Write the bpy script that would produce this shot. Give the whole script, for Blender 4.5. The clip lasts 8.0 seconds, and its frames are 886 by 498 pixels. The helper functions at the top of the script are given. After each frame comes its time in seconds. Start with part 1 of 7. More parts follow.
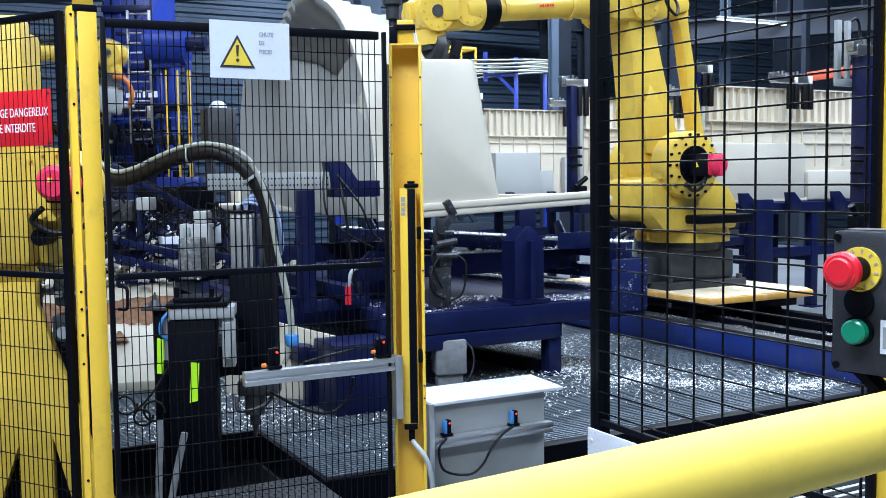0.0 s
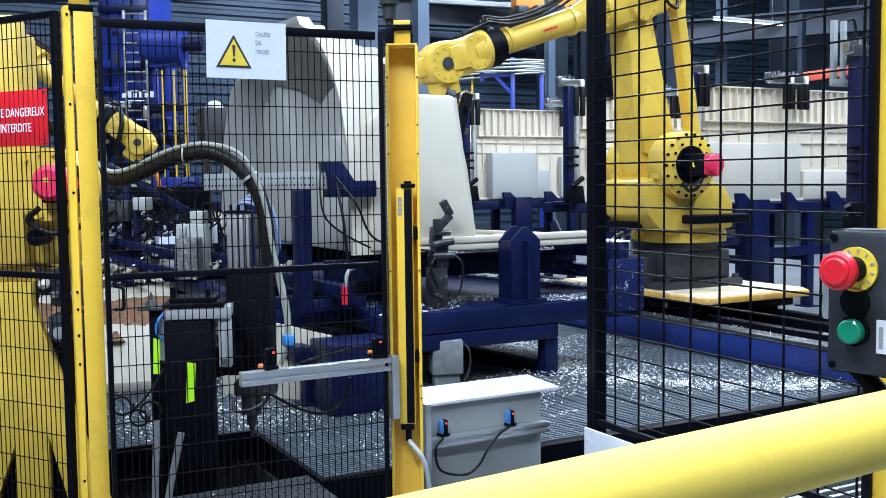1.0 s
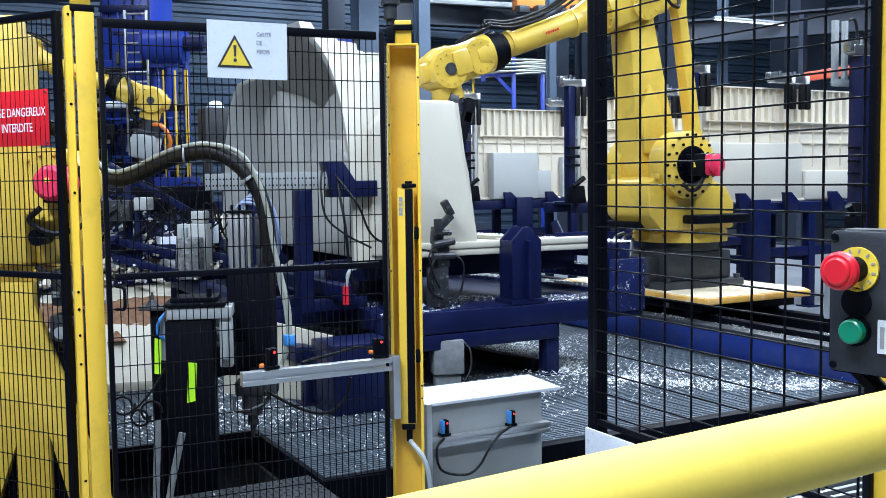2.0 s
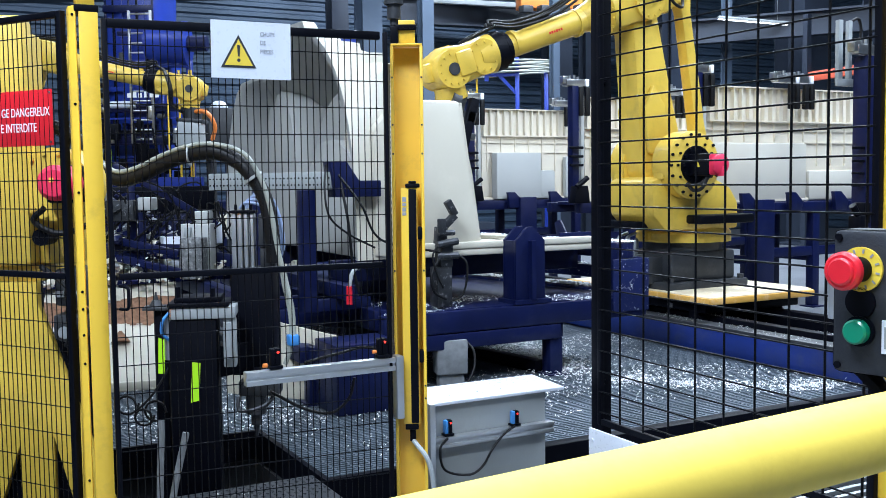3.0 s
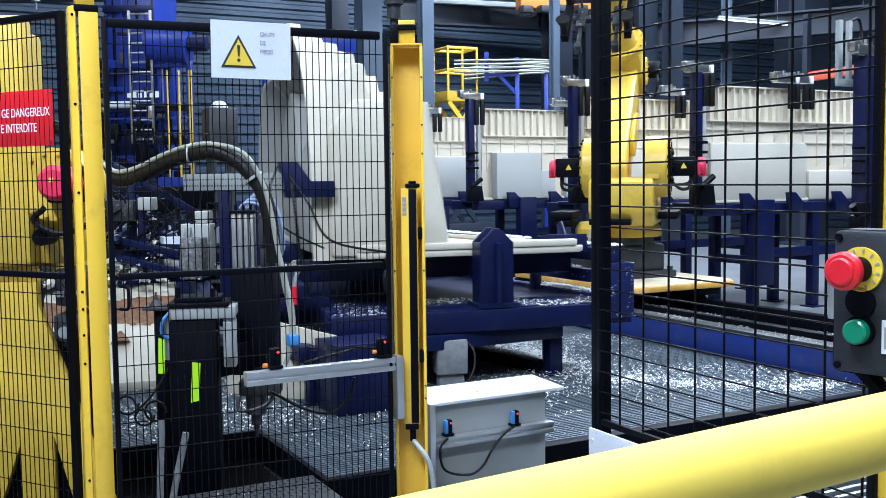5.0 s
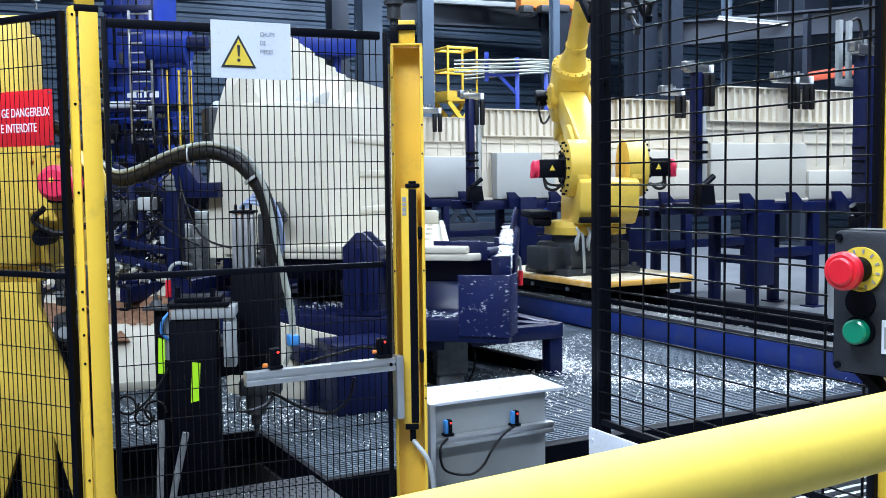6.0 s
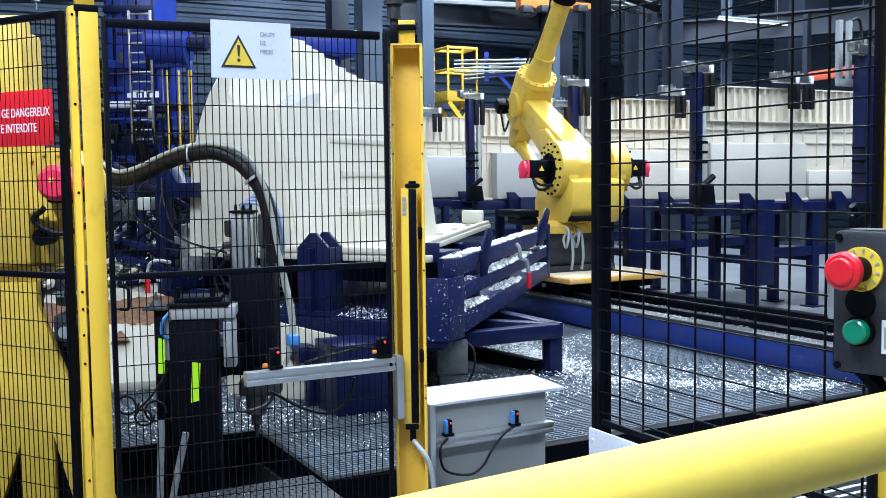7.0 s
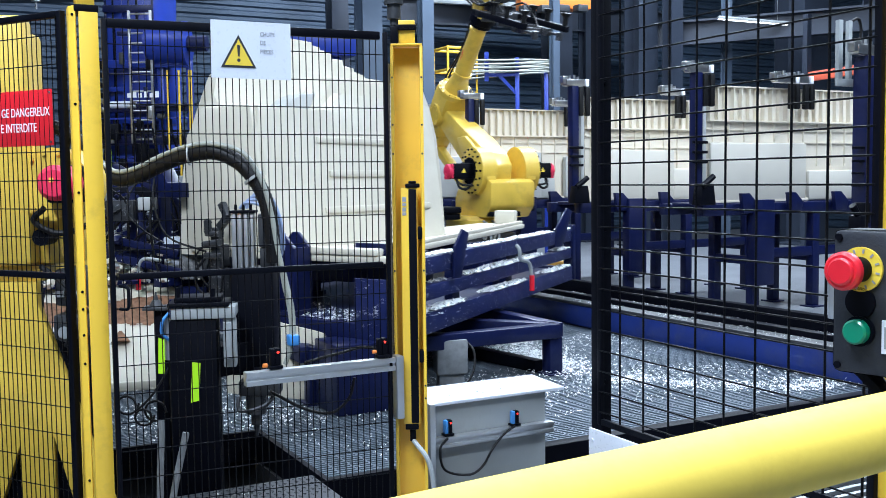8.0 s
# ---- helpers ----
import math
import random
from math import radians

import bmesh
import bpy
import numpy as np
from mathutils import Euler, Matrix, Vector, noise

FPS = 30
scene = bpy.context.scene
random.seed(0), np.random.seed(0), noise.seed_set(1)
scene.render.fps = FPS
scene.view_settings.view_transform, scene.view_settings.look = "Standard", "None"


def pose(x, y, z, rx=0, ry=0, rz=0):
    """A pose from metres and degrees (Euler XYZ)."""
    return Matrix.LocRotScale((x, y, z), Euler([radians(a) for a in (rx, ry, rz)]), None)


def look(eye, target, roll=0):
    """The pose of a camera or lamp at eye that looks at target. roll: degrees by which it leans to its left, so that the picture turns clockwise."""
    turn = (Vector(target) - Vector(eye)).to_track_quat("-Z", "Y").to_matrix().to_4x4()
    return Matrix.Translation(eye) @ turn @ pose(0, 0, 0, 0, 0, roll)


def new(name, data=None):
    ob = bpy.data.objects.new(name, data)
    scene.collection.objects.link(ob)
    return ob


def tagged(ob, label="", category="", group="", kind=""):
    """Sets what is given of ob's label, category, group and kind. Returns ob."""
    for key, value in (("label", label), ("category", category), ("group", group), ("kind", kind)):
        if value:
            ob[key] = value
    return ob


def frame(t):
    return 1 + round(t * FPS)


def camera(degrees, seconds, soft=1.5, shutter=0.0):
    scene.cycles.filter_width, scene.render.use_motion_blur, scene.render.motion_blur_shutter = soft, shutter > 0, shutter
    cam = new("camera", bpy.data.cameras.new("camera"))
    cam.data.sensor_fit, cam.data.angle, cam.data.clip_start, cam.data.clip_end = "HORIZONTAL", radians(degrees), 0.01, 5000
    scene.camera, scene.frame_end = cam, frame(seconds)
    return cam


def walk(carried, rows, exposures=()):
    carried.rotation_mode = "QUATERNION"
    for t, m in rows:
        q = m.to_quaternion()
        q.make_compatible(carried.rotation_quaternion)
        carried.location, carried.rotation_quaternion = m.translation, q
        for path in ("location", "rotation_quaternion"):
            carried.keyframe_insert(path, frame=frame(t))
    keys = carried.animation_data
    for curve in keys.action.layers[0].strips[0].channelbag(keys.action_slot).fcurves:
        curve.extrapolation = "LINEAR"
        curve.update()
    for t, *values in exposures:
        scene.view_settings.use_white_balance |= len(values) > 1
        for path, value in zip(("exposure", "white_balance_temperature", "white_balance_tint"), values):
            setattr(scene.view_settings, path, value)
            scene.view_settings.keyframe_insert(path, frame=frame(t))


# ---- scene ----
# world axes follow the production cell: x runs along the fence, y away into the cell
EYE = (0.0, 0.0, 1.45)


def aim(px_right):
    """Camera pose turned by a small angle to the right."""
    h = radians(28.0) + px_right / 1750.0
    p = radians(4.02)
    d = Vector((math.sin(h) * math.cos(p), math.cos(h) * math.cos(p), -math.sin(p)))
    return look(EYE, Vector(EYE) + d, -0.7)


cam = camera(48.27, 8.0, 0.9, 0.5)
walk(cam, [(0.0, aim(2)), (0.3, aim(3.6)), (0.5, aim(5)), (0.8, aim(7.4)), (1.0, aim(8)), (1.7, aim(8)),
           (2.2, aim(4)), (2.8, aim(0)), (4.0, aim(0)), (8.0, aim(0))], [(0.0, 0.0), (8.0, 0.0)])

# ---------- light ----------
world = bpy.data.worlds.new("hall_air")
scene.world = world
world.use_nodes = True
world.node_tree.nodes["Background"].inputs[0].default_value = (0.62, 0.75, 1.0, 1)
world.node_tree.nodes["Background"].inputs[1].default_value = 0.008


def lamp(name, x, y, z, sx, sy, watts, col=(0.69, 0.82, 1.0)):
    d = bpy.data.lights.new(name, "AREA")
    d.shape, d.size, d.size_y, d.energy, d.color = "RECTANGLE", sx, sy, watts, col
    ob = new(name, d)
    ob.location = (x, y, z)
    return ob


# rows of unseen area lamps under the roof, for the hall's high-bay lighting
lamp("high_bay_lamp", 0.5, -2.5, 8.2, 8.0, 0.7, 660)
lamp("high_bay_lamp", 1.5, 3.0, 8.2, 8.0, 0.7, 400)
# added fill that brightens the near robot and posts at front left
lamp("high_bay_lamp", -3.0, 0.5, 8.2, 0.7, 5.0, 1500)
lamp("high_bay_lamp", -0.5, 8.5, 8.2, 8.0, 0.7, 460)
lamp("high_bay_lamp", 9.2, 4.6, 8.2, 0.7, 9.0, 1800)
lamp("high_bay_lamp", 10.0, 13.5, 8.2, 10.0, 0.7, 2300)
lamp("high_bay_lamp", -1.0, 15.5, 8.2, 10.0, 0.7, 250)


# ---------- materials ----------
def mat(name, col, rough=0.5, metal=0.0, var=0.12, scale=6.0, bump=0.08, bscale=60.0, dirt=None, dirt_amt=0.3, dscale=3.0, coat=0.0, spec=0.5, lo=0.52, hi=0.72):
    m = bpy.data.materials.new(name)
    m.use_nodes = True
    nt = m.node_tree
    b = nt.nodes["Principled BSDF"]
    tc = nt.nodes.new("ShaderNodeTexCoord")
    n1 = nt.nodes.new("ShaderNodeTexNoise")
    n1.inputs["Scale"].default_value = scale
    n1.inputs["Detail"].default_value = 6
    nt.links.new(tc.outputs["Object"], n1.inputs["Vector"])
    r1 = nt.nodes.new("ShaderNodeMapRange")
    r1.inputs[1].default_value, r1.inputs[2].default_value = 0.3, 0.7
    r1.inputs[3].default_value, r1.inputs[4].default_value = 1 - var, 1 + var
    nt.links.new(n1.outputs["Fac"], r1.inputs[0])
    mul = nt.nodes.new("ShaderNodeMix")
    mul.data_type, mul.blend_type = "RGBA", "MULTIPLY"
    mul.inputs[0].default_value = 1.0
    mul.inputs[6].default_value = (*col, 1)
    nt.links.new(r1.outputs[0], mul.inputs[7])
    out = mul.outputs[2]
    if dirt:
        n2 = nt.nodes.new("ShaderNodeTexNoise")
        n2.inputs["Scale"].default_value = dscale
        n2.inputs["Detail"].default_value = 9
        n2.inputs["Roughness"].default_value = 0.7
        nt.links.new(tc.outputs["Object"], n2.inputs["Vector"])
        r2 = nt.nodes.new("ShaderNodeMapRange")
        r2.inputs[1].default_value, r2.inputs[2].default_value = lo, hi
        r2.inputs[3].default_value, r2.inputs[4].default_value = 0.0, dirt_amt
        nt.links.new(n2.outputs["Fac"], r2.inputs[0])
        mx = nt.nodes.new("ShaderNodeMix")
        mx.data_type = "RGBA"
        nt.links.new(r2.outputs[0], mx.inputs[0])
        nt.links.new(out, mx.inputs[6])
        mx.inputs[7].default_value = (*dirt, 1)
        out = mx.outputs[2]
    nt.links.new(out, b.inputs["Base Color"])
    b.inputs["Metallic"].default_value = metal
    n3 = nt.nodes.new("ShaderNodeTexNoise")
    n3.inputs["Scale"].default_value = bscale
    n3.inputs["Detail"].default_value = 4
    nt.links.new(tc.outputs["Object"], n3.inputs["Vector"])
    r3 = nt.nodes.new("ShaderNodeMapRange")
    r3.inputs[3].default_value, r3.inputs[4].default_value = max(0.03, rough - 0.12), min(1, rough + 0.12)
    nt.links.new(n3.outputs["Fac"], r3.inputs[0])
    nt.links.new(r3.outputs[0], b.inputs["Roughness"])
    bp = nt.nodes.new("ShaderNodeBump")
    bp.inputs["Strength"].default_value = bump
    bp.inputs["Distance"].default_value = 0.01
    nt.links.new(n3.outputs["Fac"], bp.inputs["Height"])
    nt.links.new(bp.outputs[0], b.inputs["Normal"])
    b.inputs["Coat Weight"].default_value = coat
    b.inputs["Specular IOR Level"].default_value = spec
    return m


def glow(name, col, strength):
    m = bpy.data.materials.new(name)
    m.use_nodes = True
    b = m.node_tree.nodes["Principled BSDF"]
    b.inputs["Base Color"].default_value = (*col, 1)
    b.inputs["Emission Color"].default_value = (*col, 1)
    b.inputs["Emission Strength"].default_value = strength
    return m


ROBOT_Y = mat("robot_yellow_paint", (0.72, 0.485, 0.068), 0.38, 0, 0.07, 4, 0.05, 120, (0.30, 0.20, 0.05), 0.35, 5, 0.2)
SAFETY_Y = mat("safety_yellow_paint", (0.86, 0.54, 0.05), 0.42, 0, 0.06, 3, 0.04, 150, (0.40, 0.25, 0.05), 0.35, 9, 0.15)
RAIL_Y = mat("rail_yellow_paint", (0.84, 0.62, 0.10), 0.60, 0, 0.04, 3, 0.03, 90, (0.62, 0.42, 0.06), 0.3, 14, 0.0, 0.35)
NAVY = mat("navy_blue_paint", (0.004, 0.0075, 0.045), 0.36, 0, 0.15, 5, 0.06, 90, (0.04, 0.05, 0.09), 0.2, 6, 0, 0.28)
BLUE = mat("machine_blue_paint", (0.008, 0.032, 0.27), 0.35, 0, 0.15, 3, 0.05, 60, (0.02, 0.03, 0.12), 0.5, 2)
BLACK = mat("black_paint", (0.0018, 0.0024, 0.0055), 0.5, 0, 0.2, 8, 0.05, 120, (0.005, 0.006, 0.010), 0.2, 8, 0, 0.10)
RUBBER = mat("black_rubber", (0.006, 0.006, 0.007), 0.5, 0, 0.2, 14, 0.15, 90, (0.014, 0.014, 0.016), 0.3, 12, 0, 0.25)
WIRE = mat("black_wire_coating", (0.0025, 0.0028, 0.0045), 0.45, 0, 0.1, 20, 0.02, 200, None, 0, 1, 0, 0.12)
DGREY = mat("dark_grey_casting", (0.030, 0.033, 0.038), 0.5, 0.1, 0.15, 8, 0.15, 80, (0.14, 0.14, 0.14), 0.25, 7)
GREY = mat("grey_paint", (0.33, 0.355, 0.36), 0.45, 0, 0.06, 4, 0.05, 120, (0.22, 0.22, 0.21), 0.35, 5)
GREYP = mat("pale_grey_plastic", (0.42, 0.43, 0.42), 0.5, 0, 0.03, 2, 0.03, 60)
FLECK = mat("navy_paint_with_stuck_shavings", (0.007, 0.013, 0.07), 0.45, 0, 0.2, 5, 0.2, 90, (0.66, 0.69, 0.75), 0.8, 34, 0, 0.3, 0.605, 0.64)
CASTM = mat("scuffed_dark_steel", (0.055, 0.058, 0.065), 0.42, 0.6, 0.3, 12, 0.2, 60, (0.45, 0.46, 0.48), 0.6, 24, 0, 0.4, 0.58, 0.66)
SMOOTHP = mat("smooth_offwhite_plastic", (0.56, 0.53, 0.46), 0.45, 0, 0.04, 2, 0.03, 60)
GREYC2 = mat("grey_conduit_and_shaded_box", (0.20, 0.21, 0.22), 0.5, 0, 0.2, 20, 0.1, 90)
GREYC = mat("grey_conduit_plastic", (0.11, 0.115, 0.13), 0.5, 0, 0.15, 20, 0.1, 90)
ALU = mat("anodised_aluminium", (0.56, 0.58, 0.60), 0.36, 0.85, 0.07, 9, 0.04, 200, (0.35, 0.36, 0.37), 0.3, 10)
STEEL = mat("bare_steel", (0.42, 0.43, 0.44), 0.33, 0.95, 0.15, 9, 0.06, 120, (0.12, 0.11, 0.10), 0.35, 14)
GRATE = mat("galvanised_grating", (0.125, 0.155, 0.185), 0.5, 0.5, 0.2, 4, 0.06, 120, (0.05, 0.06, 0.07), 0.5, 3)
# near-black base colour stands in for the shade down in the pit
PIT = mat("shaded_pit_concrete", (0.010, 0.011, 0.014), 0.8, 0, 0.25, 3, 0.2, 30)
CONC = mat("grey_concrete_floor", (0.15, 0.16, 0.175), 0.45, 0, 0.12, 1.5, 0.12, 50, (0.09, 0.09, 0.095), 0.45, 1.2)
PVC = mat("white_moulded_plastic", (0.61, 0.57, 0.47), 0.42, 0, 0.03, 2.5, 0.03, 60, (0.74, 0.70, 0.60), 0.35, 2.5)
# white plastic greyed to carry the shade inside the shell
PVC_IN = mat("shaded_inner_white_plastic", (0.40, 0.40, 0.38), 0.6, 0, 0.04, 2.5, 0.05, 80)
CREAM = mat("cream_ribbed_plastic", (0.70, 0.635, 0.52), 0.5, 0, 0.05, 2, 0.04, 60, (0.58, 0.50, 0.37), 0.35, 2)
SHAV = mat("white_plastic_shavings", (0.82, 0.84, 0.84), 0.5, 0, 0.08, 20, 0.05, 90)
DECK = mat("dusty_plywood_top", (0.62, 0.52, 0.36), 0.7, 0, 0.12, 9, 0.1, 80, (0.85, 0.82, 0.74), 0.8, 4)
PLY = mat("orange_plywood_deck", (0.74, 0.40, 0.08), 0.5, 0, 0.1, 6, 0.06, 80, (0.85, 0.78, 0.66), 0.6, 6)
RED = mat("red_plastic", (0.70, 0.015, 0.03), 0.35, 0, 0.05, 9, 0.03, 90, None, 0, 1, 0.2)
PINK = mat("red_motor_cap", (0.78, 0.03, 0.09), 0.42, 0, 0.06, 9, 0.03, 90)
GREEN = mat("green_plastic", (0.0, 0.20, 0.11), 0.35, 0, 0.05, 9, 0.03, 90, None, 0, 1, 0.2)
LIME = mat("fluorescent_yellow_tape", (0.50, 0.95, 0.02), 0.45, 0, 0.04, 9, 0.02, 90)
PAPER = mat("white_laminated_sheet", (0.70, 0.74, 0.82), 0.3, 0, 0.02, 6, 0.02, 60)
SIGNRED = mat("red_sign_plate", (0.72, 0.015, 0.025), 0.4, 0, 0.03, 6, 0.02, 60)
INK = mat("black_ink", (0.03, 0.03, 0.035), 0.6, 0, 0.02, 6, 0.0, 60)
GINK = mat("grey_ink", (0.30, 0.31, 0.34), 0.6, 0, 0.02, 6, 0.0, 60)
WHITE = mat("white_ink", (0.86, 0.86, 0.86), 0.5, 0, 0.02, 6, 0.0, 60)
SIGNY = mat("warning_yellow_ink", (0.83, 0.60, 0.06), 0.5, 0, 0.02, 6, 0.0, 60)
HOSE_W = mat("clear_plastic_hose", (0.27, 0.285, 0.25), 0.35, 0, 0.12, 14, 0.1, 70)
BLUEC = mat("light_blue_plastic", (0.05, 0.25, 0.62), 0.4, 0, 0.05, 9, 0.03, 90)
ORANGE = mat("orange_crane_paint", (0.75, 0.20, 0.03), 0.45, 0, 0.1, 4, 0.05, 60, (0.25, 0.08, 0.02), 0.4, 4)
REDST = mat("red_rack_beam", (0.60, 0.10, 0.05), 0.45, 0, 0.1, 4, 0.05, 60)
CLAD = mat("blue_grey_cladding", (0.052, 0.084, 0.13), 0.45, 0.15, 0.15, 0.7, 0.06, 30, (0.04, 0.05, 0.07), 0.4, 0.6)
COLUMN = mat("dark_steel_column", (0.020, 0.027, 0.042), 0.5, 0.1, 0.15, 2, 0.05, 30)
LCOL = mat("grey_blue_steel_column", (0.075, 0.105, 0.15), 0.5, 0.1, 0.1, 2, 0.05, 30)
BROWN = mat("rusty_brown_granulate", (0.22, 0.11, 0.06), 0.8, 0, 0.3, 25, 0.4, 60)
LEDW = glow("white_lamp_glass", (0.9, 0.95, 1.0), 1.6)
LEDR = glow("red_indicator", (1.0, 0.03, 0.02), 3.0)


# ---------- mesh tools ----------
def box(bm, x0, x1, y0, y1, z0, z1, bev=0.0, m=None):
    r = bmesh.ops.create_cube(bm, size=1.0, matrix=Matrix.Translation(((x0 + x1) / 2, (y0 + y1) / 2, (z0 + z1) / 2)) @ Matrix.Diagonal((abs(x1 - x0), abs(y1 - y0), abs(z1 - z0), 1)))
    vs = r["verts"]
    if bev:
        es = list({e for v in vs for e in v.link_edges})
        rr = bmesh.ops.bevel(bm, geom=es, offset=bev, segments=2, profile=0.5, affect="EDGES")
        vs = list({v for v in rr["verts"]} | {v for v in vs if v.is_valid})
    if m is not None:
        bmesh.ops.transform(bm, matrix=m, verts=vs)
    return vs


def rod(bm, p, q, r, seg=10, r2=None):
    p, q = Vector(p), Vector(q)
    d = q - p
    m = Matrix.Translation((p + q) / 2) @ d.to_track_quat("Z", "Y").to_matrix().to_4x4()
    return bmesh.ops.create_cone(bm, cap_ends=True, segments=seg, radius1=r, radius2=r if r2 is None else r2, depth=d.length, matrix=m)["verts"]


def beam(bm, p, q, w, h, bev=0.0, roll=0):
    """A bar of section w x h from p to q."""
    p, q = Vector(p), Vector(q)
    d = q - p
    rot = d.to_track_quat("X", "Z").to_matrix().to_4x4()
    return box(bm, -d.length / 2, d.length / 2, -w / 2, w / 2, -h / 2, h / 2, bev, Matrix.Translation((p + q) / 2) @ rot @ pose(0, 0, 0, roll))


def ball(bm, p, r, sx=1, sy=1, sz=1, seg=12):
    return bmesh.ops.create_uvsphere(bm, u_segments=seg, v_segments=seg // 2 + 1, radius=r, matrix=Matrix.Translation(p) @ Matrix.Diagonal((sx, sy, sz, 1)))["verts"]


def prism(bm, pts, d, axis="y", at=0.0, bev=0.0):
    """A flat outline pulled out by d. axis y: points are (x, z); x: (y, z); z: (x, y)."""
    def v(a, b, c):
        return {"y": (a, c, b), "x": (c, a, b), "z": (a, b, c)}[axis]
    lo = [bm.verts.new(v(a, b, at)) for a, b in pts]
    hi = [bm.verts.new(v(a, b, at + d)) for a, b in pts]
    fs = [bm.faces.new(lo), bm.faces.new(hi[::-1])]
    n = len(pts)
    for i in range(n):
        fs.append(bm.faces.new((lo[i], hi[i], hi[(i + 1) % n], lo[(i + 1) % n])))
    bmesh.ops.recalc_face_normals(bm, faces=fs)
    if bev:
        es = list({e for f in fs for e in f.edges})
        bmesh.ops.bevel(bm, geom=es, offset=bev, segments=2, profile=0.5, affect="EDGES")
    return lo + hi


def hose(bm, pts, r, seg=8, steps=8, corr=0.0):
    """A round tube along a smooth line through pts."""
    P = [Vector(p) for p in pts]
    P = [P[0] * 2 - P[1]] + P + [P[-1] * 2 - P[-2]]
    line = []
    for i in range(1, len(P) - 2):
        for k in range(steps):
            t = k / steps
            a, b, c, d = P[i - 1], P[i], P[i + 1], P[i + 2]
            line.append(0.5 * ((2 * b) + (c - a) * t + (2 * a - 5 * b + 4 * c - d) * t * t + (3 * b - a - 3 * c + d) * t ** 3))
    line.append(P[-2])
    rings = []
    side = None
    for i, p in enumerate(line):
        d = (line[min(i + 1, len(line) - 1)] - line[max(i - 1, 0)]).normalized()
        if side is None:
            side = d.orthogonal().normalized()
        side = (side - d * side.dot(d)).normalized()
        up = d.cross(side)
        rr = r * (1 + corr * (i % 2))
        rings.append([bm.verts.new(p + side * math.cos(2 * math.pi * k / seg) * rr + up * math.sin(2 * math.pi * k / seg) * rr) for k in range(seg)])
    for a, b in zip(rings, rings[1:]):
        for k in range(seg):
            bm.faces.new((a[k], a[(k + 1) % seg], b[(k + 1) % seg], b[k]))
    bm.faces.new(rings[0][::-1])
    bm.faces.new(rings[-1])


def mesh_of(name, bm, material, smooth=True):
    me = bpy.data.meshes.new(name)
    bmesh.ops.recalc_face_normals(bm, faces=bm.faces)
    bm.to_mesh(me)
    bm.free()
    me.materials.append(material)
    if smooth:
        me.polygons.foreach_set("use_smooth", [True] * len(me.polygons))
        me.set_sharp_from_angle(angle=radians(32))
    return me


def part(name, bm, material, parent=None, label="", m=None):
    ob = new(name, mesh_of(name, bm, material))
    if parent is not None:
        ob.parent = parent
    if m is not None:
        ob.matrix_basis = m
    if label:
        tagged(ob, label)
    return ob


def thing(name, label, category, m=None, group="", kind=""):
    ob = new(name)
    ob.empty_display_size = 0.1
    if m is not None:
        ob.matrix_basis = m
    return tagged(ob, label, category, group, kind)


def solid(name, bm, material, label, category, group="", kind=""):
    return tagged(part(name, bm, material), label, category, group, kind)


def text(name, body, size, material, parent, m, label="", width=1.0):
    cu = bpy.data.curves.new(name, "FONT")
    cu.body, cu.size, cu.align_x, cu.align_y, cu.extrude = body, size, "LEFT", "CENTER", 0.0006
    tmp = bpy.data.objects.new(name, cu)
    scene.collection.objects.link(tmp)
    bpy.context.view_layer.update()
    me = bpy.data.meshes.new_from_object(tmp.evaluated_get(bpy.context.evaluated_depsgraph_get()))
    bpy.data.objects.remove(tmp)
    me.materials.clear()
    me.materials.append(material)
    ob = new(name, me)
    ob.parent = parent
    ob.matrix_basis = m @ Matrix.Diagonal((width, 1, 1, 1))
    if label:
        tagged(ob, label)
    return ob


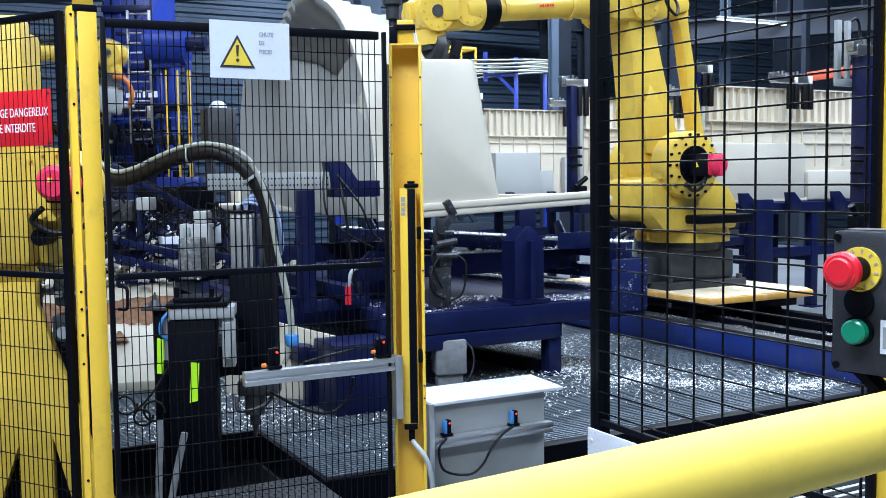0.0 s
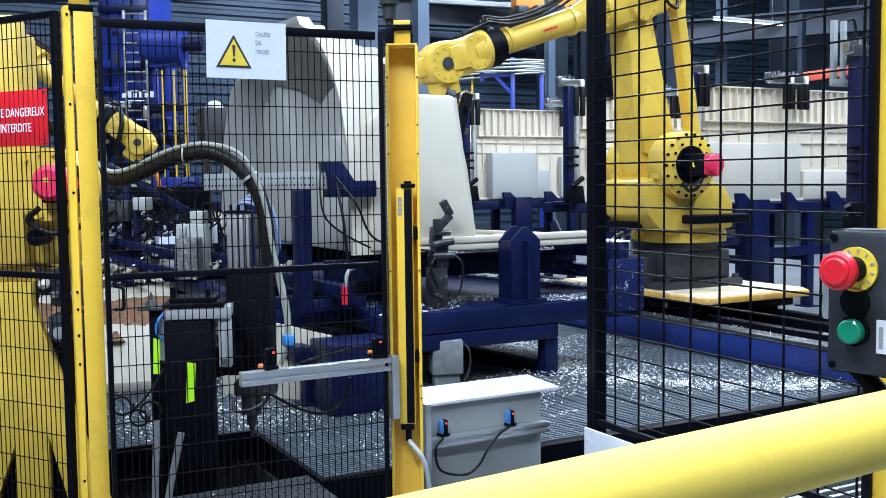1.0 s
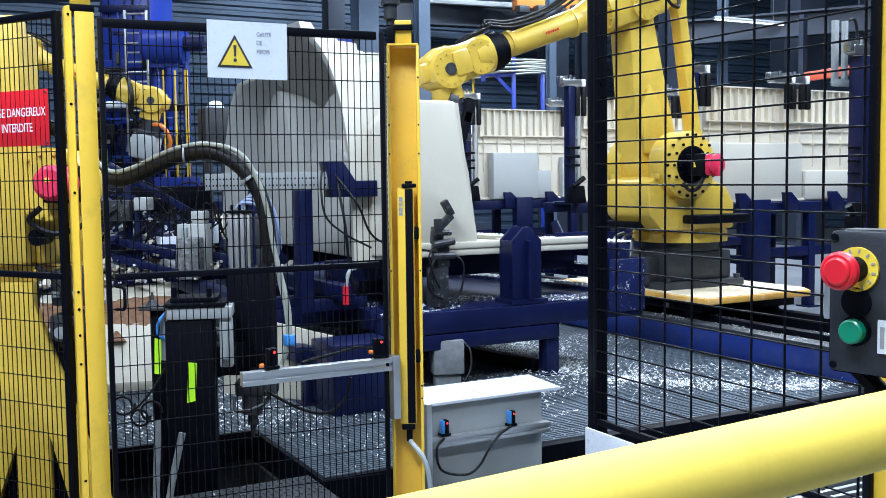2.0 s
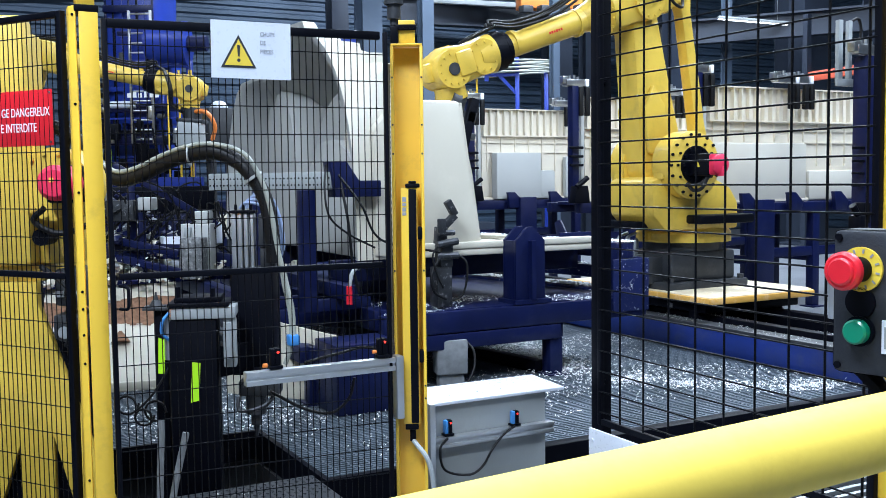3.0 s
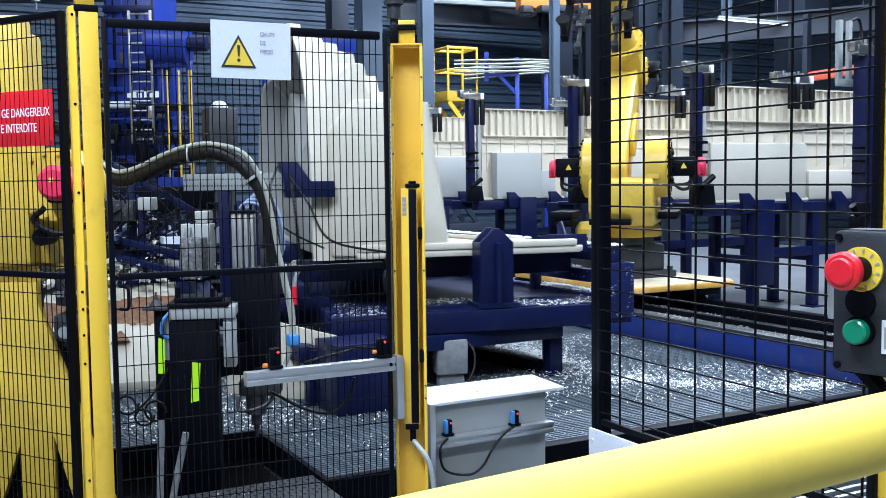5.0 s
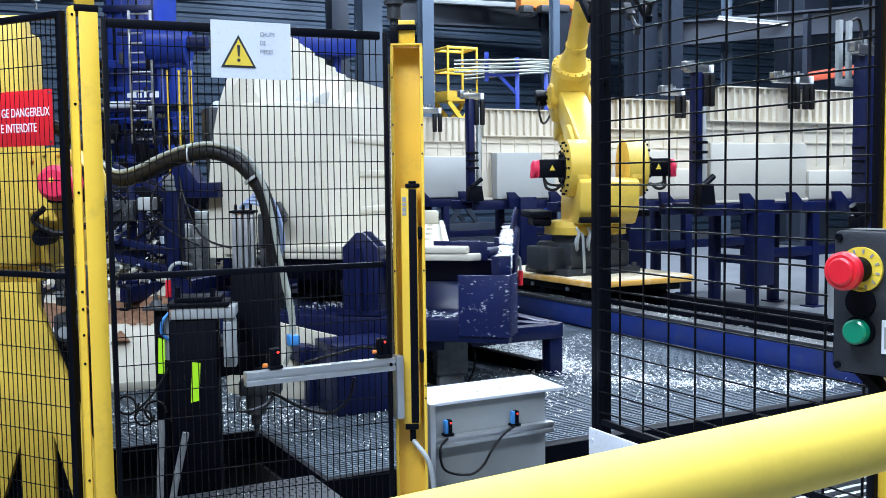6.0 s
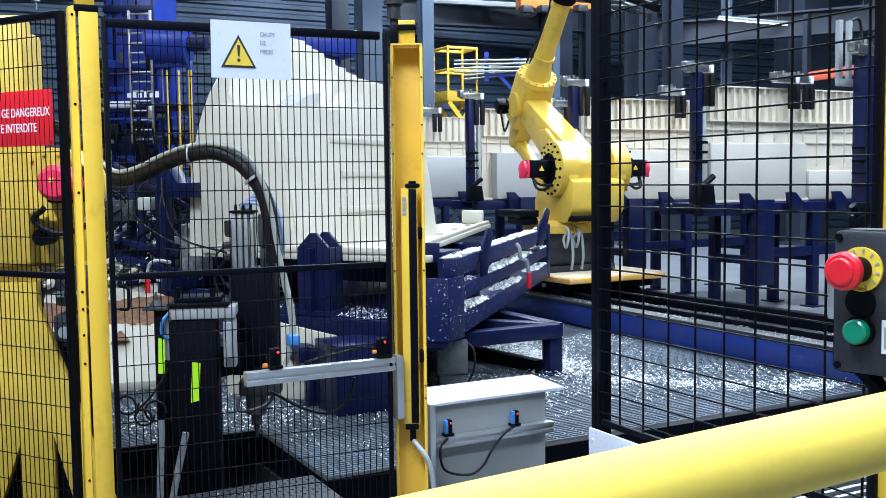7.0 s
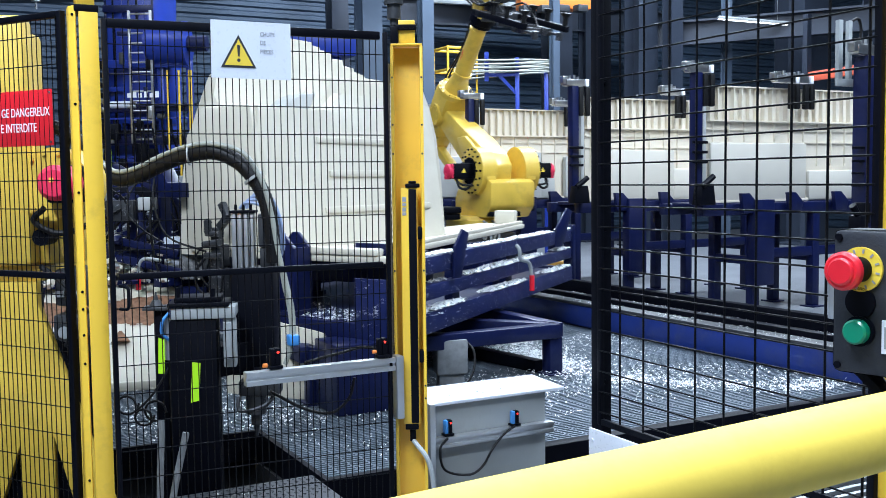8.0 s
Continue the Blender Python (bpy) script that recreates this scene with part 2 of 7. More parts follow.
# ---------- hall ----------
def hall():
    bm = bmesh.new()
    box(bm, -14, 26, -8, 24, -0.95, -0.75)
    tagged(part("ground", bm, CONC), "grey concrete factory floor slab below the cell", "floor", kind="structure")
    bm = bmesh.new()
    box(bm, 6.9, 26, -8, 24, -0.75, -0.004)
    box(bm, -14, 6.9, 9.3, 24, -0.75, -0.004)
    box(bm, -14, 6.9, -8, 3.695, -0.75, -0.004)
    tagged(part("floor", bm, CONC), "grey concrete factory floor", "floor", kind="structure")
    # far wall of ribbed sheet
    bm = bmesh.new()
    box(bm, -14, 26, 20.06, 20.3, -0.7, 10)
    z = 0.0
    while z < 10:
        prism(bm, [(20.06, z + 0.02), (20.0, z + 0.05), (20.0, z + 0.13), (20.06, z + 0.16)], 40, "x", -14)
        z += 0.2
    tagged(part("wall_north", bm, CLAD), "blue-grey ribbed steel cladding wall", "wall", kind="structure")
    bm = bmesh.new()
    box(bm, 22.06, 22.3, -8, 20, -0.7, 10)
    z = 0.0
    while z < 10:
        prism(bm, [(22.06, z + 0.02), (22.0, z + 0.05), (22.0, z + 0.13), (22.06, z + 0.16)], 28, "y", -8)
        z += 0.2
    tagged(part("wall_east", bm, CLAD), "blue-grey ribbed steel cladding wall", "wall", kind="structure")
    bm = bmesh.new()
    box(bm, -14.3, -14, -8, 20, -0.7, 10)
    tagged(part("wall_west", bm, CLAD), "plain dark cladding wall", "wall", kind="structure")
    bm = bmesh.new()
    box(bm, -14, 22, -8.3, -8, -0.7, 10)
    tagged(part("wall_south", bm, CLAD), "plain dark cladding wall", "wall", kind="structure")
    bm = bmesh.new()
    box(bm, -14, 22, -8, 20, 10, 10.2)
    for i in range(7):
        box(bm, -14, 22, -6 + 4 * i, -5.8 + 4 * i, 9.5, 10)
    tagged(part("ceiling", bm, COLUMN), "dark steel hall roof with joists", "ceiling", kind="structure")


def column(x, y, w, d, material, label):
    bm = bmesh.new()
    box(bm, x - w / 2, x + w / 2, y - d / 2, y - d / 2 + 0.03, 0, 10)
    box(bm, x - w / 2, x + w / 2, y + d / 2 - 0.03, y + d / 2, 0, 10)
    box(bm, x - 0.02, x + 0.02, y - d / 2 + 0.03, y + d / 2 - 0.03, 0, 10)
    box(bm, x - w * 0.7, x + w * 0.7, y - d * 0.7, y + d * 0.7, -0.004, 0.03)
    return solid("steel_column", bm, material, label, "column", "hall columns")


def girder(p, q, h, w, material, label):
    bm = bmesh.new()
    p, q = Vector(p), Vector(q)
    u = Vector((0, 0, h / 2 - 0.02))
    beam(bm, p + u, q + u, w, 0.04)
    beam(bm, p - u, q - u, w, 0.04)
    beam(bm, p, q, 0.03, h - 0.08)
    return solid("steel_girder", bm, material, label, "girder", "hall girders")


hall()

# ---------- cell floor: bar grating with dark pit below ----------
def grating():
    root = tagged(new("cell_floor"), "galvanised steel bar grating floor strewn with white shavings", "grating", kind="structure")
    bm = bmesh.new()
    x0, x1, y0, y1 = 1.72, 5.66, 4.45, 9.3
    n = int((y1 - y0) / 0.034)
    vs, fs = [], []

    def slab(a0, a1, b0, b1, c0, c1):
        k = len(vs)
        vs.extend([(a0, b0, c0), (a1, b0, c0), (a1, b1, c0), (a0, b1, c0), (a0, b0, c1), (a1, b0, c1), (a1, b1, c1), (a0, b1, c1)])
        fs.extend([(k, k + 3, k + 2, k + 1), (k + 4, k + 5, k + 6, k + 7), (k, k + 1, k + 5, k + 4), (k + 1, k + 2, k + 6, k + 5), (k + 2, k + 3, k + 7, k + 6), (k + 3, k, k + 4, k + 7)])
    for i in range(n):
        y = y0 + 0.034 * i
        slab(x0, x1, y, y + 0.012, -0.03, 0)
        if y > 5.55:
            slab(-2.6, x0, y, y + 0.012, -0.03, 0)
    x = -2.6
    while x < x1:
        slab(x, x + 0.012, y0 if x > x0 else 5.55, y1, -0.02, -0.002)
        x += 0.10
    bm.free()
    me = bpy.data.meshes.new("bars")
    me.from_pydata(vs, [], fs)
    me.materials.append(GRATE)
    ob = new("bars", me)
    ob.parent = root
    tagged(ob, kind="stuff")
    bm = bmesh.new()
    box(bm, x0 - 0.03, x0, y0, 5.55, -0.16, 0.005)
    box(bm, -2.6, x0 - 0.03, 5.52, 5.55, -0.16, 0.005)
    box(bm, x0 - 0.03, 2.9, y0 - 0.04, y0, -0.2, 0.006)
    part("grating_edge", bm, BLACK, root)
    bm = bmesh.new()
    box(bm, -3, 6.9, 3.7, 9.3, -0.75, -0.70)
    part("pit_bottom", bm, PIT, root, "pit floor under the grating, coloured near-black for its shade")
    # black kerb along the pit
    bm = bmesh.new()
    box(bm, 2.9, 5.7, 4.36, 4.448, -0.5, 0.012, 0.006)
    part("kerb", bm, BLACK, root, "black steel kerb angle")
    bm = bmesh.new()
    box(bm, 2.75, 5.7, 4.05, 4.36, -0.24, -0.12)
    part("ledge", bm, DGREY, root)


def heap(name, n, x0, x1, y0, y1, z, seed, size, label, spread=None):
    """Loose curled shavings: many small bent strips."""
    rnd = random.Random(seed)
    vs, fs = [], []
    for _ in range(n):
        if spread:
            x = rnd.gauss((x0 + x1) / 2, (x1 - x0) / 4)
            y = rnd.gauss((y0 + y1) / 2, (y1 - y0) / 4)
        else:
            x, y = rnd.uniform(x0, x1), rnd.uniform(y0, y1)
            if noise.noise((x * 1.9, y * 1.9, seed)) < rnd.uniform(-0.25, 0.35):
                continue
        a = rnd.uniform(0, 6.28)
        ln, w = size * rnd.uniform(0.5, 1.7), size * rnd.uniform(0.12, 0.45)
        h = size * rnd.uniform(0.1, 0.5)
        c, s = math.cos(a), math.sin(a)
        k = len(vs)
        bend = rnd.uniform(-0.5, 0.5) * ln
        for t, hh in ((-0.5, 0.0), (0.0, h), (0.5, 0.15 * h)):
            for side in (-1, 1):
                u, v = t * ln, side * w / 2 + (bend * t * t * 2)
                vs.append((x + c * u - s * v, y + s * u + c * v, z + 0.004 + hh + (0.3 * w if side > 0 else 0)))
        fs += [(k, k + 1, k + 3, k + 2), (k + 2, k + 3, k + 5, k + 4)]
    me = bpy.data.meshes.new(name)
    me.from_pydata(vs, [], fs)
    me.materials.append(SHAV)
    return tagged(new(name, me), label, "shavings", kind="stuff")


def slat_grid():
    root = tagged(new("floor_grid"), "dark floor grid with pale steel slats outside the cell", "grating", kind="structure")
    bm = bmesh.new()
    box(bm, 3.06, 5.6, 1.8, 3.69, -0.003, 0.004)
    part("grid_base", bm, BLACK, root)
    s = bmesh.new()
    box(s, 3.08, 5.58, -0.012, 0.012, 0.004, 0.022)
    me = mesh_of("slat", s, ALU)
    for k in range(26):
        o = new("slat", me)
        o.parent = root
        o.location = (0, 1.85 + 0.071 * k, 0)


grating()
slat_grid()
def drift(line, n, spread, size, seed, label):
    """Shavings swept into a ragged band along a line on the grating."""
    rnd = random.Random(seed)
    h = heap("shavings", n, 0, 1, 0, 1, 0.0, seed, size, label, True)
    vs = h.data.vertices
    segs = [(Vector(a), Vector(b)) for a, b in zip(line, line[1:])]
    at = 0
    while at < len(vs):
        a, b = segs[rnd.randrange(len(segs))]
        c = a.lerp(b, rnd.random())
        k = spread * (0.5 + abs(noise.noise((c.x * 3, c.y * 3, seed))) * 2.0)
        c = c + Vector((rnd.gauss(0, k), rnd.gauss(0, k)))
        mid = (vs[at].co + vs[at + 5].co) / 2
        lift = rnd.random() ** 2 * 0.03
        for v in vs[at:at + 6]:
            v.co = (v.co.x - mid.x + c.x, v.co.y - mid.y + c.y, v.co.z + lift)
        at += 6
    return h


heap("shavings", 7000, 2.9, 5.65, 4.9, 9.2, 0.0, 1, 0.018, "white curled plastic shavings scattered on the grating")
drift([(4.30, 7.6), (4.45, 7.0), (4.35, 6.4), (4.22, 5.9)], 2600, 0.16, 0.024, 6, "drift of white plastic shavings on the grating")
drift([(4.19, 5.56), (4.55, 5.55), (4.86, 5.5)], 700, 0.13, 0.017, 16, "drift of white plastic shavings on the grating")
drift([(4.60, 5.25), (4.92, 5.0), (5.18, 4.74), (5.55, 4.71)], 1100, 0.08, 0.018, 17, "drift of white plastic shavings on the grating")
heap("shavings", 3600, 0.9, 2.7, 5.58, 7.4, 0.0, 2, 0.019, "white plastic shavings on the grating by the trim station")
heap("shavings", 500, 1.8, 2.9, 4.5, 5.6, 0.0, 3, 0.017, "sparse white shavings on the grating edge")
heap("shavings", 60, 3.0, 3.9, 4.1, 4.33, -0.12, 4, 0.03, "few white shavings on the ledge")


# ---------- fence ----------
def wire_mesh(name, label, length, z0, z1, dx, dz, r, fw, m, mid=None, rh=None, stile=None):
    """A framed wire panel: local x along it, z up."""
    root = thing(name, label, "fence panel", m, "safety fence panels")
    f = bmesh.new()
    box(f, 0, stile or fw, -0.012, 0.012, z0, z1, 0.003)
    box(f, length - (0.014 if stile else fw), length, -0.012, 0.012, z0, z1, 0.003)
    box(f, stile or fw, length - fw, -0.012, 0.012, z1 - fw, z1, 0.003)
    box(f, fw, length - fw, -0.012, 0.012, z0, z0 + fw, 0.003)
    for fx in (-0.014 if stile else 0.004, length - 0.034):
        box(f, fx, fx + 0.03, -0.010, 0.010, 0.0, z0, 0)
    if mid:
        box(f, fw, length - fw, -0.012, 0.012, mid - 0.011, mid + 0.011, 0.003)
    part("frame", f, BLACK, root, "black steel panel frame")
    b = bmesh.new()
    rod(b, (0, 0, z0 + 0.005), (0, 0, z1 - 0.005), r, 6)
    vme = mesh_of("vertical_wire", b, WIRE)
    b = bmesh.new()
    rod(b, (fw / 2, -2.0 * r, 0), (length - fw / 2, -2.0 * r, 0), rh or r, 6)
    hme = mesh_of("cross_wire", b, WIRE)
    x = fw + dx * (0.79 if dx > 0.1 else 0.6)
    while x < length - fw:
        o = new("vertical_wire", vme)
        o.parent = root
        o.location = (x, 0, 0)
        x += dx
    z = z1 - fw - dz * 0.55
    while z > z0 + fw:
        o = new("cross_wire", hme)
        o.parent = root
        o.location = (0, 0, z)
        z -= dz
    return root


def fence():
    door = wire_mesh("safety_fence", "black welded wire safety door panel with narrow mesh", 1.02, 0.12, 2.005, 0.0245, 0.1, 0.0019, 0.030, pose(0.574, 3.51, 0, 0, 0, -4.9), 1.13, None, 0.018)
    a = math.degrees(math.atan2(0.30, -0.20))
    wire_mesh("safety_fence", "black welded wire safety panel before a yellow robot", 1.0, 0.12, 2.04, 0.0245, 0.1, 0.0019, 0.022, pose(0.468, 3.62, 0, 0, 0, a), 1.13)
    wire_mesh("safety_fence", "black heavy wire safety panel with square mesh", 1.58, 0.25, 2.9, 0.170, 0.1, 0.0051, 0.03, pose(2.90, 3.853, 0, 0, 0, -90), None, 0.0039)
    # door bolt on the wire door
    bm = bmesh.new()
    hose(bm, [(0.03, -0.012, 1.10), (0.052, -0.05, 1.095), (0.055, -0.05, 1.06), (0.052, -0.05, 1.025), (0.03, -0.012, 1.02)], 0.006)
    part("door_handle", bm, BLACK, door, "black bow handle")
    # black square post
    bm = bmesh.new()
    box(bm, 2.908, 2.982, 3.86, 3.925, -0.4, 2.95, 0.004)
    for z in (0.45, 1.2, 1.9):
        rod(bm, (2.945, 3.85, z), (2.945, 3.862, z), 0.012, 10)
    solid("fence_post", bm, BLACK, "black square steel fence post", "post", "fence posts")
    # white sheet under the heavy panel
    bm = bmesh.new()
    box(bm, 2.80, 2.816, 2.3, 3.80, -0.3, 0.255, 0.002)
    rod(bm, (2.795, 3.77, 0.2), (2.80, 3.77, 0.2), 0.01)
    solid("guard_sheet", bm, PAPER, "white guard sheet bolted below the wire panel", "sheet")
    # yellow post at the near end of the heavy panel
    bm = bmesh.new()
    box(bm, 2.915, 3.035, 2.16, 2.28, -0.7, 3.0, 0.006)
    solid("fence_post", bm, SAFETY_Y, "yellow square steel fence post", "post", "fence posts")


def corner_post():
    root = thing("corner_post", "yellow folded steel corner post of the safety fence", "post", pose(0.536, 3.60, 0))
    bm = bmesh.new()
    prism(bm, [(-0.026, -0.05), (0.036, -0.05), (0.036, 0.05), (0.025, 0.05), (0.025, -0.038), (-0.026, -0.038)], 2.73, "z", -0.7, 0.002)
    part("front_profile", bm, SAFETY_Y, root)
    bm = bmesh.new()
    prism(bm, [(-0.056, -0.020), (-0.037, -0.045), (-0.032, -0.036), (-0.050, 0.0), (-0.046, 0.05), (-0.052, 0.05)], 2.75, "z", -0.7, 0.002)
    part("side_profile", bm, SAFETY_Y, root)
    for z in (2.02, 1.72, 1.42, 1.08, 1.02, 0.93, 0.83, 0.42):
        bm = bmesh.new()
        rod(bm, (-0.042, -0.034, z), (-0.046, -0.038, z), 0.005, 8)
        part("bolt", bm, BLACK, root)
    bm = bmesh.new()
    box(bm, -0.03, 0.03, -0.03, 0.03, 2.05, 2.35, 0.004)
    part("top_tube", bm, SAFETY_Y, root)
    bm = bmesh.new()
    box(bm, -0.04, 0.04, -0.045, 0.035, 2.03, 2.055, 0.003)
    part("top_clamp", bm, BLACK, root)
    bm = bmesh.new()
    box(bm, -0.075, -0.02, -0.07, -0.04, 0.28, 0.31, 0.006)
    rod(bm, (-0.05, -0.075, 0.30), (-0.05, -0.06, 0.30), 0.014)
    part("latch", bm, BLACK, root)


def curtain_post():
    root = thing("light_curtain_post", "yellow steel post with a black light curtain", "post", pose(1.69, 3.46, 0, 0, 0, -26))
    bm = bmesh.new()
    # open channel facing the walkway
    prism(bm, [(-0.062, -0.045), (-0.050, -0.045), (-0.050, 0.033), (0.050, 0.033), (0.050, -0.045), (0.062, -0.045), (0.062, 0.045), (-0.062, 0.045)], 2.66, "z", -0.7, 0.002)
    part("channel", bm, SAFETY_Y, root)
    bm = bmesh.new()
    box(bm, -0.060, 0.060, -0.044, 0.044, 1.9605, 1.968, 0.002)
    part("cap_plate", bm, SAFETY_Y, root)
    bm = bmesh.new()
    box(bm, -0.030, 0.034, -0.02, 0.044, 1.968, 2.06, 0.004)
    part("top_tube", bm, SAFETY_Y, root)
    bm = bmesh.new()
    box(bm, -0.042, 0.040, -0.03, 0.05, 2.02, 2.042, 0.003)
    for x in (-0.02, 0.0, 0.02):
        rod(bm, (x, -0.036, 2.031), (x, -0.03, 2.031), 0.008, 8)
    box(bm, -0.06, -0.03, -0.03, 0.05, 1.968, 2.035, 0.003)
    part("clamp", bm, BLACK, root)
    bm = bmesh.new()
    rod(bm, (-0.045, 0.0, 2.065), (-0.045, 0.0, 2.12), 0.026, 16)
    rod(bm, (-0.045, 0.0, 2.12), (-0.045, 0.0, 2.22), 0.036, 16)
    rod(bm, (-0.045, 0.0, 2.042), (-0.045, 0.0, 2.065), 0.016, 12)
    part("beacon", bm, DGREY, root, "dark grey signal beacon")
    bm = bmesh.new()
    box(bm, -0.030, 0.034, -0.050, -0.002, 0.50, 1.42, 0.004)
    cur = part("light_curtain", bm, SAFETY_Y, root, "yellow safety light curtain housing")
    bm = bmesh.new()
    box(bm, 0.0, 0.030, -0.056, -0.0495, 0.505, 1.415, 0.003)
    part("lens_strip", bm, BLACK, cur, "glossy black lens strip")
    bm = bmesh.new()
    box(bm, -0.012, 0.044, -0.056, 0.0, 1.42, 1.436, 0.004)
    box(bm, 0.0, 0.030, -0.05, -0.01, 1.436, 1.446, 0.004)
    part("end_cap", bm, BLACK, cur)
    bm = bmesh.new()
    box(bm, -0.024, 0.028, -0.054, -0.004, 0.478, 0.50, 0.005)
    rod(bm, (0.005, -0.03, 0.478), (0.005, -0.03, 0.43), 0.012, 12)
    part("end_cap", bm, BLACK, cur)
    for z in (1.22, 0.74):
        bm = bmesh.new()
        box(bm, 0.034, 0.052, -0.05, -0.01, z, z + 0.05, 0.006)
        part("side_clip", bm, BLACK, cur)
    bm = bmesh.new()
    for x in (-0.056, 0.056):
        for z in (1.84, 1.66, 1.55, 1.1, 0.65, 0.6):
            rod(bm, (x, -0.0455, z), (x, -0.0468, z), 0.004, 8)
    part("screw", bm, DGREY, root)
    for i, (z, h) in enumerate([(1.385, 0.019), (1.362, 0.012), (1.345, 0.016), (1.326, 0.012)]):
        bm = bmesh.new()
        box(bm, -0.024, -0.009, -0.0515, -0.0497, z - h, z, 0)
        part("marking", bm, GINK, cur)
    # grey cable hose from the foot of the curtain
    bm = bmesh.new()
    hose(bm, [(0.005, -0.03, 0.432), (0.02, -0.06, 0.42), (0.06, -0.09, 0.37), (0.08, -0.09, 0.28), (0.082, -0.07, 0.15), (0.08, -0.06, 0.0)], 0.009, 8, 8, 0.12)
    part("cable", bm, GREY, root, "grey corrugated cable hose")
    # spiral hose at the back edge of the post
    bm = bmesh.new()
    hose(bm, [(-0.075, 0.03, 1.90), (-0.078, 0.03, 1.5), (-0.075, 0.03, 1.0), (-0.078, 0.03, 0.75)], 0.010, 8, 40, 0.25)
    part("conduit", bm, GREYC, root, "grey corrugated conduit")


def muting_arm(x0, x1, y, z, sens, labelx, case):
    root = thing("muting_arm", labelx, "sensor arm", pose(0, 0, 0), "muting sensor arms")
    bm = bmesh.new()
    prism(bm, [(y - 0.02, z - 0.022), (y - 0.02, z - 0.005), (y - 0.012, z - 0.004), (y - 0.012, z + 0.008), (y - 0.02, z + 0.009), (y - 0.02, z + 0.028),
               (y + 0.02, z + 0.028), (y + 0.02, z - 0.022)], x1 - x0, "x", x0, 0.0015)
    part("aluminium_profile", bm, ALU, root)
    for xs in sens:
        bm = bmesh.new()
        box(bm, xs - 0.014, xs + 0.002, y - 0.014, y + 0.016, z + 0.042, z + 0.105, 0.004)
        s = part("sensor", bm, case, root)
        bm = bmesh.new()
        box(bm, xs + 0.0025, xs + 0.022, y - 0.015, y + 0.015, z + 0.043, z + 0.106, 0.003)
        box(bm, xs - 0.02, xs + 0.03, y - 0.02, y + 0.02, z + 0.031, z + 0.043, 0.002)
        part("front_glass", bm, BLACK, s)
        bm = bmesh.new()
        rod(bm, (xs + 0.012, y - 0.015, z + 0.092), (xs + 0.012, y - 0.0175, z + 0.092), 0.0045, 10)
        part("indicator", bm, LEDR, s, "lit red indicator")
    return root


fence()
corner_post()
curtain_post()


# ---------- guard rail and push-button box ----------
def guard_rail():
    root = thing("guard_rail", "thick yellow painted tubular guard rail", "guard rail")
    bm = bmesh.new()
    hose(bm, [(-0.45, 0.625, 1.160), (0.0, 0.632, 1.173), (0.34, 0.638, 1.183), (0.84, 0.646, 1.197), (1.6, 0.66, 1.219), (2.2, 0.67, 1.236)], 0.037, 24, 4)
    part("rail", bm, RAIL_Y, root)
    for x, y, z in ((-0.42, 0.625, 1.13), (2.15, 0.67, 1.20)):
        bm = bmesh.new()
        rod(bm, (x, y, 0.0), (x, y, z), 0.034, 20)
        rod(bm, (x, y, -0.004), (x, y, 0.012), 0.09, 20)
        part("rail_post", bm, RAIL_Y, root)


BOXGREY = mat("dark_box_plastic", (0.016, 0.019, 0.026), 0.5, 0, 0.15, 30, 0.1, 300, (0.05, 0.05, 0.055), 0.3, 40)


